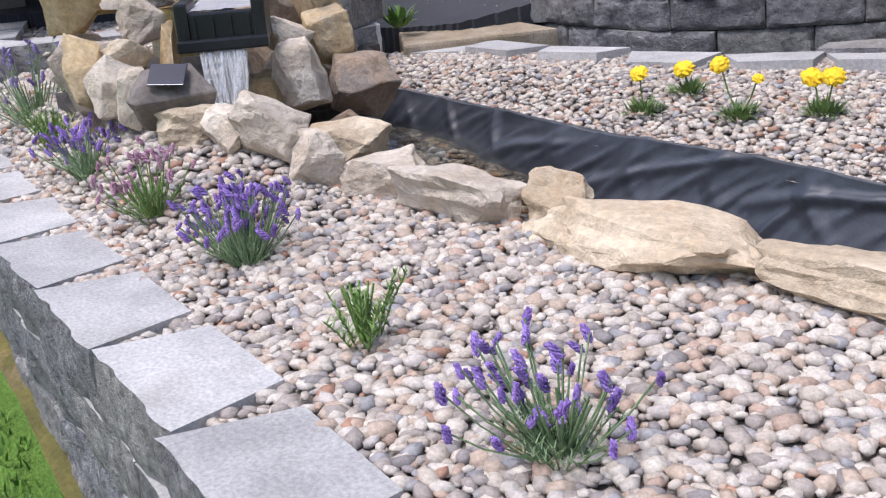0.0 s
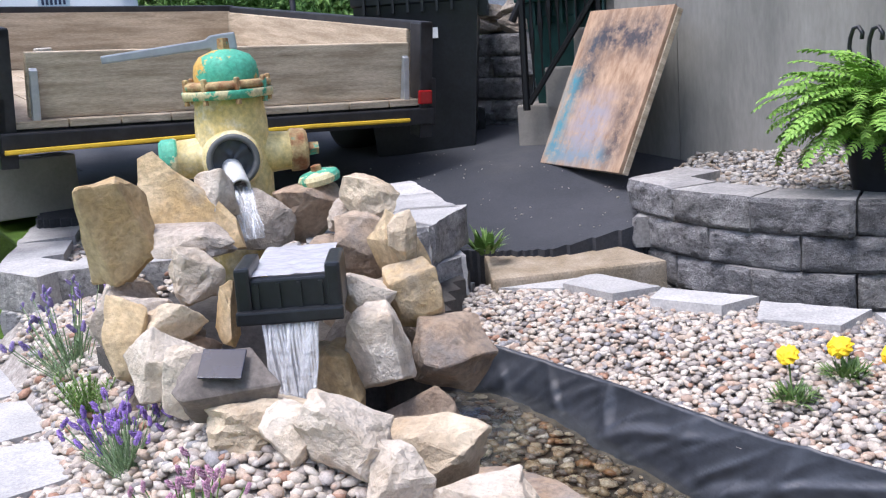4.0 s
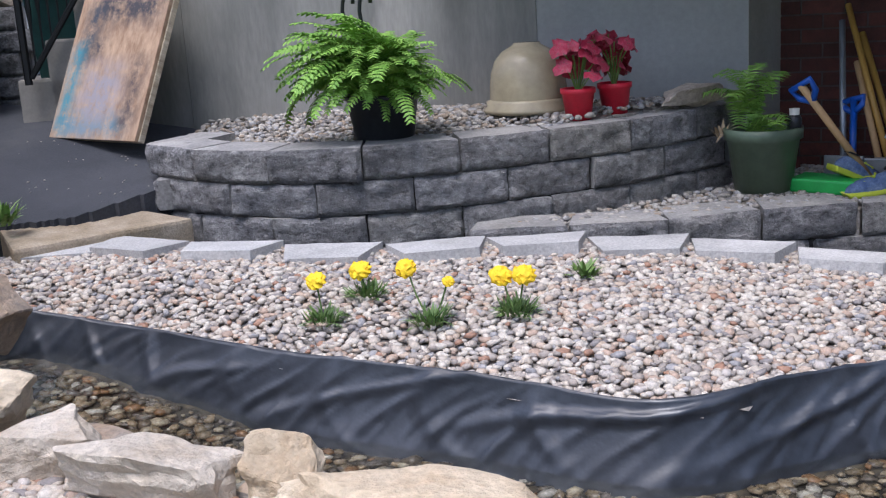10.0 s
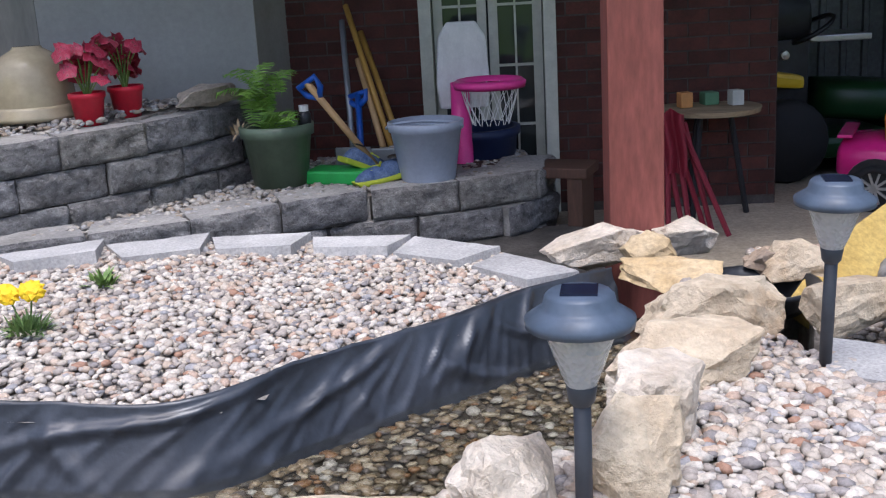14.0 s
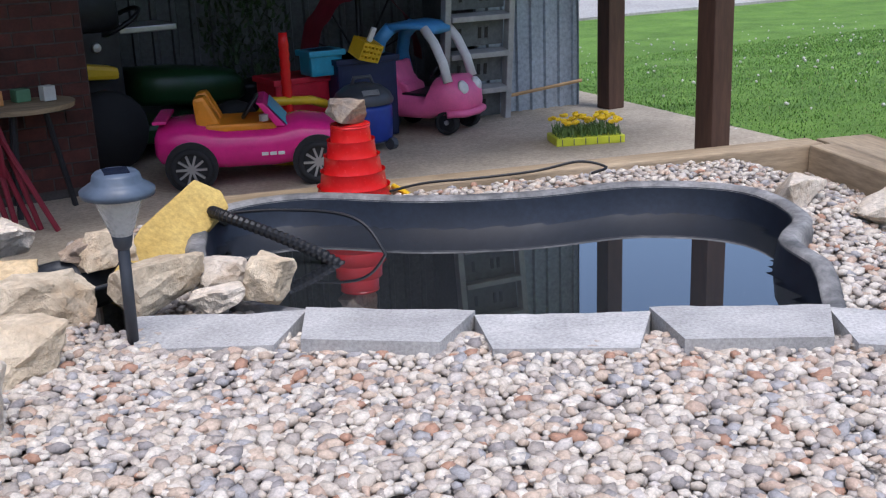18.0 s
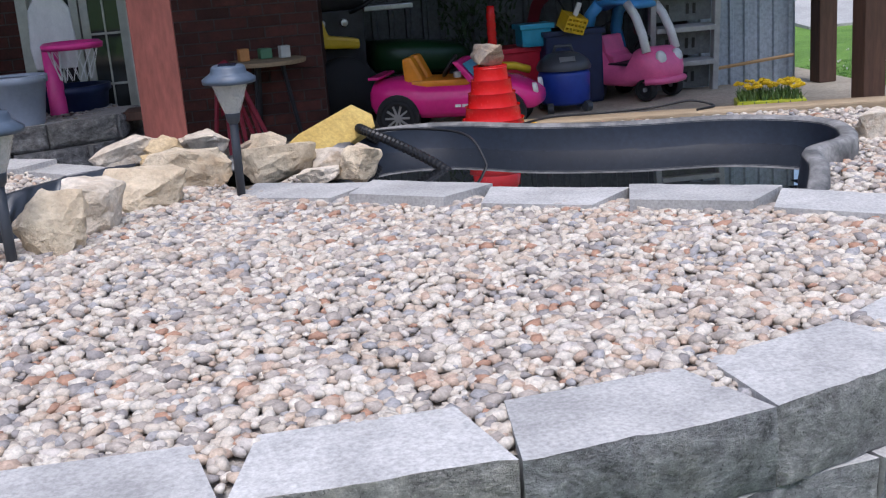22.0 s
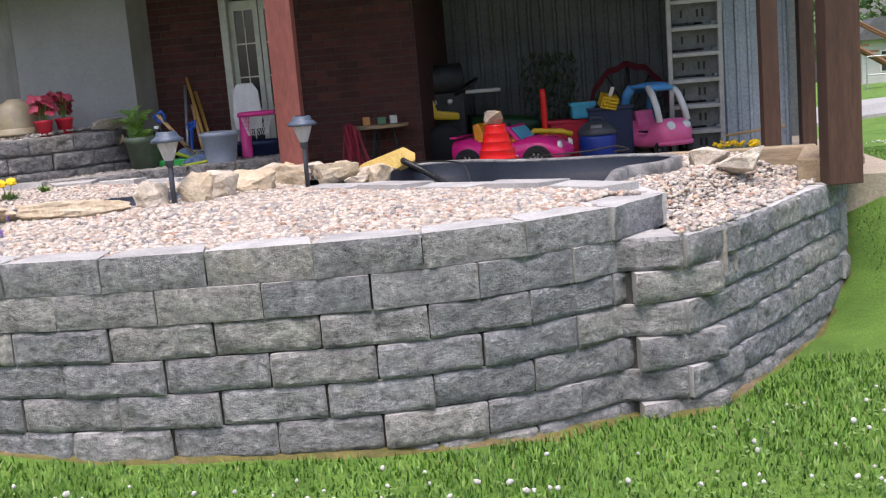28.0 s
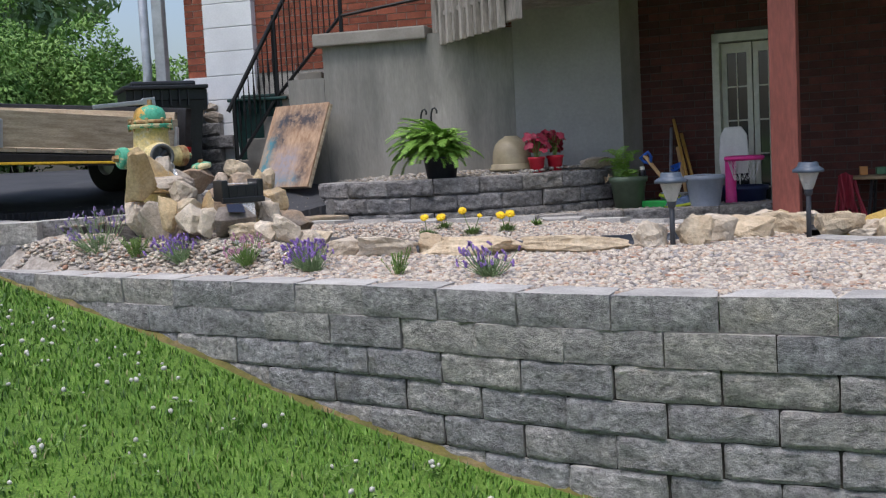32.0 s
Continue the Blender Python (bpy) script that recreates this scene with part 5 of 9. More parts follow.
# entrance steps with an iron railing
steps = thing("entrance_steps", pose(-5.0, 2.93, 0.42, 0, 0, 30), "grey concrete entrance steps climbing to the porch", "steps")
for k in range(5):
    part("step", boxed(0.0 + k * 0.15, 0.80, 0.0, 0.34, -0.14 + k * 0.17, 0.17 + k * 0.17, 0.012), M["concrete"], steps)
M["iron"] = plain("black_iron", (0.012, 0.012, 0.013), 0.45, 0.3)
rail = thing("iron_railing", pose(0, 0, 0), "black wrought iron stair railing", "railing")
for p, q in (((-4.89, 2.91, 0.57), (-4.89, 2.91, 1.08)), ((-4.62, 3.14, 0.7), (-4.62, 3.14, 1.74)), ((-4.0, 3.22, 1.54), (-4.0, 3.22, 2.2))):
    part("post", tube([p, q], 0.017, 6), M["iron"], rail)
part("handrail", tube([(-4.93, 2.88, 0.98), (-4.62, 3.14, 1.70), (-4.3, 3.4, 2.42)], 0.018, 8), M["iron"], rail)
part("lower_rail", tube([(-4.88, 2.92, 0.60), (-4.62, 3.14, 1.09), (-4.0, 3.22, 1.67), (-2.9, 3.52, 1.80)], 0.014, 6), M["iron"], rail)
for k in range(1, 9):
    u = k / 8.5
    x, y = -4.89 + 0.27 * u, 2.91 + 0.23 * u
    z0, z1 = 0.6 + 0.50 * u, 1.07 + 0.62 * u
    part("baluster", lathe([(0.004, z0), (0.006, (z0 + z1) / 2 - 0.1), (0.013, (z0 + z1) / 2), (0.006, (z0 + z1) / 2 + 0.1), (0.004, z1)], 6, pose(x, y, 0)), M["iron"], rail)
for k in range(1, 12):
    u = k / 12
    part("baluster", tube([(-4.62 + 0.62 * u, 3.14 + 0.08 * u, 1.05 + 0.62 * u), (-4.62 + 0.62 * u, 3.14 + 0.08 * u, 1.75 + 0.62 * u)], 0.006, 5), M["iron"], rail)

# block pier with broken concrete beside the steps
pier = thing("block_pier", pose(-5.93, 3.10, 0.36, 0, 0, 14), "stacked grey block pier with rubble on top", "pier")
for r in range(5):
    for k in range(2):
        ob = piece("old_block", old[(r * 3 + k) % 10], pier, pose(0.13 + k * 0.325 + (0.12 if r % 2 else 0) - 0.05, 0, r * 0.112))
for k, (x, z, s, t) in enumerate(((0.05, 0.56, (0.2, 0.16, 0.09), 10), (0.25, 0.56, (0.2, 0.16, 0.10), 40), (0.46, 0.56, (0.18, 0.16, 0.11), 15), (0.30, 0.64, (0.15, 0.13, 0.08), 70), (0.45, 0.66, (0.16, 0.12, 0.07), 120))):
    ob = new("rubble", rock_mesh("rubble", s, M["grey"], 900 + k, 12))
    ob.parent = pier
    ob.matrix_local = pose(x, 0.1, z, 0, 8, t)

# posts
def timber_post(x, y, z0, z1, w, material, label, turn=0):
    ob = part("porch_post", boxed(-w / 2, w / 2, -w / 2, w / 2, 0, z1 - z0, 0.006), material)
    return tag_mesh(ob, pose(x, y, z0, 0, 0, turn), label, "post", "porch posts")


timber_post(-0.53, 3.02, -0.2, 1.80, 0.160, M["redpost"], "red painted square timber porch post", 8)
timber_post(2.475, 3.40, -0.19, 1.80, 0.105, M["brownpost"], "brown stained square timber post on the slab", 6)
timber_post(2.95, 4.98, -0.19, 1.80, 0.11, M["brownpost"], "brown stained timber post at the lawn edge", 6)
timber_post(2.64, 2.04, -0.14, 1.80, 0.17, M["brownpost"], "thick brown stained post behind the lower wall", 6)
spout2 = tag_mesh(part("downpipe", softened(boxed(-0.035, 0.035, -0.025, 0.025, 0, 1.9), 0.01), plain("white_aluminium", (0.72, 0.73, 0.73), 0.4)), pose(2.76, 2.33, -0.16), "white aluminium downpipe at the wall end", "downpipe")
shoe = tag_mesh(part("downpipe_shoe", softened(boxed(-0.04, 0.04, -0.1, 0.1, 0, 0.07), 0.01), plain("white_plastic", (0.75, 0.75, 0.74), 0.4)), pose(2.86, 3.3, -0.72, 12, 0, 30), "white plastic drain outlet in the lawn", "drain")

# landscape timbers
for name_k, (x0, y0, x1, y1) in enumerate(((0.25, 3.34, 2.68, 3.0), (2.66, 2.93, 2.50, 2.12))):
    L = math.hypot(x1 - x0, y1 - y0)
    ob = part("landscape_timber", boxed(0, L, -0.065, 0.065, 0, 0.175, 0.01), M["timber"])
    tag_mesh(ob, pose(x0, y0, -0.19, 0, 0, math.degrees(math.atan2(y1 - y0, x1 - x0))), "weathered landscape timber edging the pond gravel", "timber", "landscape timbers")
ob = part("landscape_timber", boxed(0, 0.9, -0.12, 0.12, 0, 0.045, 0.006), M["timber"])
tag_mesh(ob, pose(2.82, 3.0, -0.06, 0, 0, -101), "wide weathered board lying across the timbers", "timber", "landscape timbers")
plate("road", [(5.0, 13.0), (60, 8.5), (60, 10.5), (5.0, 15.6), (2.0, 15.5), (2.0, 13.2)], lambda x, y: lawn_z(x, y) + 0.02 * max(0, min(y, 15.0) - 9) + 0.035 * max(0, min(y, 15.0) - 6) * smooth_step(2, 6, x) + 0.03, 0.8, surface("pale_gravel_road", (0.34, 0.33, 0.31), (0.46, 0.45, 0.42), 0.8, 30, 0.9, 0.3, 0.01), "pale gravel lane beyond the lawn", "road", 0.2)
plate("pavement_slab", [(2.85, 3.0), (5.6, 3.3), (5.6, 3.6), (2.85, 3.35)], lambda x, y: lawn_z(x, y) + 0.05, 0.15, M["concrete"], "weathered concrete walk beside the lawn", "pavement", 0.5)

# ---- plants ----
def leafy(name, c1, c2, rough=0.55, trans=0.0):
    m = surface(name, c1, c2, 30, 140, rough, 0.1, 0.001, vary=0.12, rough_vary=0.05)
    return m


M["lavleaf"] = leafy("lavender_leaf", (0.13, 0.21, 0.09), (0.26, 0.36, 0.18))
M["sprig"] = leafy("herb_leaf", (0.13, 0.24, 0.05), (0.24, 0.36, 0.10))
M["lavender"] = surface("lavender_bloom", (0.22, 0.12, 0.40), (0.42, 0.28, 0.66), 60, 200, 0.8, 0.3, 0.002, vary=0.2)
M["palelav"] = surface("pale_lavender_bloom", (0.22, 0.16, 0.36), (0.36, 0.28, 0.52), 60, 200, 0.8, 0.3, 0.002, vary=0.2)
M["pinkbloom"] = surface("pink_bloom", (0.45, 0.22, 0.32), (0.62, 0.40, 0.48), 60, 200, 0.8, 0.2, 0.002)
M["fern"] = leafy("fern_green", (0.14, 0.31, 0.035), (0.30, 0.50, 0.09))
M["marileaf"] = leafy("marigold_leaf", (0.09, 0.17, 0.04), (0.20, 0.30, 0.09))
M["marigold"] = surface("marigold_petals", (0.86, 0.50, 0.01), (0.95, 0.72, 0.02), 60, 200, 0.7, 0.1, 0.002, vary=0.05, grain=(0.85, 1.1))
M["bush"] = surface("shrub_leaves", (0.10, 0.22, 0.04), (0.24, 0.40, 0.09), 3, 60, 0.6, 0.1, 0.002)
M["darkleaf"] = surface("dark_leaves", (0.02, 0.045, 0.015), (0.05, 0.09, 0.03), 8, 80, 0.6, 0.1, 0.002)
M["treeleaf"] = surface("tree_leaves", (0.20, 0.30, 0.14), (0.34, 0.45, 0.25), 1, 40, 0.7, 0.1, 0.002)
M["bark"] = surface("bark", (0.10, 0.08, 0.06), (0.20, 0.17, 0.14), 9, 60, 0.95, 0.8, 0.01, stretch=(1, 1, 0.3))
PURE = random.Random(77)


def blade(bm, base, heading, length, width, lean, droop, segs=3):
    """One narrow leaf: a tapered strip with a fold, bending over as it grows."""
    d = Vector((math.cos(heading), math.sin(heading), 0))
    side = Vector((-d.y, d.x, 0)) * width / 2
    p, ang, prev = Vector(base), lean, None
    for i in range(segs + 1):
        w = 1 - (i / segs) ** 1.6 if i else 0.7
        if i < segs:
            row = (bm.verts.new(p - side * w), bm.verts.new(p + side * w))
        else:
            row = (bm.verts.new(p),)
        if prev:
            bm.faces.new((prev[0], prev[1], row[1], row[0]) if len(row) == 2 else (prev[0], prev[1], row[0]))
        prev = row
        p = p + (d * math.sin(ang) + Vector((0, 0, 1)) * math.cos(ang)) * length / segs
        ang += droop / segs


def tuft(rng, n, spread, length, width, lean=0.5, droop=0.5, segs=3):
    bm = bmesh.new()
    for k in range(n):
        a = rng.uniform(0, 6.283)
        r = spread * math.sqrt(rng.random())
        blade(bm, (r * math.cos(a), r * math.sin(a), rng.uniform(0, length * 0.45)), a + rng.uniform(-0.8, 0.8), length * rng.uniform(0.6, 1.15), width, lean * rng.uniform(0.2, 1.2) * (0.4 + r / spread), droop * rng.uniform(0, 1), segs)
    return bm


def bloom_mesh(name, h, r, material, seed):
    """A flower spike: whorls of tiny buds round a stalk."""
    rng = random.Random(seed)
    bm = bmesh.new()
    for k in range(34):
        t = k / 34
        a = k * 2.4 + rng.uniform(-0.3, 0.3)
        rr = r * (0.55 + 0.6 * math.sin(math.pi * min(1, t * 0.9 + 0.12)))
        c = Vector((rr * 0.6 * math.cos(a), rr * 0.6 * math.sin(a), h * t + rng.uniform(-0.1, 0.1) * h / 10))
        bmesh.ops.create_icosphere(bm, subdivisions=1, radius=r * rng.uniform(0.38, 0.6), matrix=Matrix.Translation(c) @ Euler((rng.random(), rng.random(), a)).to_matrix().to_4x4() @ Matrix.Diagonal((1, 0.7, 1.5, 1)))
    me = bpy.data.meshes.new(name)
    bm.to_mesh(me)
    bm.free()
    me.materials.append(material)
    return me


spikes = {k: [bloom_mesh("flower_spike", 0.030, 0.0066, M[k], 5 + i) for i in range(3)] for k in ("lavender", "palelav", "pinkbloom")}


def herb(rng, stems, spread, height, length, width):
    """Upright leafy stems: short narrow leaves in pairs all the way up, fanning out from one crown."""
    bm = bmesh.new()
    for k in range(stems):
        a, out, h = rng.uniform(0, 6.283), rng.uniform(0.1, 1.0) * spread, height * rng.uniform(0.5, 1.0)
        top = Vector((out * math.cos(a), out * math.sin(a), h))
        foot = Vector((top.x * 0.25, top.y * 0.25, 0.0))
        tube([foot, foot.lerp(top, 0.55) + Vector((0, 0, h * 0.08)), top], 0.0013, 4, bm)
        n = max(5, int(h / 0.009))
        for q in range(n):
            u = 0.18 + 0.82 * q / n
            p = foot.lerp(top, u) + Vector((0, 0, h * 0.16 * u * (1 - u)))
            for side in (0, math.pi):
                blade(bm, tuple(p), q * 1.4 + side + rng.uniform(-0.4, 0.4), length * rng.uniform(0.6, 1.1) * (1.1 - 0.45 * u), width, rng.uniform(0.5, 1.0), 0.4, 2)
    return bm


def lavender(x, y, spread, height, blooms, bloom, leaf, label, seed, bias=(0, 0), n=260, stalk=1.5):
    rng = random.Random(seed)
    ob = thing("lavender_plant", pose(x, y, bed_z(x, min(y, 0.47)) - 0.01), label, "plant", "lavender row")
    part("foliage", herb(rng, max(12, n // 7), spread * (1.25 if blooms else 1.7), height * (0.85 if blooms else 1.1), 0.030, 0.0032 if blooms else 0.0055), M[leaf], ob)
    bm = bmesh.new()
    tips = []
    for k in range(blooms):
        a, r = rng.uniform(0, 6.283), spread * rng.uniform(0.2, 1.1)
        tip = Vector((r * math.cos(a) * 1.6 + bias[0] * rng.uniform(0.4, 1.8), r * math.sin(a) * 1.6 + bias[1], height * rng.uniform(0.45, 1.1) * stalk))
        tube([(r * 0.4 * math.cos(a), r * 0.4 * math.sin(a), 0.02), (tip.x * 0.7, tip.y * 0.7, tip.z * 0.6), tip], 0.0016, 4, bm)
        tips.append(tip)
    for k in range(10):
        a = k * 0.63
        tube([(0, 0, 0), (spread * 0.5 * math.cos(a), spread * 0.5 * math.sin(a), height * 0.9)], 0.002, 4, bm)
    part("stalk", bm, M[leaf], ob)
    for k, tip in enumerate(tips):
        piece("flower_spike", spikes[bloom][k % 3], ob, Matrix.Translation(tip - Vector((0, 0, 0.012))) @ Euler((rng.uniform(-0.8, 0.8), rng.uniform(-0.9, 0.5), 0)).to_matrix().to_4x4() @ Matrix.Scale(rng.uniform(0.62, 1.02), 4))


lavender(-1.18, 0.46, 0.085, 0.105, 40, "lavender", "lavleaf", "grey green lavender with tall purple flower spikes", 1, (-0.02, 0), 340)
lavender(-1.69, 0.46, 0.055, 0.13, 0, "lavender", "sprig", "fresh green herb sprig without flowers in gravel", 2, n=110)
lavender(-2.235, 0.50, 0.075, 0.095, 105, "lavender", "lavleaf", "compact lavender crowded with bright purple blooms", 3, (-0.06, 0.01), 220, 1.7)
lavender(-2.62, 0.45, 0.07, 0.11, 34, "pinkbloom", "sprig", "green herb tuft with faded pink flowers", 4, (-0.03, 0), 150)
lavender(-3.09, 0.45, 0.085, 0.09, 65, "lavender", "lavleaf", "low lavender with dense purple blooms beside the boulder", 5, (-0.07, 0.02), 240, 1.6)
lavender(-3.46, 0.47, 0.06, 0.12, 0, "palelav", "sprig", "bright green herb tuft by the waterfall stones", 6, n=170)
lavender(-3.82, 0.52, 0.13, 0.17, 46, "palelav", "lavleaf", "tall airy lavender with pale violet spikes", 7, (-0.10, 0), 320, 1.55)


def petal_head(name, r, material, seed):
    """A ruffled double flower head: a low dome with deep petal folds."""
    bm = bmesh.new()
    bmesh.ops.create_icosphere(bm, subdivisions=3, radius=1.0)
    for v in bm.verts:
        p = v.co.copy()
        a = math.atan2(p.y, p.x)
        ruffle = 0.14 * math.sin(9 * a + 5 * p.z + seed) + 0.20 * noise.noise(p * 4.5 + Vector((seed * 3, 0, 0)))
        p *= 1 + ruffle
        v.co = Vector((p.x * r, p.y * r, (p.z * 0.55 + 0.1) * r))
    me = bpy.data.meshes.new(name)
    bm.to_mesh(me)
    bm.free()
    me.materials.append(material)
    return me


heads = [petal_head("flower_head", 0.027, M["marigold"], 20 + i) for i in range(3)]
for i, (x, y, tops) in enumerate(((-2.385, 1.81, ((-2.40, 1.81, 0.180),)), (-2.36, 1.965, ((-2.378, 1.966, 0.170),)), (-2.12, 1.90, ((-2.173, 1.883, 0.214), (-2.075, 1.92, 0.180))), (-1.95, 2.03, ((-1.993, 2.035, 0.172), (-1.928, 2.036, 0.180))))):
    z = upper_z(x, y)
    ob = thing("marigold", pose(x, y, z), "young yellow marigold with ferny green leaves in gravel", "flower", "marigolds")
    part("foliage", tuft(random.Random(30 + i), 110, 0.042, 0.042, 0.009, 1.0, 0.7), M["marileaf"], ob)
    for k, (tx, ty, tz) in enumerate(tops):
        tip = Vector((tx - x, ty - y, tz - z))
        part("stem", tube([(0, 0, 0), (tip.x * 0.6, tip.y * 0.6, tip.z * 0.5), tip], 0.0025, 5), M["marileaf"], ob)
        piece("flower_head", heads[(i + k) % 3], ob, Matrix.Translation(tip - Vector((0, 0, 0.008))) @ Euler((0.7, 0.15, 0.2 * i)).to_matrix().to_4x4() @ Matrix.Scale(0.55 if k and i == 2 else 0.95 + 0.1 * (i % 2), 4))
for i, (x, y, z, s) in enumerate(((-1.95, 2.42, 0.06, 0.05), (-3.82, 1.93, 0.2, 0.075), (-4.6, 1.9, 0.24, 0.05), (2.6, 3.15, -0.2, 0.10), (-5.55, 1.25, 0.25, 0.05))):
    ob = thing("weed", pose(x, y, z), "small green weed growing from the crack", "weed")
    part("leaves", tuft(random.Random(50 + i), 60, s * 0.6, s, s * 0.28, 0.9, 0.8), M["sprig"], ob)

# ---- solar lights ----
M["lampcap"] = plain("blue_grey_lamp_plastic", (0.075, 0.10, 0.14), 0.42, dirt=0.3)
M["pole"] = plain("dark_lamp_pole", (0.045, 0.05, 0.06), 0.5)
M["ripple"], nt, b = nodes_of("pressed_glass", 0.14)
b.inputs["Base Color"].default_value = (0.86, 0.87, 0.85, 1)
b.inputs["Transmission Weight"].default_value = 0.55
tc = nt.nodes.new("ShaderNodeTexCoord")
vor = nt.nodes.new("ShaderNodeTexVoronoi")
vor.inputs["Scale"].default_value = 110
nt.links.new(tc.outputs["Object"], vor.inputs["Vector"])
bp = nt.nodes.new("ShaderNodeBump")
bp.inputs["Strength"].default_value, bp.inputs["Distance"].default_value = 0.9, 0.004
nt.links.new(vor.outputs["Distance"], bp.inputs["Height"])
nt.links.new(bp.outputs[0], b.inputs["Normal"])
M["cell"] = plain("solar_cell", (0.012, 0.016, 0.035), 0.15, 0.0, 0.6, 0.3)


def solar_light(x, y, z, top, lean, label):
    h = top - z
    ob = thing("solar_light", pose(x, y, z, lean[0], lean[1], 0), label, "garden light", "solar lights")
    part("pole", lathe([(0.013, -0.03), (0.013, h - 0.145)], 12, close=True), M["pole"], ob, smooth=True)
    part("collar", lathe([(0.013, h - 0.172), (0.019, h - 0.165), (0.023, h - 0.140), (0.018, h - 0.136)], 16), M["pole"], ob, smooth=True)
    lens = part("lens", lathe([(0.022, h - 0.140), (0.031, h - 0.118), (0.051, h - 0.06), (0.055, h - 0.045)], 24), M["ripple"], ob, "pressed clear glass lens", smooth=True)
    part("inner_tube", lathe([(0.012, h - 0.135), (0.012, h - 0.05)], 10, close=True), M["lampcap"], lens)
    part("cap", lathe([(0.050, h - 0.052), (0.078, h - 0.050), (0.079, h - 0.038), (0.058, h - 0.024), (0.053, h - 0.020), (0.050, h - 0.006), (0.044, h), (0.0, h)], 28), M["lampcap"], ob, "blue grey ringed cap", smooth=True)
    part("solar_cell", boxed(-0.026, 0.026, -0.026, 0.026, h, h + 0.003), M["cell"], ob)
    return ob


solar_light(-0.612, 1.235, 0.03, 0.412, (0, 0), "leaning solar path light with blue grey cap")
solar_light(-0.15, 1.965, 0.03, 0.418, (2, 1), "upright solar path light beside the pond blocks")

# ---- hydrant ----
M["hyd"] = surface("cream_yellow_paint", (0.66, 0.50, 0.17), (0.80, 0.68, 0.36), 7, 60, 0.6, 0.3, 0.002, stain=(0.80, 0.72, 0.52), stain_at=(0.5, 0.6), rough_vary=0.12)
M["hydgreen"] = surface("flaking_green_paint", (0.06, 0.36, 0.22), (0.12, 0.46, 0.30), 14, 80, 0.6, 0.5, 0.003, stain=(0.68, 0.60, 0.34), stain_at=(0.50, 0.53))
M["hydrust"] = surface("rust_and_paint", (0.26, 0.10, 0.04), (0.55, 0.42, 0.20), 22, 90, 0.8, 0.6, 0.003, stain=(0.10, 0.36, 0.24), stain_at=(0.56, 0.6))
M["hydtop"] = surface("weathered_bonnet_paint", (0.06, 0.38, 0.24), (0.12, 0.48, 0.32), 12, 80, 0.6, 0.5, 0.003, stain=(0.70, 0.42, 0.10), stain_at=(0.50, 0.53))
M["handle"] = plain("grey_cast_metal", (0.36, 0.38, 0.40), 0.55, 0.4, bump=0.2)
hyd = thing("fire_hydrant", pose(-3.955, 1.112, 0.18, 0, 0, -19), "old cream and green fire hydrant with flaking paint", "hydrant")
part("barrel", lathe([(0.115, 0), (0.111, 0.30), (0.114, 0.40), (0.111, 0.55), (0.106, 0.60), (0.105, 0.64)], 32, close=True), M["hyd"], hyd, smooth=True)
part("lower_flange", lathe([(0.10, 0.625), (0.137, 0.628), (0.139, 0.65), (0.137, 0.653), (0.12, 0.655)], 32), M["hydgreen"], hyd, "green flaking flange", smooth=True)
part("upper_flange", lathe([(0.12, 0.656), (0.133, 0.658), (0.134, 0.674), (0.122, 0.680), (0.095, 0.681)], 32), M["hydrust"], hyd, "rusty upper flange", smooth=True)
part("bonnet", lathe([(0.098, 0.678), (0.099, 0.702), (0.094, 0.730), (0.077, 0.754), (0.042, 0.769), (0.032, 0.773), (0.0, 0.773)], 32), M["hydtop"], hyd, "green, yellow and rust bonnet", smooth=True)
part("operating_nut", lathe([(0.028, 0.768), (0.026, 0.806), (0.0, 0.810)], 5), M["hydrust"], hyd)
for k in range(8):
    a = math.pi / 4 * k + 0.2
    part("bolt", lathe([(0.010, 0.612), (0.010, 0.688), (0.006, 0.691), (0, 0.691)], 6, pose(0.127 * math.cos(a), 0.127 * math.sin(a), 0)), M["hydrust"], hyd)
wr = part("wrench", softened(prism([(-0.36, -0.012), (-0.04, -0.018), (-0.035, -0.030), (0.04, -0.030), (0.04, 0.022), (-0.035, 0.022), (-0.05, 0.012), (-0.36, 0.012)], -0.014, 0.014), 0.005), M["handle"], hyd, "grey cast operating wrench")
wr.matrix_local = pose(0.0, 0.0, 0.798, 0, -5, 90)
for sy in (-1, 1):
    m = pose(0, sy * 0.10, 0.45, -90 * sy, 0, 0)
    noz = part("side_nozzle", lathe([(0.068, -0.02), (0.062, 0.03), (0.060, 0.07), (0.066, 0.072)], 24, m), M["hyd"], hyd, smooth=True)
    part("nozzle_cap", lathe([(0.064, 0.07), (0.068, 0.078), (0.066, 0.115), (0.056, 0.125), (0.0, 0.128)], 24, m), M["hydgreen"] if sy < 0 else M["hydrust"], hyd, "flaking side cap", smooth=False)
    part("cap_nut", lathe([(0.022, 0.125), (0.02, 0.16), (0, 0.163)], 5, m), M["hydrust"], hyd)
m = pose(0.09, -0.01, 0.45, 0, 90, 0) @ Matrix.Diagonal((0.87, 0.87, 1.0, 1.0))
part("pumper_nozzle", lathe([(0.105, -0.03), (0.098, 0.03), (0.100, 0.06), (0.090, 0.068)], 32, m), M["hyd"], hyd, smooth=True)
part("pumper_ring", lathe([(0.091, 0.066), (0.089, 0.078), (0.074, 0.080), (0.070, 0.066), (0.068, 0.03)], 32, m), plain("worn_dark_iron", (0.14, 0.145, 0.14), 0.6, 0.2), hyd, "worn grey thread ring", smooth=True)
bm = bmesh.new()
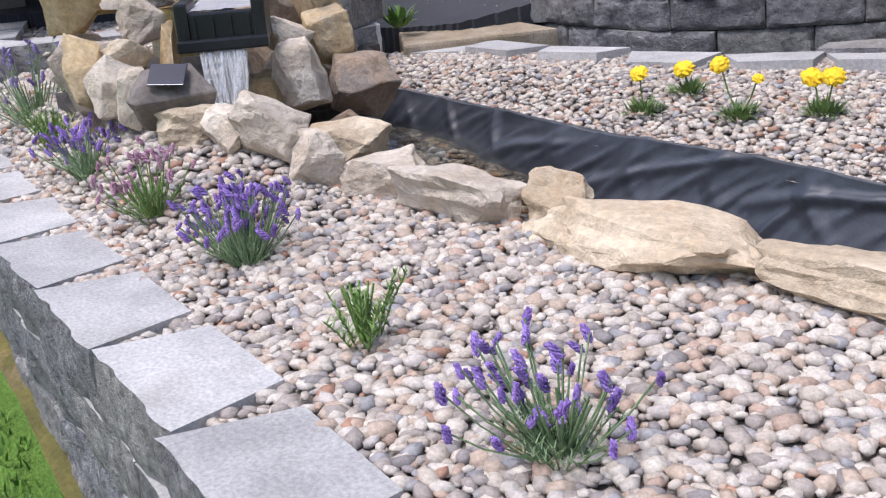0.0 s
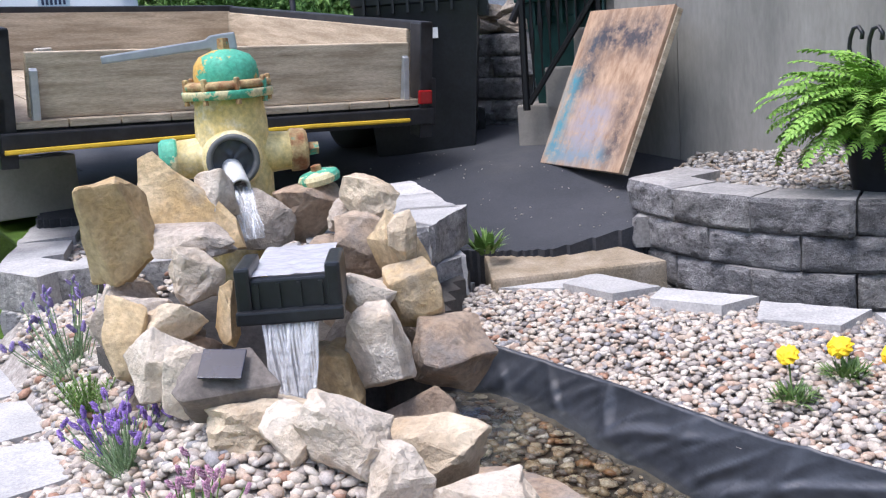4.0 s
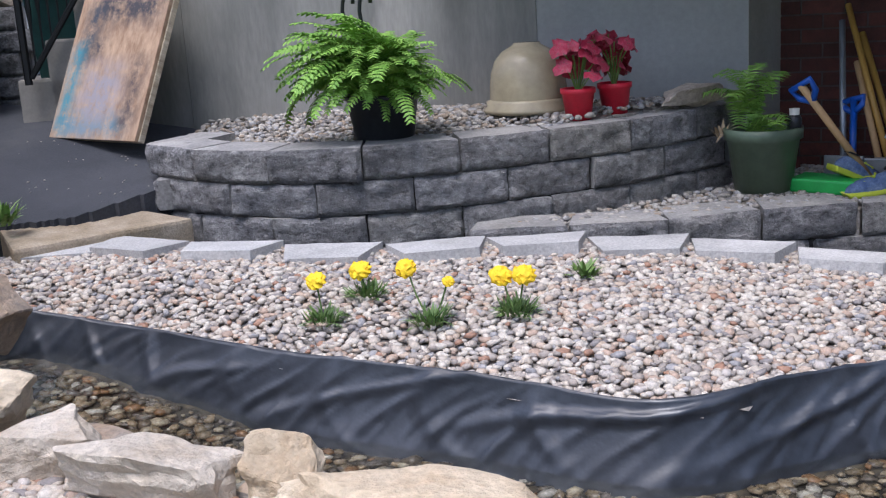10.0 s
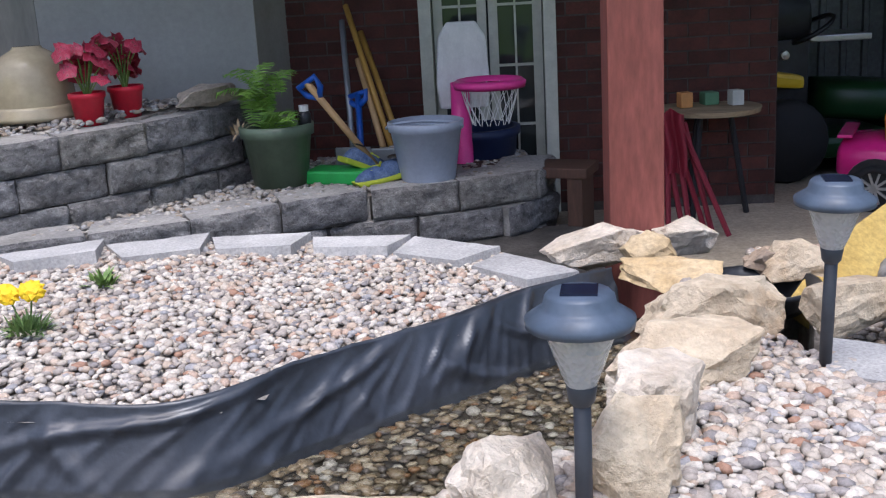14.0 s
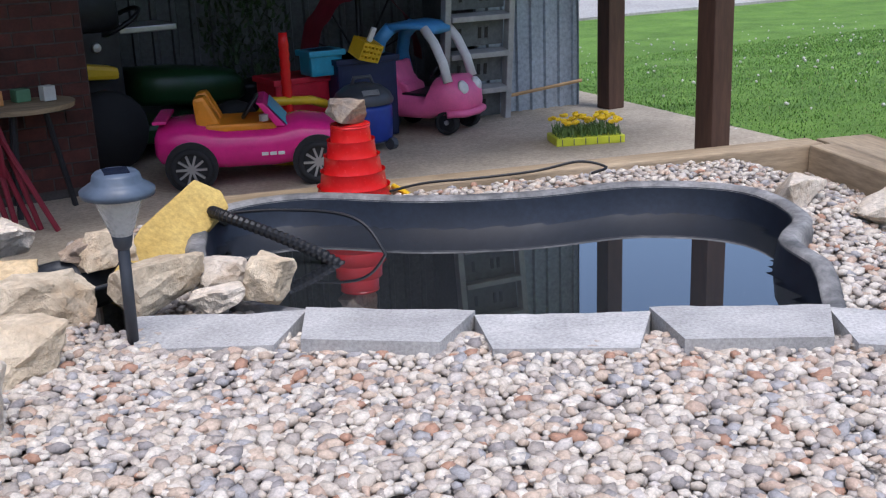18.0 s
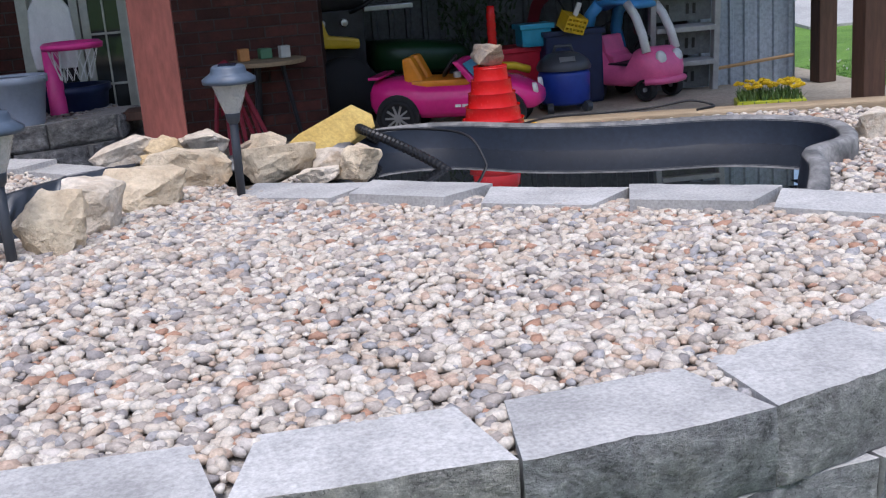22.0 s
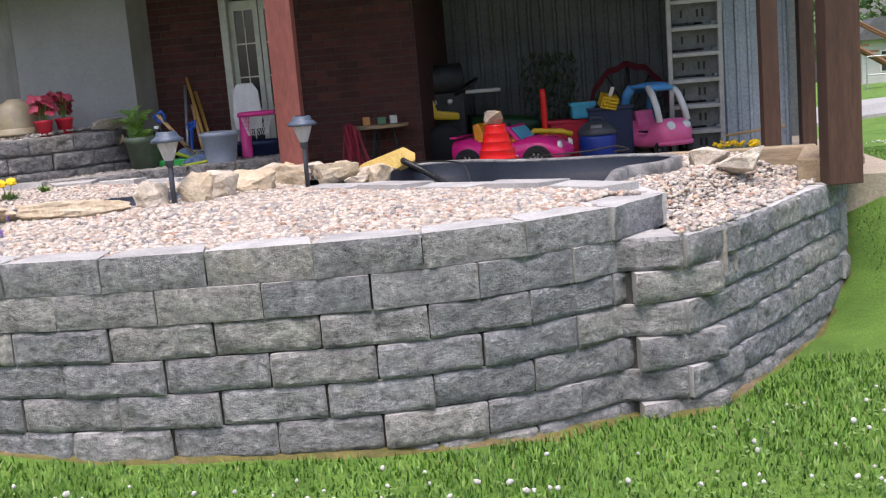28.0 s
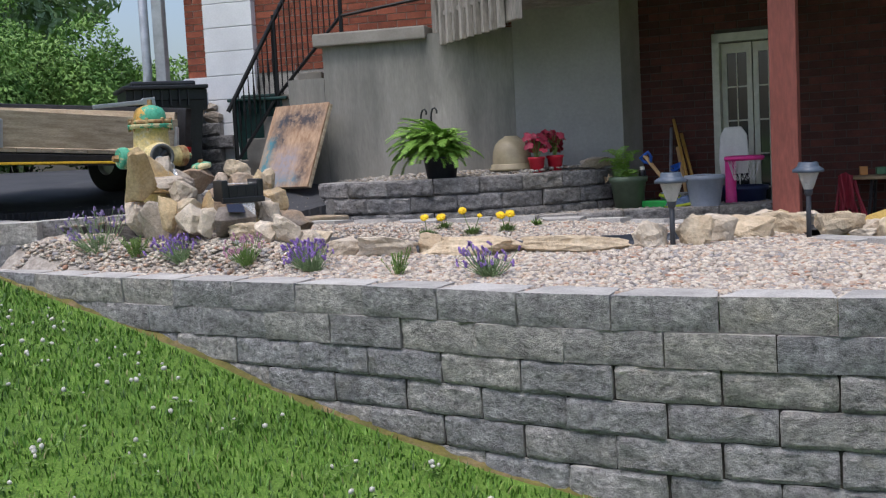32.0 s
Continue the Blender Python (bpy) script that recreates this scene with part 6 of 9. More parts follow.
sheet(bm, lambda u, v: m @ Vector((0.072 * v * math.cos(6.2832 * u), 0.072 * v * math.sin(6.2832 * u), 0.045 + 0.014 * noise.noise(Vector((v * 4 * math.cos(6.2832 * u), v * 4 * math.sin(6.2832 * u), 1))))), 24, 6)
part("liner_plug", bm, M["liner"], hyd, "black plastic sheet stuffed in the outlet", smooth=True)
M["pvc"] = plain("white_pvc", (0.78, 0.77, 0.72), 0.35, dirt=0.1)
bm = bmesh.new()
lathe([(0.031, -0.02), (0.031, 0.155), (0.025, 0.156), (0.025, -0.01)], 24, pose(0.10, -0.02, 0.435, 0, 112, 8), bm)
part("outlet_pipe", bm, M["pvc"], hyd, "short white pvc outlet pipe", smooth=True)
cap = thing("hydrant_cap", pose(-3.70, 1.275, 0.545, 10, -6, 30) @ Matrix.Scale(0.82, 4), "green flaking hydrant cap lying on the stones", "hydrant cap")
part("cap_body", lathe([(0.0, 0.0), (0.075, 0.0), (0.078, 0.02), (0.07, 0.034), (0.035, 0.044), (0.0, 0.046)], 28), M["hydgreen"], cap, smooth=False)
part("cap_nut", lathe([(0.022, 0.04), (0.020, 0.064), (0, 0.066)], 5), M["hydrust"], cap)
sr = thing("solar_rock_light", pose(-2.87, 0.64, 0.16, 0, 0, 56), "grey artificial rock with a small solar panel", "garden light")
body = new("rock_shell", rock_mesh("rock_shell", (0.23, 0.19, 0.18), surface("grey_resin_rock", (0.135, 0.115, 0.10), (0.25, 0.215, 0.185), 9, 80, 0.8, 0.5, 0.003), 411, 8, 0.04))
body.parent = sr
part("solar_panel", boxed(-0.046, 0.046, -0.038, 0.038, 0, 0.006, 0.002), M["cell"], sr, "dark blue solar panel").matrix_local = pose(0.0, -0.05, 0.160, 34, 4, 0)

# ---- trailer ----
M["steel"] = plain("black_painted_steel", (0.03, 0.03, 0.033), 0.5, 0.2, dirt=0.4)
M["trwood"] = surface("grey_tan_trailer_plank", (0.38, 0.30, 0.205), (0.62, 0.52, 0.38), 5, 70, 0.85, 0.4, 0.003, stretch=(0.6, 0.6, 6), stain=(0.15, 0.11, 0.07), stain_at=(0.55, 0.75))
M["strap"] = plain("yellow_strap", (0.72, 0.46, 0.03), 0.6)
M["tyre"] = plain("tyre_rubber", (0.018, 0.018, 0.019), 0.8)
M["redlens"] = plain("red_lens", (0.35, 0.01, 0.012), 0.25)
tr = thing("utility_trailer", pose(-4.95, 0.63, 0.70, -2.5, 4.8, 0), "low utility trailer with weathered plank sides", "trailer")
L, WD = 2.25, 1.76
part("bed_frame", softened(boxed(-L, 0.0, 0.0, WD, -0.05, 0.02), 0.006), M["steel"], tr)
for k in range(9):
    part("floor_plank", boxed(-L, 0.02, 0.03 + k * 0.194, 0.03 + k * 0.194 + 0.188, 0.022, 0.05, 0.003), M["trwood"], tr)
part("tail_lip", softened(boxed(0.0, 0.05, -0.03, WD + 0.03, -0.06, 0.012), 0.006), M["steel"], tr)
tail = part("tailboard", boxed(-0.06, -0.02, 0.09, WD - 0.06, 0.055, 0.295, 0.006), M["trwood"], tr, "wide weathered pine tailboard")
for y in (0.11, WD - 0.09):
    part("hinge_strap", softened(prism([(0, 0), (0.035, 0), (0.03, 0.18), (0.012, 0.19)], -0.014, 0.014, pose(-0.02, y, 0.05)), 0.003), M["galv"], tail)
part("front_board", boxed(-L, -L + 0.04, 0.05, WD - 0.02, 0.05, 0.36, 0.006), M["trwood"], tr)
for y, s in ((0.0, 1), (WD, -1)):
    side = part("side_board", boxed(-L, -0.08, min(y, y + s * 0.04), max(y, y + s * 0.04), 0.05, 0.35, 0.006), M["trwood"], tr)
    part("top_rail", softened(boxed(-L, 0.03, y - 0.03, y + 0.03, 0.345, 0.385), 0.006), M["steel"], tr)
    part("tail_post", softened(boxed(-0.06, 0.03, y - 0.032, y + 0.032, -0.12, 0.38), 0.006), M["steel"], tr)
    for k in range(3):
        part("side_post", boxed(-L + 0.1 + k * 0.75, -L + 0.15 + k * 0.75, y - s * 0.04, y, -0.03, 0.36, 0.003), M["steel"], tr)
    part("tail_light", softened(boxed(0.03, 0.05, y - 0.045 if s < 0 else y - 0.25, y + 0.02 if s < 0 else y - 0.05, -0.03 if s > 0 else 0.03, 0.09, 0.0), 0.006), M["redlens"], tr, "red tail light")
    part("light_bracket", boxed(-0.05, 0.03, y - 0.26 if s > 0 else y, y if s > 0 else y + 0.05, -0.07, 0.14, 0.004), M["steel"], tr)
    wy = y - s * 0.19
    wheel = part("wheel", lathe([(0.10, -0.09), (0.20, -0.10), (0.235, -0.08), (0.245, 0), (0.235, 0.08), (0.20, 0.10), (0.10, 0.09)], 32, pose(-1.0, wy, -0.08, 90, 0, 0)), M["tyre"], tr, smooth=True)
    part("rim", lathe([(0.0, -0.05), (0.09, -0.05), (0.11, -0.085), (0.11, 0.085), (0.09, 0.05), (0, 0.05)], 20, pose(-1.0, wy, -0.08, 90, 0, 0)), M["galv"], wheel)
    bm = bmesh.new()
    sheet(bm, lambda u, v: Vector((-1.0 + 0.33 * math.cos(math.pi * u), wy + (v - 0.5) * 0.24, -0.05 + 0.33 * math.sin(math.pi * u) ** 0.7)), 20, 2)
    part("fender", bm, M["steel"], tr, smooth=True)
part("top_rail", softened(boxed(-L - 0.02, -L + 0.04, 0, WD, 0.355, 0.39), 0.006), M["steel"], tr)
part("strap", tube([(0.056, -0.02, -0.055), (0.06, 0.6, -0.042), (0.06, 1.2, -0.032), (0.055, WD - 0.1, -0.035)], 0.009, 6), M["strap"], tr, "yellow tie strap")
part("tongue", boxed(-L - 1.2, -L, WD / 2 - 0.05, WD / 2 + 0.05, -0.06, 0.02, 0.006), M["steel"], tr)
part("jack_foot", tube([(-L - 1.1, WD / 2, -0.45), (-L - 1.1, WD / 2, 0)], 0.03, 8), M["steel"], tr)
tag_mesh(part("concrete_block", softened(boxed(-0.1, 0.1, -0.26, 0.14, 0, 0.25), 0.01), M["concrete"]), pose(-5.75, 0.88, 0.30, 0, 0, 4), "grey concrete block under the trailer corner", "block")
pot = tag_mesh(part("paint_can", lathe([(0, 0), (0.035, 0), (0.035, 0.07), (0.03, 0.075), (0, 0.075)], 16), plain("cream_tin", (0.5, 0.46, 0.38), 0.5)), pose(-5.15, 0.84, 0.93), "small cream tin on the trailer rail", "tin")

# ---- white car ----
M["carpaint"] = plain("white_car_paint", (0.78, 0.78, 0.76), 0.18, 0.0, 0.6, 0.04)
M["carglass"] = plain("tinted_car_glass", (0.012, 0.014, 0.016), 0.06, 0.0, 0.7, 0.2)
M["bar"] = plain("dark_print", (0.04, 0.05, 0.09), 0.6)
M["platewhite"] = plain("pale_plate", (0.62, 0.70, 0.74), 0.5)
car = thing("white_suv", pose(-12.7, 2.62, 0.62, 0, 0, 90), "white compact suv parked on the drive", "car")
prof = [(-0.90, 0.32), (-0.93, 0.75), (-0.92, 1.02), (-0.84, 1.16), (-0.66, 1.56), (-0.52, 1.66), (0.52, 1.66), (0.66, 1.56), (0.84, 1.16), (0.92, 1.02), (0.93, 0.75), (0.90, 0.32)]
bm = bmesh.new()
rings = []
for y, sx, top in ((0.0, 0.94, 0.0), (0.10, 0.99, 0.0), (0.5, 1.0, 1.0), (2.4, 1.0, 1.0), (3.1, 0.99, 0.55), (4.3, 0.94, 0.0)):
    row = []
    for x, z in prof:
        zz = z if z < 1.1 else 1.12 + (z - 1.12) * max(0.04, top)
        row.append(bm.verts.new((x * sx, y - (0.0 if z > 1.1 else 0.06 * (y == 0)), zz)))
    rings.append(row)
for a, b2 in zip(rings, rings[1:]):
    for i in range(12):
        bm.faces.new((a[i], a[(i + 1) % 12], b2[(i + 1) % 12], b2[i]))
bm.faces.new(rings[0][::-1])
bm.faces.new(rings[-1])
bmesh.ops.recalc_face_normals(bm, faces=bm.faces)
part("body", softened(bm, 0.04, 3), M["carpaint"], car, smooth=True)
bm = bmesh.new()
lo = [bm.verts.new((x, y - 0.03, z + 0.02)) for x, y, z in ((-0.72, 0.10, 1.20), (0.72, 0.10, 1.20), (0.58, 0.46, 1.60), (-0.58, 0.46, 1.60))]
hi = [bm.verts.new((v.co.x, v.co.y + 0.06, v.co.z - 0.05)) for v in lo]
bm.faces.new(lo)
bm.faces.new(hi[::-1])
for k in range(4):
    bm.faces.new((lo[(k + 1) % 4], lo[k], hi[k], hi[(k + 1) % 4]))
part("rear_window", softened(bm, 0.008), M["carglass"], car, "dark tinted rear window")
for sx in (-1, 1):
    lamp = part("tail_light", softened(prism([(sx * 0.60, 1.13), (sx * 0.90, 1.15), (sx * 0.90, 0.92), (sx * 0.72, 0.94)], -0.09, 0.25), 0.012), M["redlens"], car, "red and clear tail light")
    part("clear_lens", boxed(min(sx * 0.70, sx * 0.84), max(sx * 0.70, sx * 0.84), -0.10, -0.085, 1.02, 1.07, 0.003), M["pvc"], lamp)
    for y in (0.85, 3.5):
        wheel = part("wheel", lathe([(0.2, -0.11), (0.32, -0.11), (0.345, -0.08), (0.345, 0.08), (0.32, 0.11), (0.2, 0.11)], 28, pose(sx * 0.82, y, 0.345, 0, 90, 0)), M["tyre"], car, smooth=True)
        part("rim", lathe([(0, -0.06), (0.2, -0.1), (0.21, 0.1), (0, 0.06)], 20, pose(sx * 0.82, y, 0.345, 0, 90, 0)), M["galv"], wheel)
plate_ob = part("number_plate", boxed(-0.16, 0.16, -0.075, -0.06, 0.86, 0.97, 0.004), M["platewhite"], car, "pale blue number plate")
for k in range(6):
    part("plate_bar", boxed(-0.125 + k * 0.043, -0.10 + k * 0.043, -0.079, -0.0745, 0.88, 0.94), M["bar"], plate_ob)
part("badge", lathe([(0, 0), (0.07, 0), (0.06, 0.012), (0, 0.014)], 20, pose(0, -0.062, 1.04, 90, 0, 0) @ Matrix.Diagonal((1, 0.5, 1, 1))), M["steel"], car)
part("bumper", softened(boxed(-0.88, 0.88, -0.10, 0.1, 0.35, 0.72), 0.05, 3), M["steel"], car, "black plastic bumper")


# ---- bins ----
def wheelie_bin(m, w, d, h, body, label, letters=False):
    ob = thing("wheelie_bin", m, label, "bin", "wheelie bins")
    bm = bmesh.new()
    rows = [[bm.verts.new((x * w / 2 * s, y * d / 2 * s, z)) for x, y in ((-1, -1), (1, -1), (1, 1), (-1, 1))] for s, z in ((0.78, 0.03), (0.97, h * 0.82), (1.0, h * 0.83), (1.0, h * 0.92))]
    for a, b2 in zip(rows, rows[1:]):
        for i in range(4):
            bm.faces.new((a[i], a[(i + 1) % 4], b2[(i + 1) % 4], b2[i]))
    bm.faces.new(rows[0][::-1])
    bm.faces.new(rows[-1])
    part("body", softened(bm, 0.02), body, ob, smooth=False)
    bm = boxed(-w / 2 - 0.03, w / 2 + 0.03, -d / 2 - 0.05, d / 2 + 0.03, h * 0.92, h * 0.955, 0.01)
    box(bm, -w / 2 + 0.05, w / 2 - 0.05, -d / 2 + 0.06, d / 2 - 0.05, h * 0.95, h, 0.02)
    part("lid", bm, body, ob)
    for k in range(7):
        part("rib", boxed(w / 2 - 0.012, w / 2 + 0.035, -d / 2 + 0.06 + k * 0.07, -d / 2 + 0.072 + k * 0.07, h * 0.74, h * 0.92), body, ob)
        part("front_rib", boxed(-w / 2 + 0.06 + k * 0.07, -w / 2 + 0.072 + k * 0.07, -d / 2 - 0.03, -d / 2 + 0.01, h * 0.78, h * 0.92), body, ob)
    for sx in (-1, 1):
        part("wheel", lathe([(0, -0.03), (0.10, -0.03), (0.11, 0), (0.10, 0.03), (0, 0.03)], 16, pose(sx * (w / 2 - 0.05), d / 2 - 0.02, 0.10, 0, 90, 0)), M["tyre"], ob)
    if letters:
        for k, x in enumerate((-0.10, -0.02, 0.07)):
            part("printed_bar", boxed(x - 0.03, x + 0.03, -0.002, 0.006, 0, 0.05), M["pvc"], ob, "white printed bar").matrix_local = pose(0, -d * 0.49 + 0.008, h * 0.64, -6, 0, 0)
    return ob


M["greenbin"] = plain("dark_green_bin_plastic", (0.010, 0.045, 0.040), 0.45, dirt=0.3)
wheelie_bin(pose(-5.58, 2.78, 0.34, 0, 0, 55), 0.62, 0.56, 0.92, M["plastic"], "black wheeled refuse bin with faded white lettering", True)
wheelie_bin(pose(-4.86, 3.25, 0.38, 0, 0, 25), 0.44, 0.36, 0.74, M["greenbin"], "dark green wheeled bin behind the iron railing")

# ---- painted board ----
M["board"], nt, b = nodes_of("paint_stained_plywood", 0.8)
tc = nt.nodes.new("ShaderNodeTexCoord")
at = tc.outputs["Object"]
mp = nt.nodes.new("ShaderNodeMapping")
mp.inputs["Scale"].default_value = (2.5, 1, 1)
nt.links.new(at, mp.inputs[0])
col = ramp(nt, noise_of(nt, mp.outputs[0], 9, 6, 0.7), [(0.35, (0.27, 0.165, 0.10)), (0.65, (0.52, 0.36, 0.235))])
sep = nt.nodes.new("ShaderNodeSeparateXYZ")
nt.links.new(at, sep.inputs[0])
warp = noise_of(nt, at, 7, 4, 0.6)


def band(sock, lo, hi, soft, amount):
    """One where sock plus the warp lies between lo and hi."""
    add = nt.nodes.new("ShaderNodeMath")
    add.operation, add.inputs[1].default_value = "MULTIPLY_ADD", amount
    nt.links.new(warp, add.inputs[0])
    nt.links.new(sock, add.inputs[2])
    return ramp(nt, add.outputs[0], [(lo - soft, (0, 0, 0)), (lo + soft, (1, 1, 1)), (hi - soft, (1, 1, 1)), (hi + soft, (0, 0, 0))])


def both(a, b2):
    return mixed(nt, "MULTIPLY", 1.0, a, b2)


streak = ramp(nt, noise_of(nt, at, 15, 6, 0.75), [(0.36, (0.1,) * 3), (0.56, (0.95,) * 3)])
sx, sz = sep.outputs["X"], sep.outputs["Z"]
for z0, z1, x0, x1, soft, tone in (
        (0.50, 0.66, 0.10, 0.55, 0.05, (0.040, 0.042, 0.055)), (0.30, 0.60, 0.06, 0.16, 0.04, (0.045, 0.06, 0.08)), (0.36, 0.45, 0.14, 0.24, 0.04, (0.05, 0.05, 0.06)),
        (0.02, 0.42, 0.02, 0.11, 0.035, (0.06, 0.24, 0.30)), (0.02, 0.11, 0.03, 0.50, 0.035, (0.09, 0.22, 0.29)), (0.06, 0.32, 0.14, 0.40, 0.07, (0.30, 0.28, 0.31)),
        (0.03, 0.36, 0.44, 0.54, 0.04, (0.10, 0.075, 0.07))):
    col = mixed(nt, "MIX", both(both(band(sz, z0 + 0.05, z1 + 0.05, soft, 0.10), band(sx, x0 + 0.04, x1 + 0.04, soft, 0.08)), streak), col, tone)
nt.links.new(col, b.inputs["Base Color"])
pa = thing("painted_board", Matrix(), "paint smeared plywood board leaning on the concrete wall", "board")
pa.matrix_world = pose(-4.613, 2.764, 0.362, -25.4, 0, -4.6)
BW, BH = 0.58, 0.706
part("face_sheet", softened(boxed(0, BW, 0, 0.018, 0, BH), 0.003), M["board"], pa)
part("back_sheet", softened(boxed(0.008, BW + 0.004, 0.019, 0.046, 0.004, BH - 0.004), 0.003), M["trwood"], pa)

# chips and grit lying on the asphalt
rng = random.Random(21)
chips = []
for k in range(210):
    x, y = rng.uniform(-5.6, -3.65), rng.uniform(1.6, 3.1)
    if inside([(-5.4, 1.5), (-4.5, 2.1), (-3.75, 2.2), (-3.65, 2.9), (-4.4, 2.75), (-5.6, 2.9)], x, y):
        chips.append((x, y, drive_z(x, y) + 0.004))
stones("driveway_chips", chips, 0.0085, M["bed"], "scattered pale chips and grit on the asphalt", seed=14, sizes=(0.3, 1.6))

# ---- planter ----
def frond_mesh(name, length, seed, width=0.058):
    """An arching fern frond: a midrib with leaflets on both sides."""
    rng = random.Random(seed)
    bm = bmesh.new()
    p, ang = Vector((0, 0, 0)), 0.35 + rng.uniform(-0.15, 0.2)
    n = 26
    pts = []
    for i in range(n):
        pts.append(p.copy())
        p = p + Vector((math.sin(ang), 0, math.cos(ang))) * length / n
        ang += (2.0 + rng.uniform(-0.3, 0.3)) / n
    tube(pts[::4] + [pts[-1]], 0.0016, 4, bm)
    for i in range(3, n):
        t = i / n
        w = width * (math.sin(math.pi * min(1, 0.12 + t * 0.82)) ** 0.6) * 0.62
        d = (pts[i] - pts[i - 1]).normalized()
        for s in (-1, 1):
            o = pts[i]
            tipv = o + Vector((0, s * w, 0)) + d * w * 0.35 + Vector((0, 0, -w * rng.uniform(0.05, 0.5)))
            h = d * length / n * 0.42
            mid = o + (tipv - o) * 0.5 + Vector((0, 0, w * 0.12))
            bm.faces.new([bm.verts.new(q) for q in (o - h * 0.7, mid - h, tipv, mid + h, o + h * 0.7)])
    me = bpy.data.meshes.new(name)
    bm.to_mesh(me)
    bm.free()
    me.materials.append(M["fern"])
    return me


fern = thing("fern_plant", pose(-2.91, 2.85, 0.345), "lush green fern in a black hanging pot", "plant")
pot_prof = [(0.0, 0.0), (0.085, 0.0), (0.10, 0.02), (0.125, 0.17), (0.135, 0.175), (0.135, 0.19), (0.12, 0.19), (0.11, 0.16), (0.0, 0.155)]
part("pot", lathe(pot_prof, 28), M["plastic"], fern, "black plastic pot", smooth=True)
fronds = [frond_mesh("frond", 0.37, 60 + i) for i in range(5)]
rng = random.Random(9)
for k in range(300):
    a = rng.uniform(0, 360)
    s = rng.uniform(0.65, 1.12) * (1 + 0.22 * math.cos(radians(a - 222)))
    piece("frond", fronds[k % 5], fern, pose(rng.gauss(0, 0.035), rng.gauss(0, 0.035), 0.165, 0, 0, a) @ pose(0, 0, 0, rng.uniform(-14, 14), rng.uniform(-42, 20), 0) @ Matrix.Scale(s, 4))
for x, y in ((-0.19, 0.06), (-0.04, -0.04)):
    part("hanger_hook", tube([(x * 0.5, y * 0.5, 0.18), (x, y, 0.47), (x + 0.004, y, 0.50), (x + 0.016, y, 0.53), (x + 0.036, y, 0.535), (x + 0.05, y, 0.515), (x + 0.048, y, 0.495)], 0.007, 6), M["plastic"], fern, "black plastic hanging hook", smooth=True)

M["stoneware"] = plain("tan_glazed_stoneware", (0.42, 0.36, 0.24), 0.22, dirt=0.2, scale=6)
M["redpot"] = plain("red_plastic_pot", (0.62, 0.02, 0.045), 0.4)
M["greenpot"] = plain("dark_olive_plastic", (0.12, 0.165, 0.11), 0.45, dirt=0.25, scale=7)
bell = thing("bell_pot", pose(-2.645, 3.42, 0.405) @ Matrix.Diagonal((1.0, 1.0, 0.85, 1.0)), "tan glazed bell shaped crock upside down on gravel", "pot")
part("base_ring", lathe([(0.160, 0.0), (0.170, 0.004), (0.172, 0.02), (0.158, 0.032), (0.160, 0.05), (0.147, 0.06)], 36), M["stoneware"], bell, smooth=True)
part("dome", lathe([(0.146, 0.058), (0.145, 0.11), (0.138, 0.17), (0.122, 0.225), (0.096, 0.262), (0.064, 0.284), (0.052, 0.292), (0.05, 0.30), (0.0, 0.30)], 36), M["stoneware"], bell, smooth=True)
M["caladium"], nt, b = nodes_of("caladium_leaf", 0.5)
tc = nt.nodes.new("ShaderNodeTexCoord")
col = ramp(nt, noise_of(nt, tc.outputs["Object"], 55, 4, 0.6), [(0.42, (0.40, 0.025, 0.06)), (0.54, (0.50, 0.07, 0.12)), (0.63, (0.13, 0.06, 0.04)), (0.74, (0.60, 0.28, 0.30))])
nt.links.new(col, b.inputs["Base Color"])


def heart_leaf(seed, size):
    rng = random.Random(seed)
    bm = bmesh.new()
    out = []
    for i in range(15):
        a = 6.2832 * i / 15
        r = size * (0.62 + 0.38 * math.cos(a) + 0.10 * math.cos(3 * a)) + size * 0.06 * rng.random()
        out.append(bm.verts.new((r * math.cos(a) * 1.1, r * math.sin(a) * 1.25 + size * 0.3 * math.sin(a), -0.35 * size * math.cos(a) - 0.25 * size * abs(math.sin(a)) + 0.012 * math.sin(5 * a))))
    c = bm.verts.new((0, 0, 0.01))
    for i in range(15):
        bm.faces.new((c, out[i], out[(i + 1) % 15]))
    me = bpy.data.meshes.new("leaf")
    bm.to_mesh(me)
    bm.free()
    me.materials.append(M["caladium"])
    me.shade_smooth()
    return me


hearts = [heart_leaf(i, 0.048) for i in range(4)]
for i, (x, y, z) in enumerate(((-2.405, 3.35, 0.375), (-2.325, 3.49, 0.38))):
    ob = thing("caladium_plant", pose(x, y, z) @ Matrix.Scale(0.8, 4), "pink caladium in a red plastic pot", "plant", "caladiums")
    part("pot", lathe([(0, 0), (0.055, 0), (0.072, 0.125), (0.080, 0.13), (0.080, 0.152), (0.070, 0.152), (0.066, 0.12), (0, 0.115)], 24), M["redpot"], ob, "red plastic pot", smooth=True)
    rng = random.Random(i + 3)
    for k in range(15):
        a, r, h = rng.uniform(0, 6.28), rng.uniform(0.02, 0.11), rng.uniform(0.20, 0.38)
        part("stalk", tube([(0, 0, 0.12), (r * 0.5 * math.cos(a), r * 0.5 * math.sin(a), h * 0.8), (r * math.cos(a), r * math.sin(a), h)], 0.003, 4), M["sprig"], ob)
        piece("leaf", hearts[k % 4], ob, pose(r * math.cos(a), r * math.sin(a), h, 0, 0, math.degrees(a)) @ pose(0, 0, 0, 0, rng.uniform(5, 50), 0) @ Matrix.Scale(rng.uniform(0.75, 1.3), 4))
rock(-2.09, 3.68, 0.385, (0.25, 0.14, 0.09), 24, "grey", "boulder behind the red pots", name="rock")
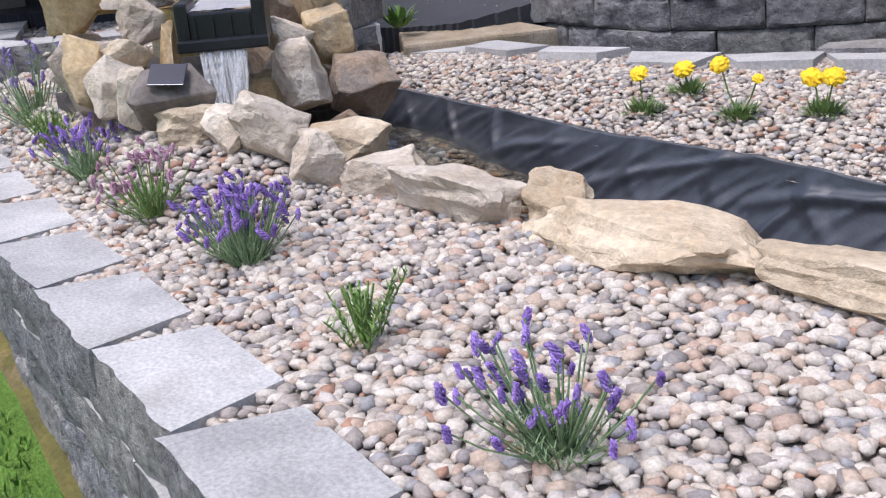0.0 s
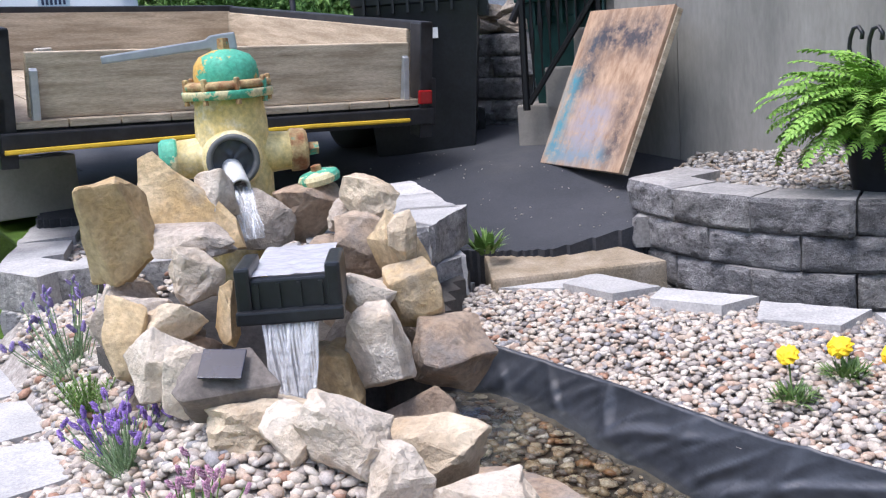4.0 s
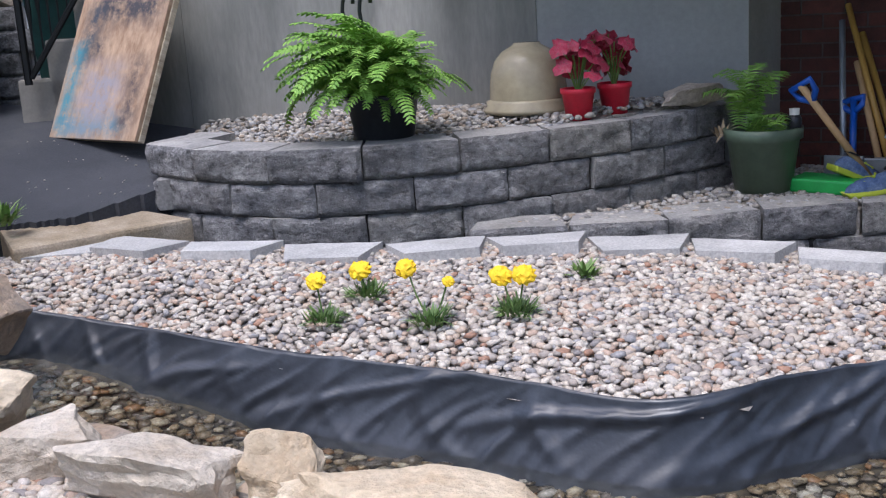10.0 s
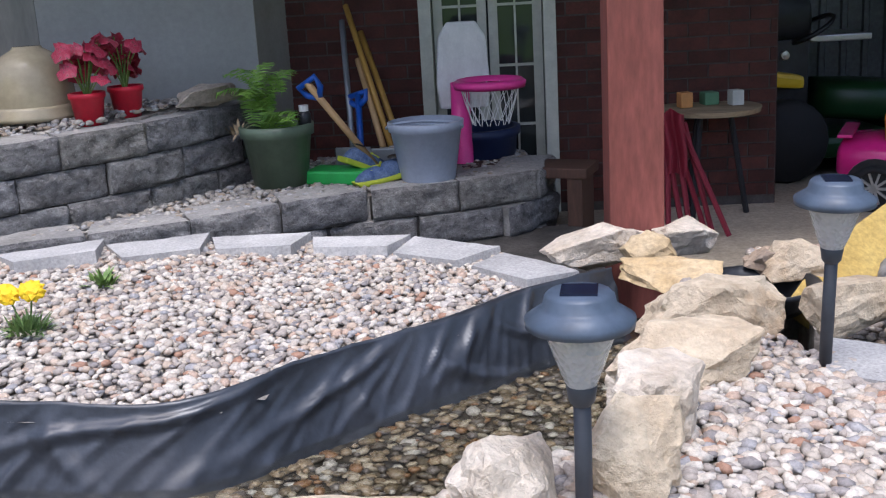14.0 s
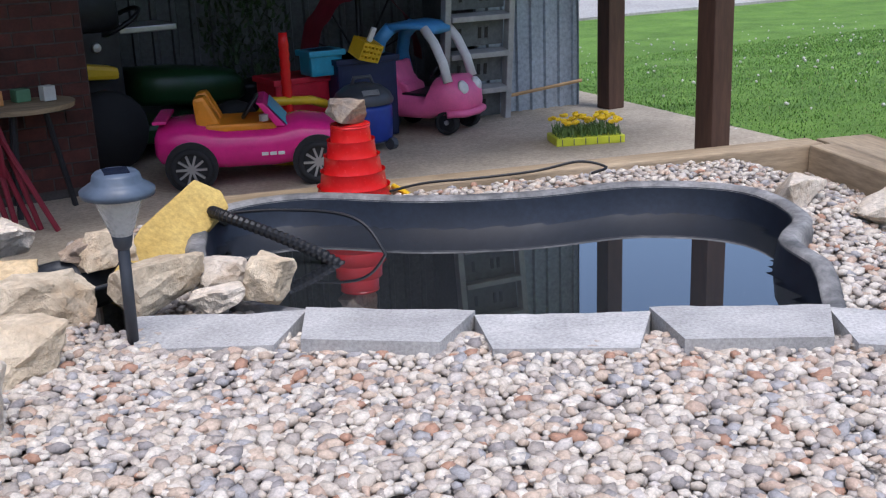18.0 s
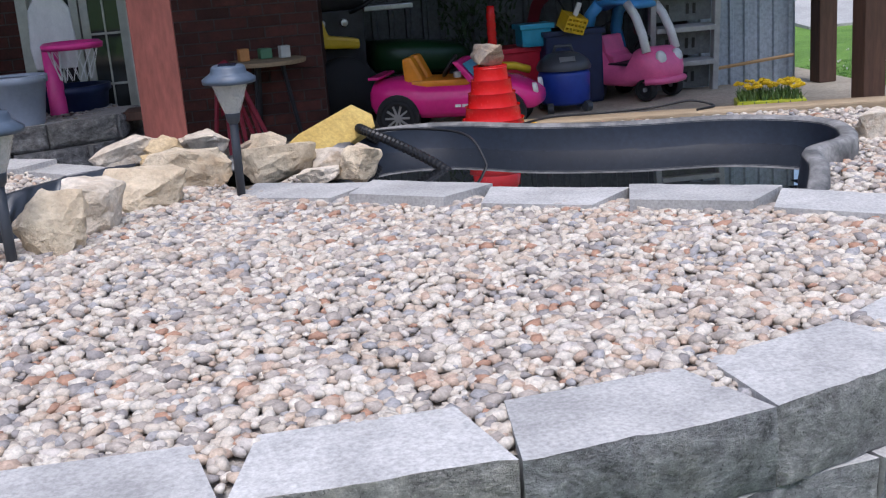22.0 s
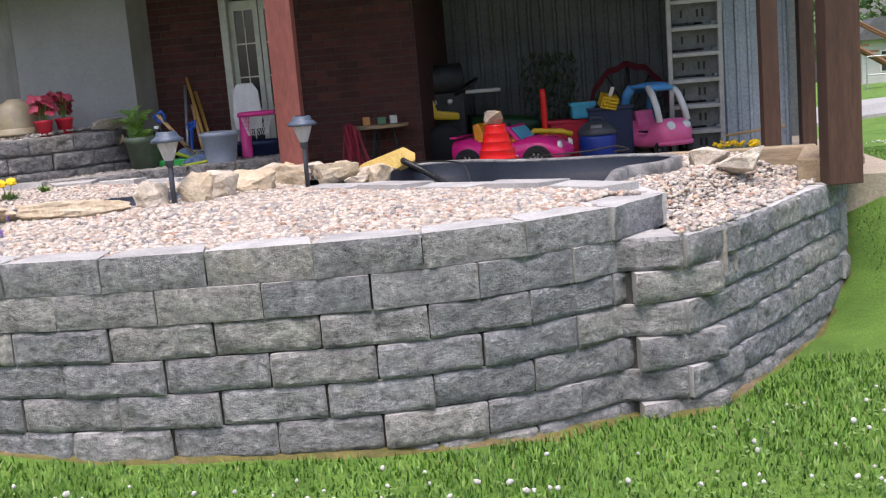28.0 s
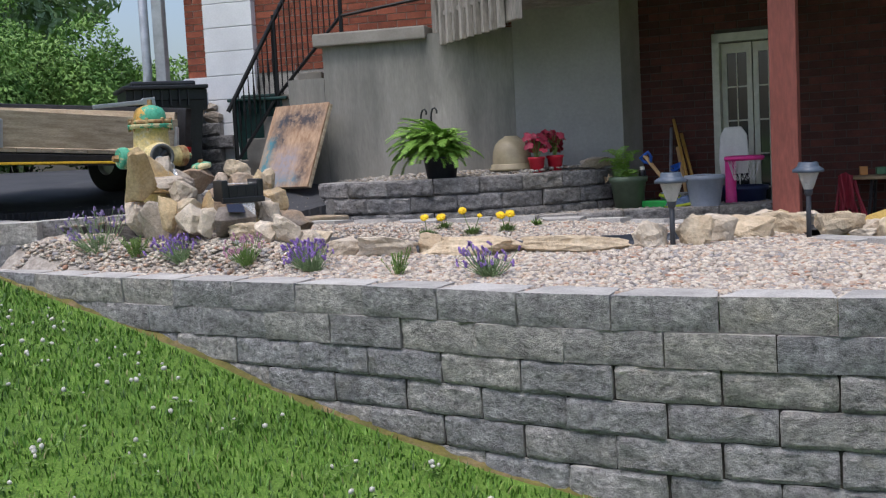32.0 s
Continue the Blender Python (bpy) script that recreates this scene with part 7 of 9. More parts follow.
gp = thing("green_pot_plant", pose(-1.83, 3.66, 0.095) @ Matrix.Scale(0.87, 4), "leafy fern like plant in a dark green pot", "plant")
part("pot", lathe([(0, 0), (0.115, 0), (0.145, 0.21), (0.158, 0.215), (0.160, 0.26), (0.148, 0.262), (0.140, 0.22), (0, 0.215)], 32), M["greenpot"], gp, "dark green plastic pot", smooth=True)
wide = [frond_mesh("frond", 0.26, 90 + i, 0.12) for i in range(3)]
rng = random.Random(4)
for k in range(13):
    piece("frond", wide[k % 3], gp, pose(rng.gauss(-0.03, 0.05), rng.gauss(0, 0.04), 0.21 + 0.08 * (k % 3), 0, 0, rng.uniform(0, 360)) @ pose(0, 0, 0, 0, rng.uniform(-50, 0), 0) @ Matrix.Scale(rng.uniform(0.7, 1.15), 4))
part("dead_leaf", tuft(rng, 14, 0.03, 0.07, 0.018, 1.4, 1.2), M["timber"], gp, "withered brown leaf").matrix_local = pose(-0.15, -0.06, 0.22)
bt = thing("spray_bottle", pose(-1.72, 3.66, 0.29), "dark bottle with a white cap in the pot", "bottle")
part("bottle_body", lathe([(0, 0), (0.026, 0), (0.026, 0.065), (0.014, 0.08), (0, 0.08)], 16), M["plastic"], bt, smooth=True)
part("bottle_cap", lathe([(0.017, 0.076), (0.018, 0.098), (0.0, 0.10)], 16), M["pvc"], bt, "white cap")

# ---- patio ----
M["bucket"] = plain("blue_grey_plastic", (0.34, 0.385, 0.46), 0.33, dirt=0.15, scale=6)
bk = thing("bucket", pose(-1.275, 3.70, 0.092) @ Matrix.Scale(0.94, 4), "blue grey plastic bucket with a wire handle", "bucket")
part("bucket_body", lathe([(0, 0), (0.105, 0), (0.108, 0.01), (0.138, 0.195), (0.147, 0.20), (0.150, 0.232), (0.142, 0.235), (0.134, 0.19), (0.104, 0.02), (0, 0.016)], 36), M["bucket"], bk, smooth=True)
part("handle", tube([(0.15 * math.cos(a), -0.03 - 0.02 * math.sin(a), 0.21 + 0.028 * math.sin(a)) for a in np.linspace(math.pi, 0, 13)], 0.007, 6), M["bucket"], bk, smooth=True)
M["bluetool"] = plain("blue_plastic_handle", (0.015, 0.09, 0.42), 0.4)
M["yellowtool"] = plain("varnished_yellow_handle", (0.42, 0.24, 0.05), 0.5)
M["tooltan"] = plain("tan_wooden_handle", (0.44, 0.28, 0.13), 0.6)
M["toolgrey"] = plain("grey_steel_shaft", (0.30, 0.32, 0.34), 0.4, 0.5)


def tool(name, a, b2, r, mat, label, grip=None):
    ob = thing(name, Matrix.Translation(Vector(a)), label, "tool", "garden tools")
    d = Vector(b2) - Vector(a)
    part("shaft", tube([(0, 0, 0), d], r, 8), mat, ob, smooth=True)
    if grip:
        n = d.normalized()
        s = n.cross(Vector((0.3, 1, 0))).normalized()
        part("grip", tube([d * 0.82, d * 0.9 + s * 0.035, d + s * 0.042, d - s * 0.042, d * 0.9 - s * 0.035, d * 0.82], 0.012, 8), grip, ob, "blue plastic d grip", smooth=True)
    else:
        part("head", softened(boxed(-0.07, 0.07, -0.008, 0.008, -0.01, 0.09), 0.004), M["toolgrey"], ob)
    return ob


tool("shovel", (-1.48, 3.74, 0.14), (-1.70, 3.66, 0.47), 0.014, M["tooltan"], "short shovel with a blue d handle", M["bluetool"])
tool("garden_fork", (-1.57, 3.88, 0.12), (-1.60, 4.02, 0.38), 0.013, M["bluetool"], "garden fork with a blue d handle", M["bluetool"])
tool("rake", (-1.60, 3.88, 0.10), (-1.69, 4.20, 0.66), 0.012, M["toolgrey"], "grey steel shafted rake leaning on brick")
tool("broom", (-1.42, 3.86, 0.10), (-1.67, 4.20, 0.72), 0.012, M["yellowtool"], "yellow handled broom leaning on brick")
tool("hoe", (-1.45, 3.84, 0.10), (-1.61, 4.10, 0.51), 0.013, M["tooltan"], "tan wooden handled hoe leaning on brick")
tool("spade", (-1.39, 3.90, 0.10), (-1.62, 4.22, 0.61), 0.013, M["yellowtool"], "long yellow handled spade leaning on brick")
M["shoeblue"] = surface("blue_shoe_fabric", (0.05, 0.09, 0.20), (0.16, 0.22, 0.34), 30, 160, 0.85, 0.4, 0.002)
M["limesole"] = plain("yellow_green_sole", (0.45, 0.52, 0.04), 0.6)


def shoe(x, y, z, turn, tip):
    ob = thing("sneaker", pose(x, y, z, 0, tip, turn), "blue sneaker with a yellow green sole", "shoe", "sneakers")
    bm = bmesh.new()
    bmesh.ops.create_uvsphere(bm, u_segments=16, v_segments=10, radius=1)
    for v in bm.verts:
        h = 1.0 + 0.55 * smooth_step(0.1, -0.8, v.co.x)
        v.co = Vector((v.co.x * 0.11, v.co.y * 0.040, max(-0.01, v.co.z * 0.045 * h) + 0.018))
    part("upper", bm, M["shoeblue"], ob, smooth=True)
    part("sole", softened(prism([(-0.11, 0), (0.10, 0), (0.115, 0.02), (-0.115, 0.022)], -0.042, 0.042), 0.008), M["limesole"], ob)
    part("laces", tube([(-0.01, -0.02, 0.066), (0.01, 0.02, 0.064), (0.025, -0.018, 0.058), (0.045, 0.018, 0.05)], 0.005, 5), M["limesole"], ob)
    part("opening", lathe([(0.028, 0.0), (0.024, 0.006), (0.0, 0.004)], 12, pose(-0.06, 0, 0.078)), M["plastic"], ob)


shoe(-1.44, 3.66, 0.098, 215, 6)
shoe(-1.52, 3.74, 0.125, 40, 24)
tag_mesh(part("tray", softened(boxed(-0.13, 0.13, -0.07, 0.07, 0, 0.05), 0.008), plain("bright_green_plastic", (0.03, 0.34, 0.07), 0.4)), pose(-1.60, 3.70, 0.092, 0, 0, -10), "bright green plastic tray on the gravel", "tray")
M["hot"] = plain("hot_pink_plastic", (0.72, 0.05, 0.28), 0.35, dirt=0.1)
M["toywhite"] = plain("white_toy_plastic", (0.68, 0.68, 0.66), 0.4, dirt=0.1)
hoop = thing("toy_basketball_hoop", pose(-1.19, 4.02, -0.19), "pink and white toy basketball hoop", "toy")
part("base", lathe([(0, 0), (0.15, 0), (0.15, 0.05), (0.10, 0.07), (0, 0.07)], 24), M["hot"], hoop, smooth=True)
part("post", lathe([(0.045, 0.06), (0.037, 0.60), (0, 0.61)], 16), M["hot"], hoop, "pink post", smooth=True)
bm = softened(prism([(-0.15, 0.50), (0.15, 0.50), (0.17, 0.60), (0.15, 0.78), (0.09, 0.84), (-0.09, 0.84), (-0.15, 0.78), (-0.17, 0.60)], 0.02, 0.05), 0.012)
part("backboard", bm, M["toywhite"], hoop, "white rounded backboard").matrix_local = pose(0.01, 0.05, -0.01, 0, 0, 12) @ Matrix.Diagonal((0.63, 1.0, 1.0, 1.0))
rim = part("hoop_rim", lathe([(0.115, 0), (0.135, -0.012), (0.14, 0.01), (0.125, 0.022), (0.115, 0)], 28, pose(0.13, -0.10, 0.60)), M["hot"], hoop, smooth=True)
bm = bmesh.new()
for k in range(14):
    for s in (-1, 1):
        pts = []
        for i in range(6):
            a, r = 6.283 * (k / 14 + s * i * 0.02), 0.115 - 0.045 * i / 5
            pts.append((0.13 + r * math.cos(a), -0.10 + r * math.sin(a), 0.60 - 0.15 * i / 5))
        tube(pts, 0.0016, 3, bm)
part("net", bm, M["toywhite"], hoop, "white string net")
M["navy"] = plain("dark_blue_plastic", (0.015, 0.025, 0.075), 0.45)
tub = thing("storage_tub", pose(-1.16, 4.20, -0.19), "dark blue plastic storage tub", "tub")
part("tub_body", lathe([(0, 0), (0.13, 0), (0.17, 0.36), (0.185, 0.37), (0.185, 0.40), (0.16, 0.40), (0.12, 0.02), (0, 0.02)], 24), M["navy"], tub, smooth=True)
bench = thing("low_bench", pose(-0.99, 3.98, -0.19, 0, 0, -12), "dark brown wooden bench beside the post", "bench")
part("seat", softened(boxed(-0.32, 0.32, -0.10, 0.10, 0.245, 0.285), 0.006), M["brownpost"], bench)
for x in (-0.27, 0.27):
    part("leg", softened(boxed(x - 0.03, x + 0.03, -0.09, 0.09, 0, 0.245), 0.005), M["brownpost"], bench)
# folded chair and side table in the dim porch
M["redrod"] = plain("dark_red_folded_fabric", (0.22, 0.015, 0.03), 0.6)
fold = thing("folded_chair", pose(-0.33, 3.95, -0.19), "folded red camping chair leaning by the table", "chair")
for k in range(7):
    x = -0.10 + k * 0.032
    part("rod", tube([(x * 1.3 + 0.1 * (k % 2) - 0.02, -0.03 * (k % 3), 0.0), (x * 0.5 - 0.05, 0.05, 0.42)], 0.011, 6), M["redrod"], fold)
bm = bmesh.new()
sheet(bm, lambda u, v: Vector((-0.10 + 0.10 * u + 0.006 * math.sin(5 * v), 0.02 * math.sin(11 * u + 2 * v), 0.24 + 0.24 * v - 0.05 * abs(u - 0.5))), 16, 8)
part("seat_cloth", bm, M["redrod"], fold, "bunched dark red fabric", smooth=True)
tb = thing("side_table", pose(-0.22, 4.28, -0.19), "round dark side table with clutter on it", "table")
part("tabletop", lathe([(0, 0.42), (0.20, 0.42), (0.205, 0.44), (0, 0.445)], 28), M["timber"], tb)
for k in range(3):
    a = 2.1 * k
    part("leg", tube([(0.15 * math.cos(a), 0.15 * math.sin(a), 0), (0.08 * math.cos(a), 0.08 * math.sin(a), 0.42)], 0.012, 6), M["steel"], tb)
for x, y, w, h, c, n2 in ((-0.32, 4.23, 0.05, 0.06, (0.55, 0.25, 0.08), "orange carton on the side table"), (-0.22, 4.30, 0.06, 0.05, (0.10, 0.22, 0.12), "green box on the side table"), (-0.12, 4.26, 0.05, 0.06, (0.5, 0.5, 0.46), "white cup on the side table")):
    tag_mesh(part("small_box", softened(boxed(-w / 2, w / 2, -w / 2, w / 2, 0, h), 0.004), plain("carton_" + n2.split()[0], c, 0.6)), pose(x, y, 0.256, 0, 0, 20), n2, "box")

# ---- pond things ----
M["toyred"] = plain("glossy_red_plastic", (0.66, 0.012, 0.012), 0.25, dirt=0.05)
M["toyyellow"] = plain("yellow_plastic", (0.72, 0.46, 0.02), 0.35, dirt=0.1)
tw = thing("toy_bucket_stack", pose(0.765, 3.12, -0.07) @ Matrix.Scale(1.24, 4), "stack of red sand castle buckets", "toy")
for k in range(5):
    z = k * 0.043
    s = 1 - 0.115 * k
    bm = bmesh.new()
    lathe([(0.112 * s, z), (0.116 * s, z + 0.012), (0.108 * s, z + 0.018), (0.100 * s, z + 0.075), (0.103 * s, z + 0.08)], 28, None, bm)
    part("bucket", bm, M["toyred"], tw, smooth=True)
part("top_plate", lathe([(0.056, 0.245), (0.052, 0.252), (0, 0.252)], 24), M["toyred"], tw)
part("yellow_handle", tube([(0.11, -0.03, 0.03), (0.15, -0.05, 0.02), (0.16, 0.0, 0.03), (0.13, 0.04, 0.05)], 0.009, 6), M["toyyellow"], tw, "yellow plastic handle", smooth=True)
part("yellow_handle", tube([(-0.11, -0.05, 0.02), (-0.135, -0.02, 0.03), (-0.13, 0.03, 0.05)], 0.009, 6), M["toyyellow"], tw, smooth=True)
rock(0.755, 3.118, 0.236, (0.125, 0.11, 0.095), 10, "brown", "weighing down the red buckets", cuts=24, rough=0.05)
bm = prism([(-0.33, -0.05), (0.24, -0.07), (0.29, -0.02), (0.27, 0.07), (-0.05, 0.09), (-0.34, 0.05)], -0.02, 0.02)
softened(bm, 0.008)
yb = tag_mesh(part("splash_stone", bm, surface("yellow_painted_stone", (0.42, 0.28, 0.07), (0.54, 0.39, 0.12), 6, 70, 0.8, 0.4, 0.003)), pose(0.08, 2.74, 0.035, -56, -14, 52), "yellow painted stone slab leaning by the pond", "stone")
M["hose"] = plain("black_ribbed_hose", (0.012, 0.012, 0.013), 0.45)
hs = thing("pond_hose", pose(0, 0, 0), "black ribbed hose running into the pond", "hose")
hp = [Vector((0.28, 2.98, 0.0)), Vector((0.22, 2.85, 0.07)), Vector((0.25, 2.72, 0.075)), Vector((0.36, 2.62, 0.03)), Vector((0.50, 2.55, -0.05)), Vector((0.62, 2.50, -0.16))]
HC = Curve([tuple(p) for p in hp])
bm = bmesh.new()
prev = None
for i in range(90):
    c, d = HC.at(HC.length * i / 89), HC.at(min(HC.length, HC.length * i / 89 + 0.01)) - HC.at(max(0, HC.length * i / 89 - 0.01))
    d = Vector(d).normalized()
    u2 = d.cross(Vector((0, 0, 1))).normalized()
    w2 = u2.cross(d)
    r = 0.019 if i % 2 else 0.015
    ring = [bm.verts.new(Vector(c) + (u2 * math.cos(k * 0.6283) + w2 * math.sin(k * 0.6283)) * r) for k in range(10)]
    if prev:
        for k in range(10):
            bm.faces.new((prev[k], prev[(k + 1) % 10], ring[(k + 1) % 10], ring[k]))
    prev = ring
part("hose_body", bm, M["hose"], hs)
for pts, lab in (([(0.85, 3.06, 0.0), (0.98, 3.0, 0.03), (1.15, 2.93, 0.04), (1.35, 2.88, 0.05), (1.5, 2.85, 0.07), (1.58, 2.80, 0.05), (1.5, 2.76, 0.045)], "thin black pump cable looped over the gravel"), ([(0.2, 2.9, 0.05), (0.42, 2.8, 0.06), (0.6, 2.65, 0.045), (0.66, 2.55, -0.05), (0.68, 2.5, -0.18)], "thin black cable dipping into the pond")):
    cc = Curve(pts, 8)
    tag_mesh(part("pump_cable", tube([tuple(p) for p in cc.p], 0.005, 5), M["hose"], smooth=True), Matrix(), lab, "cable")
fp = thing("filter_pot", pose(-0.22, 2.52, -0.03), "black plastic filter pot among the stones", "pot")
part("pot_rim", lathe([(0.13, 0.02), (0.15, 0.055), (0.155, 0.06), (0.155, 0.07), (0.145, 0.07), (0.13, 0.05), (0.11, 0.0), (0, 0)], 28), M["plastic"], fp, smooth=True)

# flats of marigolds on the slab
ft = thing("marigold_tray", pose(2.345, 4.235, -0.19, 0, 0, -14) @ Matrix.Scale(0.86, 4), "yellow plastic tray packed with yellow marigolds", "flowers")
part("tray", softened(boxed(-0.20, 0.20, -0.11, 0.11, 0, 0.045), 0.006), plain("lime_yellow_plastic", (0.62, 0.66, 0.04), 0.4, dirt=0.1), ft, "lime yellow nursery tray")
for k in range(6):
    part("cell_ridge", boxed(-0.17 + k * 0.068, -0.165 + k * 0.068, -0.114, -0.108, 0.005, 0.04), M["greenpot"], ft)
bm = bmesh.new()
rng = random.Random(8)
for k in range(420):
    blade(bm, (rng.uniform(-0.18, 0.18), rng.uniform(-0.1, 0.1), 0.04), rng.uniform(0, 6.28), rng.uniform(0.05, 0.10), 0.012, rng.uniform(0, 0.6), 0.6, 2)
part("foliage", bm, M["marileaf"], ft)
for k in range(60):
    piece("flower_head", heads[k % 3], ft, pose(rng.uniform(-0.19, 0.19), rng.uniform(-0.11, 0.11), rng.uniform(0.115, 0.15), rng.uniform(-20, 20), rng.uniform(-20, 20), k * 37) @ Matrix.Scale(0.62, 4))

# ---- toys and stores in the shed ----
M["carpink"] = plain("magenta_toy_plastic", (0.70, 0.025, 0.22), 0.22, dirt=0.1, scale=4)
M["orange"] = plain("orange_plastic", (0.72, 0.26, 0.015), 0.4)
M["cyan"] = plain("cyan_print", (0.05, 0.36, 0.52), 0.3)
M["chrome"] = plain("silver_plastic", (0.45, 0.45, 0.45), 0.3, 0.6)


def loft(sections, m=None):
    """A body from cross-sections along x: (x, half-width, z low, z high)."""
    bm = bmesh.new()
    rows = []
    for x, hw, z0, z1 in sections:
        row = []
        for k in range(16):
            a = 6.2832 * k / 16
            c, s = math.cos(a), math.sin(a)
            px = math.copysign(abs(c) ** 0.55, c) * hw
            pz = (z0 + z1) / 2 + math.copysign(abs(s) ** 0.6, s) * (z1 - z0) / 2
            row.append(bm.verts.new((x, px, pz)))
        rows.append(row)
    for a, b2 in zip(rows, rows[1:]):
        for k in range(16):
            bm.faces.new((a[k], a[(k + 1) % 16], b2[(k + 1) % 16], b2[k]))
    bm.faces.new(rows[0])
    bm.faces.new(rows[-1][::-1])
    bmesh.ops.recalc_face_normals(bm, faces=bm.faces)
    return bm


def toy_wheel(parent, x, y, r, w, spokes=0):
    wheel = part("wheel", lathe([(r * 0.72, -w / 2), (r * 0.95, -w / 2), (r, -w / 3), (r, w / 3), (r * 0.95, w / 2), (r * 0.72, w / 2), (r * 0.7, 0), (r * 0.72, -w / 2)], 24, pose(x, y, r, 90, 0, 0)), M["tyre"], parent, smooth=True)
    part("hub", lathe([(0, -w * 0.36), (r * 0.2, -w * 0.36), (r * 0.2, w * 0.36), (0, w * 0.36)], 12, pose(x, y, r, 90, 0, 0)), M["chrome"], wheel)
    part("backing", lathe([(0, -w * 0.12), (r * 0.74, -w * 0.12), (r * 0.74, w * 0.12), (0, w * 0.12)], 20, pose(x, y, r, 90, 0, 0)), M["plastic"], wheel)
    for k in range(spokes):
        part("spoke", boxed(0.0, r * 0.72, -w * 0.4, w * 0.4, -r * 0.05, r * 0.05), M["chrome"], wheel).matrix_local = pose(x, y, r, 0, k * 360 / spokes, 0)


tc2 = thing("toy_convertible", pose(0.73, 4.36, -0.185, 0, 0, -16), "magenta ride on toy convertible with orange seats", "toy car")
part("body", loft([(-0.42, 0.15, 0.13, 0.24), (-0.40, 0.18, 0.10, 0.275), (-0.28, 0.195, 0.08, 0.285), (-0.12, 0.20, 0.07, 0.25), (0.08, 0.20, 0.07, 0.25), (0.20, 0.195, 0.08, 0.275), (0.32, 0.19, 0.09, 0.255), (0.42, 0.165, 0.10, 0.205), (0.45, 0.12, 0.12, 0.18)]), M["carpink"], tc2, smooth=True)
part("cockpit", softened(boxed(-0.20, 0.10, -0.15, 0.15, 0.235, 0.268), 0.01), M["orange"], tc2, "orange cockpit lining")
for y in (-0.075, 0.075):
    part("seat", softened(prism([(-0.24, 0.24), (-0.13, 0.24), (-0.15, 0.29), (-0.20, 0.39), (-0.25, 0.38)], y - 0.05, y + 0.05), 0.018), M["orange"], tc2, "orange moulded seat")
wsc = part("windscreen_frame", softened(prism([(0.10, 0.25), (0.14, 0.25), (0.05, 0.355), (0.02, 0.355)], -0.17, 0.17), 0.006), M["carpink"], tc2)
part("windscreen", boxed(-0.14, 0.14, -0.002, 0.002, 0.0, 0.12), M["cyan"], wsc, "cyan printed windscreen").matrix_local = pose(0.147, 0, 0.25, -40, 0, 90)
part("steering_wheel", lathe([(0.05, 0), (0.06, 0.008), (0.068, 0), (0.06, -0.008), (0.05, 0)], 18, pose(-0.01, -0.07, 0.33, 0, -55, 0)), M["plastic"], tc2, smooth=True)
part("spoiler", softened(boxed(-0.42, -0.36, -0.17, 0.17, 0.285, 0.30), 0.006), M["carpink"], tc2)
part("mirror", lathe([(0, 0), (0.02, 0.005), (0.02, 0.03), (0, 0.035)], 10, pose(0.05, -0.2, 0.28)), M["chrome"], tc2)
for y in (-0.12, 0.12):
    part("headlight", lathe([(0, 0), (0.03, 0.002), (0.025, 0.02), (0, 0.024)], 14, pose(0.415, y, 0.20, 0, 80, 0)), M["toywhite"], tc2)
for k in range(3):
    part("printed_bar", boxed(0.03 + k * 0.035, 0.058 + k * 0.035, -0.204, -0.198, 0.135, 0.148), M["toywhite"], tc2, "white printed bar")
for x in (-0.27, 0.27):
    for y in (-0.185, 0.185):
        toy_wheel(tc2, x, y, 0.092, 0.07, 10)
        part("wheel_arch", lathe([(0.0, -0.034), (0.112, -0.034), (0.112, 0.016), (0.0, 0.016)], 24, pose(x, y, 0.098, 90, 0, 0)), M["plastic"], tc2)

cc = thing("toy_coupe", pose(1.82, 4.98, -0.185, 0, 0, -52), "pink and blue ride on toy coupe", "toy car")
M["coupe"] = plain("pink_toy_plastic", (0.78, 0.14, 0.32), 0.35, dirt=0.1)
M["skyblue"] = plain("sky_blue_plastic", (0.08, 0.30, 0.62), 0.35, dirt=0.1)
part("body", loft([(-0.25, 0.10, 0.14, 0.24), (-0.22, 0.15, 0.09, 0.285), (-0.15, 0.168, 0.075, 0.285), (-0.10, 0.168, 0.07, 0.205), (0.06, 0.168, 0.07, 0.195), (0.11, 0.168, 0.08, 0.29), (0.20, 0.155, 0.085, 0.295), (0.26, 0.125, 0.10, 0.25), (0.285, 0.08, 0.13, 0.20)]), M["coupe"], cc, smooth=True)
part("cockpit", softened(boxed(-0.09, 0.06, -0.12, 0.12, 0.19, 0.205), 0.006), M["plastic"], cc, "dark open cockpit")
part("roof", loft([(-0.22, 0.09, 0.49, 0.525), (-0.17, 0.135, 0.515, 0.56), (-0.05, 0.145, 0.53, 0.575), (0.05, 0.135, 0.525, 0.565), (0.10, 0.10, 0.505, 0.54)]), M["skyblue"], cc, "sky blue roof", smooth=True)
for y in (-0.125, 0.125):
    part("rear_pillar", tube([(-0.20, y * 1.12, 0.26), (-0.225, y * 1.08, 0.38), (-0.20, y, 0.48), (-0.14, y * 0.95, 0.54)], 0.036, 10), M["skyblue"], cc, "sky blue pillar", smooth=True)
    part("front_pillar", tube([(0.20, y * 1.08, 0.27), (0.17, y * 1.05, 0.37), (0.12, y, 0.47), (0.06, y * 0.95, 0.54)], 0.025, 10), M["toywhite"], cc, "pale grey pillar", smooth=True)
    part("headlight", lathe([(0, 0.0), (0.040, 0.002), (0.038, 0.016), (0.022, 0.028), (0, 0.031)], 16, pose(0.245, y * 0.6, 0.235, 0, 72, 0)), M["toywhite"], cc, "white bulging headlight", smooth=True)
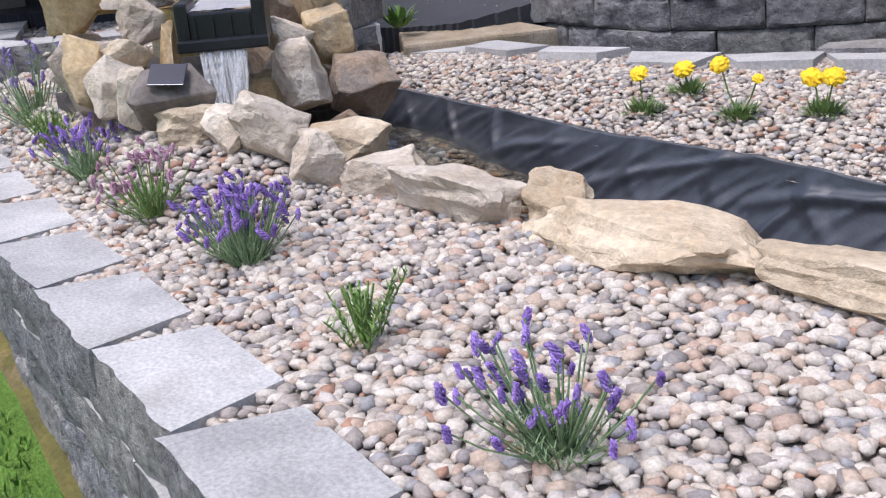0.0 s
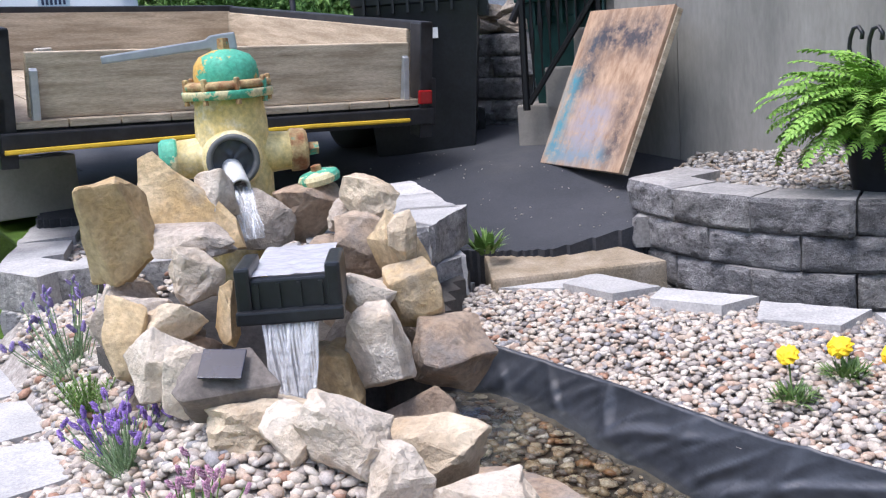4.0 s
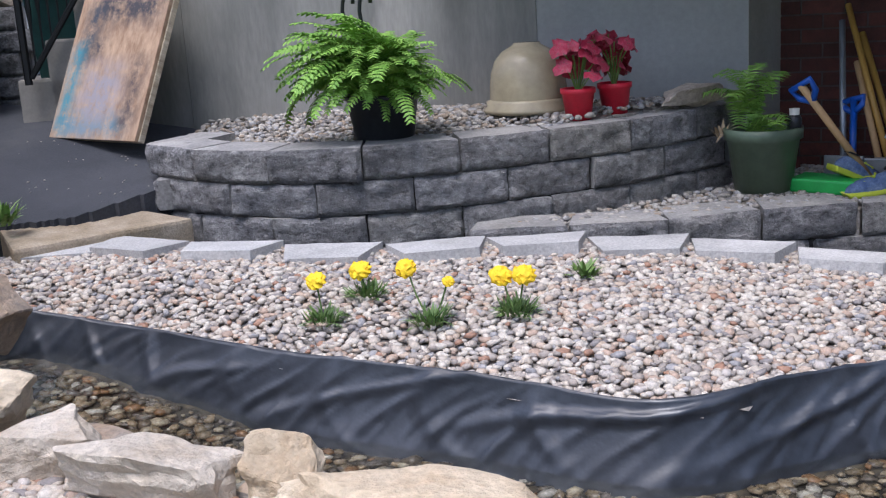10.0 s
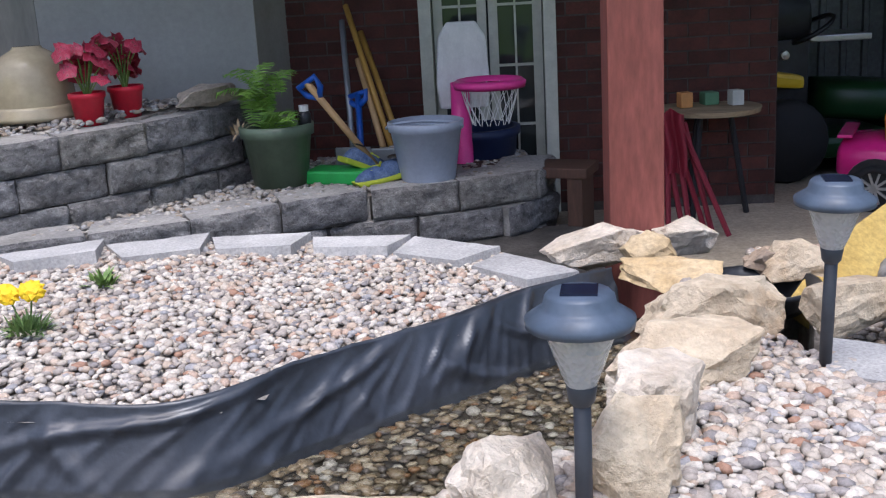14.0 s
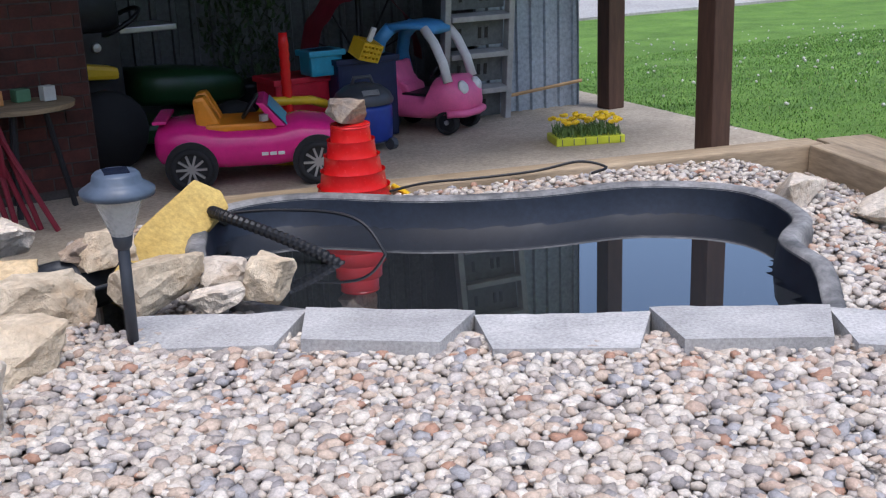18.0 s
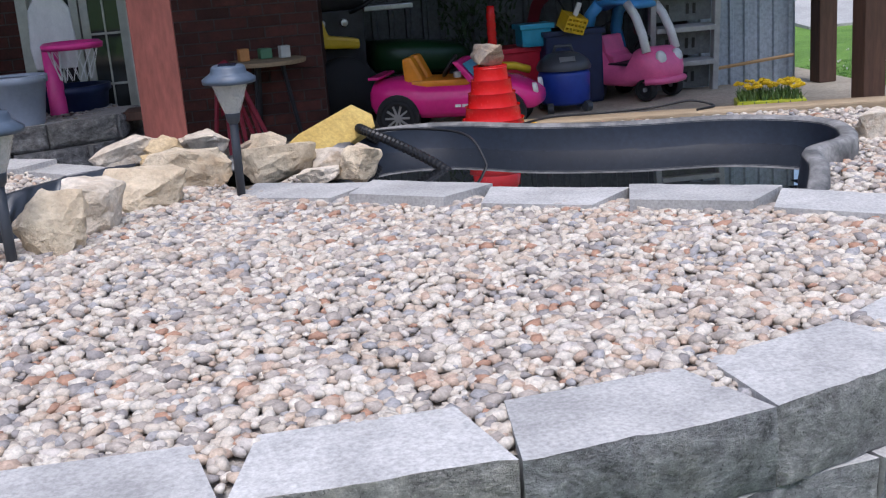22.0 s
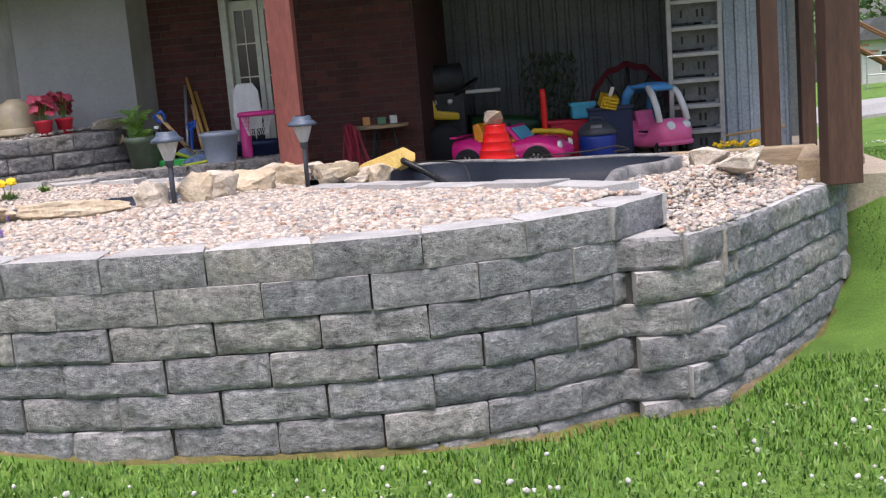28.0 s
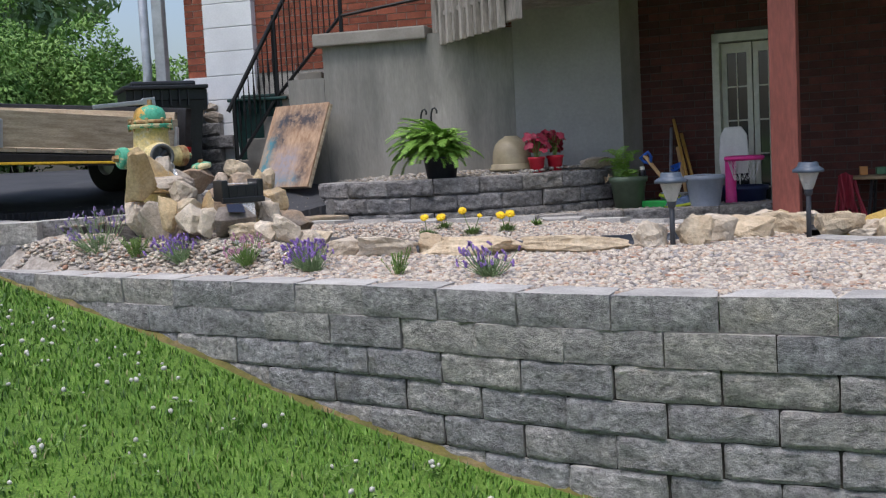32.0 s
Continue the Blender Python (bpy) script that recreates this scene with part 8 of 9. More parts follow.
part("seat", softened(prism([(-0.17, 0.20), (-0.06, 0.20), (-0.07, 0.24), (-0.12, 0.26), (-0.15, 0.36), (-0.18, 0.36)], -0.09, 0.09), 0.014), M["coupe"], cc)
part("bumper", tube([(0.20, -0.16, 0.11), (0.275, -0.10, 0.11), (0.295, 0, 0.11), (0.275, 0.10, 0.11), (0.20, 0.16, 0.11)], 0.02, 8), M["coupe"], cc, smooth=True)
part("steering_wheel", lathe([(0.045, 0), (0.053, 0.008), (0.06, 0), (0.053, -0.008), (0.045, 0)], 16, pose(0.07, 0, 0.31, 0, -50, 0)), M["plastic"], cc, smooth=True)
for x, y in ((-0.17, -0.13), (-0.17, 0.13), (0.18, -0.12), (0.18, 0.12)):
    toy_wheel(cc, x, y, 0.062, 0.05)
vac = thing("shop_vacuum", pose(1.36, 4.70, -0.19) @ Matrix.Scale(0.84, 4), "blue drum shop vacuum with a grey lid", "vacuum")
M["vacblue"] = plain("royal_blue_plastic", (0.02, 0.05, 0.30), 0.35)
M["vacgrey"] = plain("charcoal_plastic", (0.06, 0.065, 0.075), 0.4)
part("drum", lathe([(0, 0.05), (0.15, 0.05), (0.165, 0.07), (0.17, 0.24), (0.16, 0.27), (0, 0.27)], 28), M["vacblue"], vac, smooth=True)
part("lid", lathe([(0.175, 0.27), (0.18, 0.29), (0.16, 0.33), (0.11, 0.37), (0.05, 0.385), (0, 0.385)], 28), M["vacgrey"], vac, "charcoal motor lid", smooth=True)
part("handle", tube([(-0.07, 0, 0.36), (-0.05, 0, 0.42), (0.05, 0, 0.42), (0.07, 0, 0.36)], 0.012, 8), M["vacgrey"], vac, smooth=True)
for k in range(4):
    a = 0.8 + k * 1.571
    part("caster", lathe([(0, -0.02), (0.035, -0.02), (0.035, 0.02), (0, 0.02)], 12, pose(0.17 * math.cos(a), 0.17 * math.sin(a), 0.035, 90, 0, 40 * k)), M["vacgrey"], vac)
part("label_plate", boxed(-0.05, 0.05, -0.004, 0.004, -0.018, 0.018), M["chrome"], vac).matrix_local = pose(0, -0.142, 0.345, -45, 0, 0)
pg = thing("toy_pole", pose(0.97, 4.66, -0.19), "red ribbed plastic toy pole on a stand", "toy")
part("pole", lathe([(0.022, 0.05)] + [(0.022 + 0.004 * (k % 2), 0.08 + 0.022 * k) for k in range(23)] + [(0.02, 0.60), (0, 0.60)], 16), M["toyred"], pg, smooth=True)
part("base", lathe([(0, 0), (0.14, 0), (0.13, 0.05), (0.03, 0.08), (0, 0.08)], 20), M["toyyellow"], pg, "yellow base", smooth=True)
part("crossbar", tube([(-0.18, 0, 0.20), (-0.08, -0.03, 0.29), (0.12, 0.02, 0.27), (0.2, 0.05, 0.24)], 0.022, 8), M["toyyellow"], pg, "yellow bent bar", smooth=True)
bs = thing("toy_basket", pose(1.44, 4.90, 0.23, 20, 15, 20) @ Matrix.Scale(0.75, 4), "yellow lattice toy basket with a white spatula", "basket")
for k in range(4):
    part("slat", boxed(-0.085, 0.085, -0.065, -0.058, k * 0.035, k * 0.035 + 0.018), M["toyyellow"], bs)
    part("slat", boxed(-0.085, 0.085, 0.058, 0.065, k * 0.035, k * 0.035 + 0.018), M["toyyellow"], bs)
for k in range(6):
    part("upright", boxed(-0.085 + k * 0.032, -0.073 + k * 0.032, -0.066, 0.066, 0.0, 0.123), M["toyyellow"], bs)
part("spatula", softened(boxed(-0.02, 0.02, -0.008, 0.008, 0.02, 0.22), 0.004), M["toywhite"], bs, "white plastic spatula")
for x, y, z0, w, d, h, mt, name, lab in ((1.45, 5.05, -0.19, 0.34, 0.28, 0.42, "navy", "storage_tub", "dark blue storage tub full of toys"), (1.12, 5.1, -0.19, 0.30, 0.26, 0.34, "redpot", "toy_bin", "red plastic toy bin in the dim shed"), (1.25, 5.0, 0.15, 0.18, 0.15, 0.13, "cyan", "toy_box", "cyan toy box stacked on other boxes")):
    tub = thing(name, pose(x, y, z0, 0, 0, 8), lab, "toy bin")
    part("bin_body", softened(boxed(-w / 2, w / 2, -d / 2, d / 2, 0, h), 0.02), M[mt], tub)
    part("bin_rim", softened(boxed(-w / 2 - 0.012, w / 2 + 0.012, -d / 2 - 0.012, d / 2 + 0.012, h - 0.03, h), 0.006), M[mt], tub)
um = thing("garden_umbrella", pose(1.62, 5.5, 0.12, 0, 0, 0), "dark red fabric umbrella stored in the shed", "umbrella")
bm = bmesh.new()
sheet(bm, lambda u, v: Vector((0.34 * math.cos(math.pi * u) * (1 - 0.1 * v), -0.20 * v, 0.02 + 0.42 * math.sin(math.pi * u) * (1 - 0.12 * v) + 0.012 * math.sin(u * 40))), 30, 6)
part("canopy", bm, M["redrod"], um, smooth=True)
for k in range(5):
    part("rib", tube([(0, -0.05, 0.02), (0.33 * math.cos(0.35 + k * 0.6), -0.02, 0.02 + 0.40 * math.sin(0.35 + k * 0.6))], 0.006, 5), M["steel"], um)
part("pole", tube([(0, -0.05, -0.3), (0, -0.05, 0.42)], 0.015, 8), M["steel"], um)
ld = thing("step_ladder", pose(2.13, 5.06, -0.19, 7, 0, 2), "grey metal and plastic step ladder leaning on siding", "ladder")
M["ladder"] = plain("grey_ladder_metal", (0.40, 0.40, 0.39), 0.5, 0.2, dirt=0.2)
for sx in (-1, 1):
    part("rail", softened(boxed(sx * 0.19 - 0.018, sx * 0.19 + 0.018, -0.03, 0.03, 0, 1.7), 0.006), M["ladder"], ld)
for k in range(7):
    tread = part("tread", softened(boxed(-0.175, 0.175, -0.05, 0.05, 0.16 + k * 0.20, 0.19 + k * 0.20), 0.005), M["ladder"], ld)
    part("riser", boxed(-0.172, 0.172, 0.035, 0.045, 0.01 + k * 0.20, 0.16 + k * 0.20), M["darksiding"], ld)
    for q in (-0.10, 0.02, 0.06):
        part("slot", boxed(q, q + 0.018, 0.030, 0.0345, 0.05 + k * 0.20, 0.11 + k * 0.20), M["plastic"], ld)
st = tag_mesh(part("wooden_stick", tube([(-0.22, 0, 0), (0.25, 0, 0.02)], 0.011, 6), M["tooltan"]), pose(2.55, 5.05, -0.06, 0, -3, 0), "pale wooden stick leaning by the siding", "stick")
mw = thing("lawn_mower", pose(0.42, 5.25, -0.19, 0, 0, 15), "dark green riding mower in the dim shed", "mower")
M["mower"] = plain("dark_green_machine_paint", (0.012, 0.045, 0.015), 0.35)
part("hood", loft([(-0.1, 0.18, 0.25, 0.43), (0.15, 0.18, 0.22, 0.42), (0.42, 0.15, 0.20, 0.38), (0.48, 0.11, 0.22, 0.34)]), M["mower"], mw, smooth=True)
part("deck", softened(boxed(-0.45, 0.2, -0.34, 0.34, 0.10, 0.20), 0.03), M["mower"], mw)
part("seat", softened(prism([(-0.45, 0.42), (-0.2, 0.40), (-0.2, 0.46), (-0.38, 0.49), (-0.45, 0.72), (-0.50, 0.70)], -0.15, 0.15), 0.02), M["toyyellow"], mw, "yellow seat")
part("steering_wheel", lathe([(0.11, 0), (0.12, 0.012), (0.13, 0), (0.12, -0.012), (0.11, 0)], 20, pose(-0.12, 0, 0.66, 0, -30, 0)), M["plastic"], mw, smooth=True)
for x, y, r in ((-0.35, -0.3, 0.19), (-0.35, 0.3, 0.19), (0.34, -0.24, 0.12), (0.34, 0.24, 0.12)):
    part("wheel", lathe([(0, -0.06), (r * 0.9, -0.06), (r, -0.03), (r, 0.03), (r * 0.9, 0.06), (0, 0.06)], 20, pose(x, y, r, 90, 0, 0)), M["tyre"], mw, smooth=True)
gr = thing("barbecue_grill", pose(0.02, 5.3, -0.19, 0, 0, 10), "dark barbecue grill with side shelves", "grill")
part("cabinet", softened(boxed(-0.25, 0.25, -0.18, 0.18, 0.05, 0.62), 0.01), M["steel"], gr)
part("hood", loft([(-0.26, 0.17, 0.60, 0.80), (-0.24, 0.2, 0.60, 0.86), (0.24, 0.2, 0.60, 0.86), (0.26, 0.17, 0.60, 0.80)]), M["steel"], gr, smooth=True)
part("side_shelf", softened(boxed(0.26, 0.55, -0.16, 0.16, 0.60, 0.63), 0.006), M["chrome"], gr)
for k in range(3):
    part("knob", lathe([(0, 0), (0.025, 0), (0.02, 0.025), (0, 0.027)], 12, pose(-0.13 + k * 0.13, -0.18, 0.55, 90, 0, 0)), M["chrome"], gr)
dp = thing("potted_shrub", pose(0.98, 5.45, -0.19), "dark bushy potted shrub at the shed back", "plant")
part("pot", lathe([(0, 0), (0.12, 0), (0.15, 0.26), (0.16, 0.28), (0, 0.27)], 20), M["plastic"], dp, smooth=True)
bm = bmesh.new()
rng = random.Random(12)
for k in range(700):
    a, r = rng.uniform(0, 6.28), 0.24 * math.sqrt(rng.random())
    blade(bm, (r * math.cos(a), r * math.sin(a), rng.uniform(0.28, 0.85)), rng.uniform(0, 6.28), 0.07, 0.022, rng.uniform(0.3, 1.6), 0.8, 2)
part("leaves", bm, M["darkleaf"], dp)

# ---- background ----
def leaf_cloud(name, clumps, n, size, material, parent, seed):
    """Leaves scattered through soft clumps (x, y, z, rx, ry, rz), denser at their skin, as one mesh."""
    rng = np.random.default_rng(seed)
    vol = np.array([c[3] * c[4] + c[4] * c[5] for c in clumps])
    which = rng.choice(len(clumps), n, p=vol / vol.sum())
    c = np.array(clumps)[which]
    d = rng.normal(size=(n, 3))
    d /= np.linalg.norm(d, axis=1)[:, None]
    rad = rng.uniform(0.45, 1.08, n) ** 0.5
    p = c[:, :3] + d * c[:, 3:] * rad[:, None]
    nrm = d + rng.normal(0, 0.7, (n, 3))
    nrm /= np.linalg.norm(nrm, axis=1)[:, None]
    t = np.cross(nrm, rng.normal(size=(n, 3)))
    t /= np.linalg.norm(t, axis=1)[:, None]
    u = np.cross(nrm, t)
    s = size * rng.uniform(0.6, 1.4, n)[:, None]
    bend = nrm * s * 0.2
    q = np.stack([p - t * s, p + u * s * 0.45 - bend, p + t * s, p - u * s * 0.45 - bend], 1)
    me = bpy.data.meshes.new(name)
    me.from_pydata(q.reshape(-1, 3).tolist(), [], np.arange(4 * n).reshape(n, 4).tolist())
    me.materials.append(material)
    ob = new(name, me)
    ob.parent = parent
    ob["kind"] = "stuff"
    return ob


def tree(x, y, z, h, r, label, seed, n=9000, leaf=0.16, material="treeleaf", low=0.25):
    rng = random.Random(seed)
    ob = thing("tree", pose(x, y, z), label, "tree", "background trees")
    part("trunk", tube([(0, 0, -0.3), (0.05 * h * rng.uniform(-1, 1) * 0.3, 0, h * 0.4), (0, 0.02 * h, h * 0.85)], h * 0.022, 8, taper=h * 0.006), M["bark"], ob, smooth=True)
    clumps = []
    for k in range(16):
        a, t = rng.uniform(0, 6.28), low + (1 - low) * (k + rng.random()) / 16
        rr = r * (0.35 + 0.75 * math.sin(math.pi * min(1, 0.15 + 0.85 * (t - low) / (1 - low)))) * rng.uniform(0.4, 0.9)
        c = (rr * math.cos(a), rr * math.sin(a), h * t)
        part("limb", tube([(0, 0, h * max(0.15, t - 0.18)), (c[0] * 0.6, c[1] * 0.6, h * t - 0.05 * h), c], h * 0.008, 5, taper=h * 0.003), M["bark"], ob)
        s = r * rng.uniform(0.28, 0.5)
        clumps.append((*c, s, s, s * rng.uniform(0.6, 0.9)))
    leaf_cloud("crown", clumps, n, leaf, M[material], ob, seed)


def shrub(x, y, z, r, h, label, seed, n=15000, leaf=0.05, material="bush"):
    rng = random.Random(seed)
    ob = thing("shrub", pose(x, y, z), label, "shrub", "background shrubs")
    clumps = [(rng.uniform(-0.7, 0.7) * r, rng.uniform(-0.7, 0.7) * r, h * rng.uniform(0.25, 0.85), r * rng.uniform(0.3, 0.5), r * rng.uniform(0.3, 0.5), h * rng.uniform(0.14, 0.24)) for k in range(18)] + [(0, 0, h * 0.45, r * 0.8, r * 0.8, h * 0.42)]
    for k in range(6):
        a = k * 1.05
        part("stem", tube([(0.1 * math.cos(a), 0.1 * math.sin(a), -0.1), (r * 0.5 * math.cos(a), r * 0.5 * math.sin(a), h * 0.7)], 0.03, 5, taper=0.01), M["bark"], ob)
    leaf_cloud("leaves", clumps, n, leaf, M[material], ob, seed)


for i, (x, y, r, h) in enumerate(((-14.6, 4.6, 1.0, 2.4), (-14.2, 5.8, 1.1, 2.2), (-14.0, 7.0, 1.1, 2.3), (-14.6, 8.2, 1.3, 2.7), (-14.0, 9.3, 1.2, 2.1), (-16.5, 6.4, 1.6, 3.4), (-16.8, 8.6, 1.7, 3.6), (-12.6, 10.8, 1.3, 1.9))):
    shrub(x, y, 0.5, r, h, "dense leafy green shrub behind the drive", 200 + i)
for i, (x, y, h, r) in enumerate(((-26, 9, 9, 2.8), (-27, 16, 13, 3.4), (-30, 13, 14, 4.2), (-18, 24, 12, 3.6), (-31, 5, 12, 4.0), (-13, 22, 10, 2.6), (-34, 22, 15, 4.5))):
    tree(x, y, 0.4, h, r, "tall leafy tree in the distance", 300 + i, 8000, 0.22)
for i, (x, y, h, r) in enumerate(((12, 68, 10, 5), (20, 74, 12, 6), (3, 48, 12, 4.5), (36, 60, 12, 5), (28, 66, 11, 5), (45, 18, 12, 5), (-6, 42, 12, 5), (28, -20, 11, 5), (10, -28, 12, 5), (-10, -26, 12, 5), (-28, -14, 11, 5), (40, 0, 11, 5))):
    tree(x, y, -1.3 if y > 14 else -0.9, h, r, "leafy tree beyond the lawn", 340 + i, 5000, 0.3, low=0.15)

pole = thing("utility_pole", pose(-25.0, 15.6, 0.4), "grey wooden utility pole with wires", "utility pole")
part("pole", tube([(0, 0, 0), (0, 0, 9)], 0.15, 10, taper=0.11), M["greywood"], pole, smooth=True)
part("side_pole", tube([(0.5, 0.1, 0), (0.5, 0.1, 5.6)], 0.07, 8), M["greywood"], pole, smooth=True)
part("crossarm", boxed(-1.4, 0.6, -0.06, 0.06, 4.1, 4.22), M["greywood"], pole)
part("meter_box", boxed(-0.5, -0.2, -0.15, 0.15, 5.7, 6.1), M["galv"], pole)
for k in range(3):
    part("wire", tube([(-6, 8, 7.6 + 0.2 * k), (0, 0, 8.2 + 0.2 * k), (6, -8, 7.6 + 0.2 * k)], 0.015, 4), M["plastic"], pole)
lamp = thing("yard_lamp", pose(-12.9, 5.4, 0.5), "small lantern yard lamp on a post", "lamp post")
part("post", tube([(0, 0, 0), (0, 0, 1.28)], 0.035, 10), M["steel"], lamp, smooth=True)
part("lantern", lathe([(0.05, 1.28), (0.10, 1.46), (0.10, 1.47)], 8), M["toywhite"], lamp, "frosted white lantern glass")
part("lantern_roof", lathe([(0.12, 1.465), (0.06, 1.53), (0.015, 1.56), (0, 1.58)], 8), M["steel"], lamp)

# distant house beyond the lane
M["vinyl"] = surface("pale_vinyl_siding", (0.50, 0.50, 0.47), (0.60, 0.60, 0.57), 3, 40, 0.7, 0.2, 0.003, stretch=(0.2, 0.2, 6))
M["roofing"] = surface("grey_shingle_roof", (0.09, 0.09, 0.095), (0.15, 0.15, 0.155), 3, 60, 0.9, 0.4, 0.01)
fh = thing("far_house", pose(13.2, 50.0, -1.75, 0, 0, -6), "small pale sided house with an outside stair", "house")
part("walls", boxed(-0.6, 9.0, 0, 6, 0, 2.45), M["vinyl"], fh)
part("roof", prism([(-0.8, 2.4), (6.6, 2.4), (6.6, 2.6), (5.9, 3.4), (0.0, 3.4), (-0.8, 2.6)], -0.5, 6.5), M["roofing"], fh, "grey shingled roof")
for x in (0.6, 2.4, 4.6):
    win = part("window", boxed(x - 0.4, x + 0.4, -0.05, 0.02, 0.9, 1.9), M["toywhite"], fh)
    part("pane", boxed(x - 0.34, x + 0.34, -0.07, -0.052, 0.96, 1.84), M["glass"], win)
stair = thing("far_stair", pose(9.0, 30.0, -0.85, 0, 0, -6), "brown timber deck stair beyond the lane", "stair")
M["brownstair"] = plain("brown_deck_stain", (0.20, 0.10, 0.05), 0.7)
for k in range(7):
    part("tread", boxed(-0.6 + k * 0.28, -0.3 + k * 0.28, 0, 1.0, 1.30 - k * 0.19, 1.35 - k * 0.19), M["brownstair"], stair)
for y in (0.0, 1.0):
    part("stringer", tube([(-0.7, y, 1.35), (1.5, y, -0.1)], 0.07, 6), M["brownstair"], stair)
    part("handrail", tube([(-0.7, y, 2.1), (1.5, y, 0.75)], 0.045, 6), M["brownstair"], stair)
    for k in range(3):
        part("post", boxed(-0.75 + k * 1.05, -0.65 + k * 1.05, y - 0.05, y + 0.05, -0.2, 2.15 - k * 0.65), M["brownstair"], stair)
fence = thing("far_fence", pose(8.0, 27.0, -0.8, 0, 0, -6), "low grey steel rail fence beyond the lane", "fence")
for k in range(9):
    part("post", tube([(k * 0.8, 0, -0.2), (k * 0.8, 0, 1.0)], 0.025, 6), M["galv"], fence)
for z in (0.5, 0.98):
    part("rail", tube([(0, 0, z), (6.4, 0, z)], 0.018, 6), M["galv"], fence)

# ---- moss and soil at the wall foot ----
def foot_strip(name, curve, s0, s1, label, seed, width=0.09):
    bm = bmesh.new()

    def at(u, v):
        s = s0 + (s1 - s0) * u
        x, y = curve.at(s)
        t = radians(curve.turn(s))
        w = width * (0.75 + 0.5 * noise.noise(Vector((s * 2.3, seed, 0)))) * v - 0.015
        x, y = x + math.sin(t) * w, y - math.cos(t) * w
        return Vector((x, y, lawn_z(x, y) - 0.018 + 0.034 * (1 - v) ** 0.7 + 0.012 * noise.noise(Vector((x * 11, y * 11, seed))) * (1 - v)))
    sheet(bm, at, int((s1 - s0) / 0.04), 5)
    return tagged(part(name, bm, M["moss"], smooth=True), label, "soil", kind="structure")


foot_strip("ground_moss", FRONT, 0.3, FRONT.nearest(1.6, 0.75), "bare soil and yellow moss along the wall foot", 1)
foot_strip("ground_moss_lower", LOWER, 0.3, LOWER.length, "bare soil along the lower wall foot", 2)

# ---- grass and clover ----
def grass(name, n, region, size, width, seed, label, keep):
    rng = np.random.default_rng(seed)
    x, y = rng.uniform(region[0], region[1], n), rng.uniform(region[2], region[3], n)
    fine = np.array([keep(a, b2) for a, b2 in zip(x, y)])
    x, y = x[fine], y[fine]
    n = len(x)
    z = np.array([lawn_z(a, b2) + 0.035 * max(0, b2 - 6) * smooth_step(2, 6, a) for a, b2 in zip(x, y)])
    patch = np.array([noise.noise(Vector((a * 1.3, b2 * 1.3, 4))) for a, b2 in zip(x, y)])
    h = size * rng.uniform(0.55, 1.3, n) * (1 + 0.35 * patch)
    a = rng.uniform(0, 6.283, n)
    lean = rng.uniform(0.1, 0.9, n) * h
    dx, dy = np.cos(a), np.sin(a)
    w = width * rng.uniform(0.6, 1.2, n)
    base = np.c_[x, y, z - 0.005]
    side = np.c_[-dy * w, dx * w, np.zeros(n)]
    mid = base + np.c_[dx * lean * 0.35, dy * lean * 0.35, h * 0.6]
    tip = base + np.c_[dx * lean, dy * lean, h]
    q = np.stack([base - side, base + side, mid + side * 0.8, mid - side * 0.8, tip], 1).reshape(-1, 3)
    k = np.arange(n) * 5
    me = bpy.data.meshes.new(name)
    me.vertices.add(5 * n)
    me.vertices.foreach_set("co", q.ravel().astype(np.float32))
    loops = np.stack([k, k + 1, k + 2, k + 3, k + 3, k + 2, k + 4], 1).ravel()
    me.loops.add(7 * n)
    me.loops.foreach_set("vertex_index", loops.astype(np.int32))
    me.polygons.add(2 * n)
    me.polygons.foreach_set("loop_start", np.stack([np.arange(n) * 7, np.arange(n) * 7 + 4], 1).ravel().astype(np.int32))
    me.update(calc_edges=True)
    me.materials.append(M["blade"])
    return tagged(new(name, me), label, "grass", kind="stuff")


BLADES = [(0.0, (0.038, 0.102, 0.013)), (0.12, (0.068, 0.170, 0.017)), (0.25, (0.129, 0.281, 0.030)), (0.5, (0.099, 0.221, 0.025)), (0.7, (0.160, 0.315, 0.043)), (0.88, (0.236, 0.374, 0.076)), (0.97, (0.258, 0.272, 0.102))]
M["blade"] = surface("grass_blade", None, None, 4, 60, 0.55, 0.0, island=BLADES)


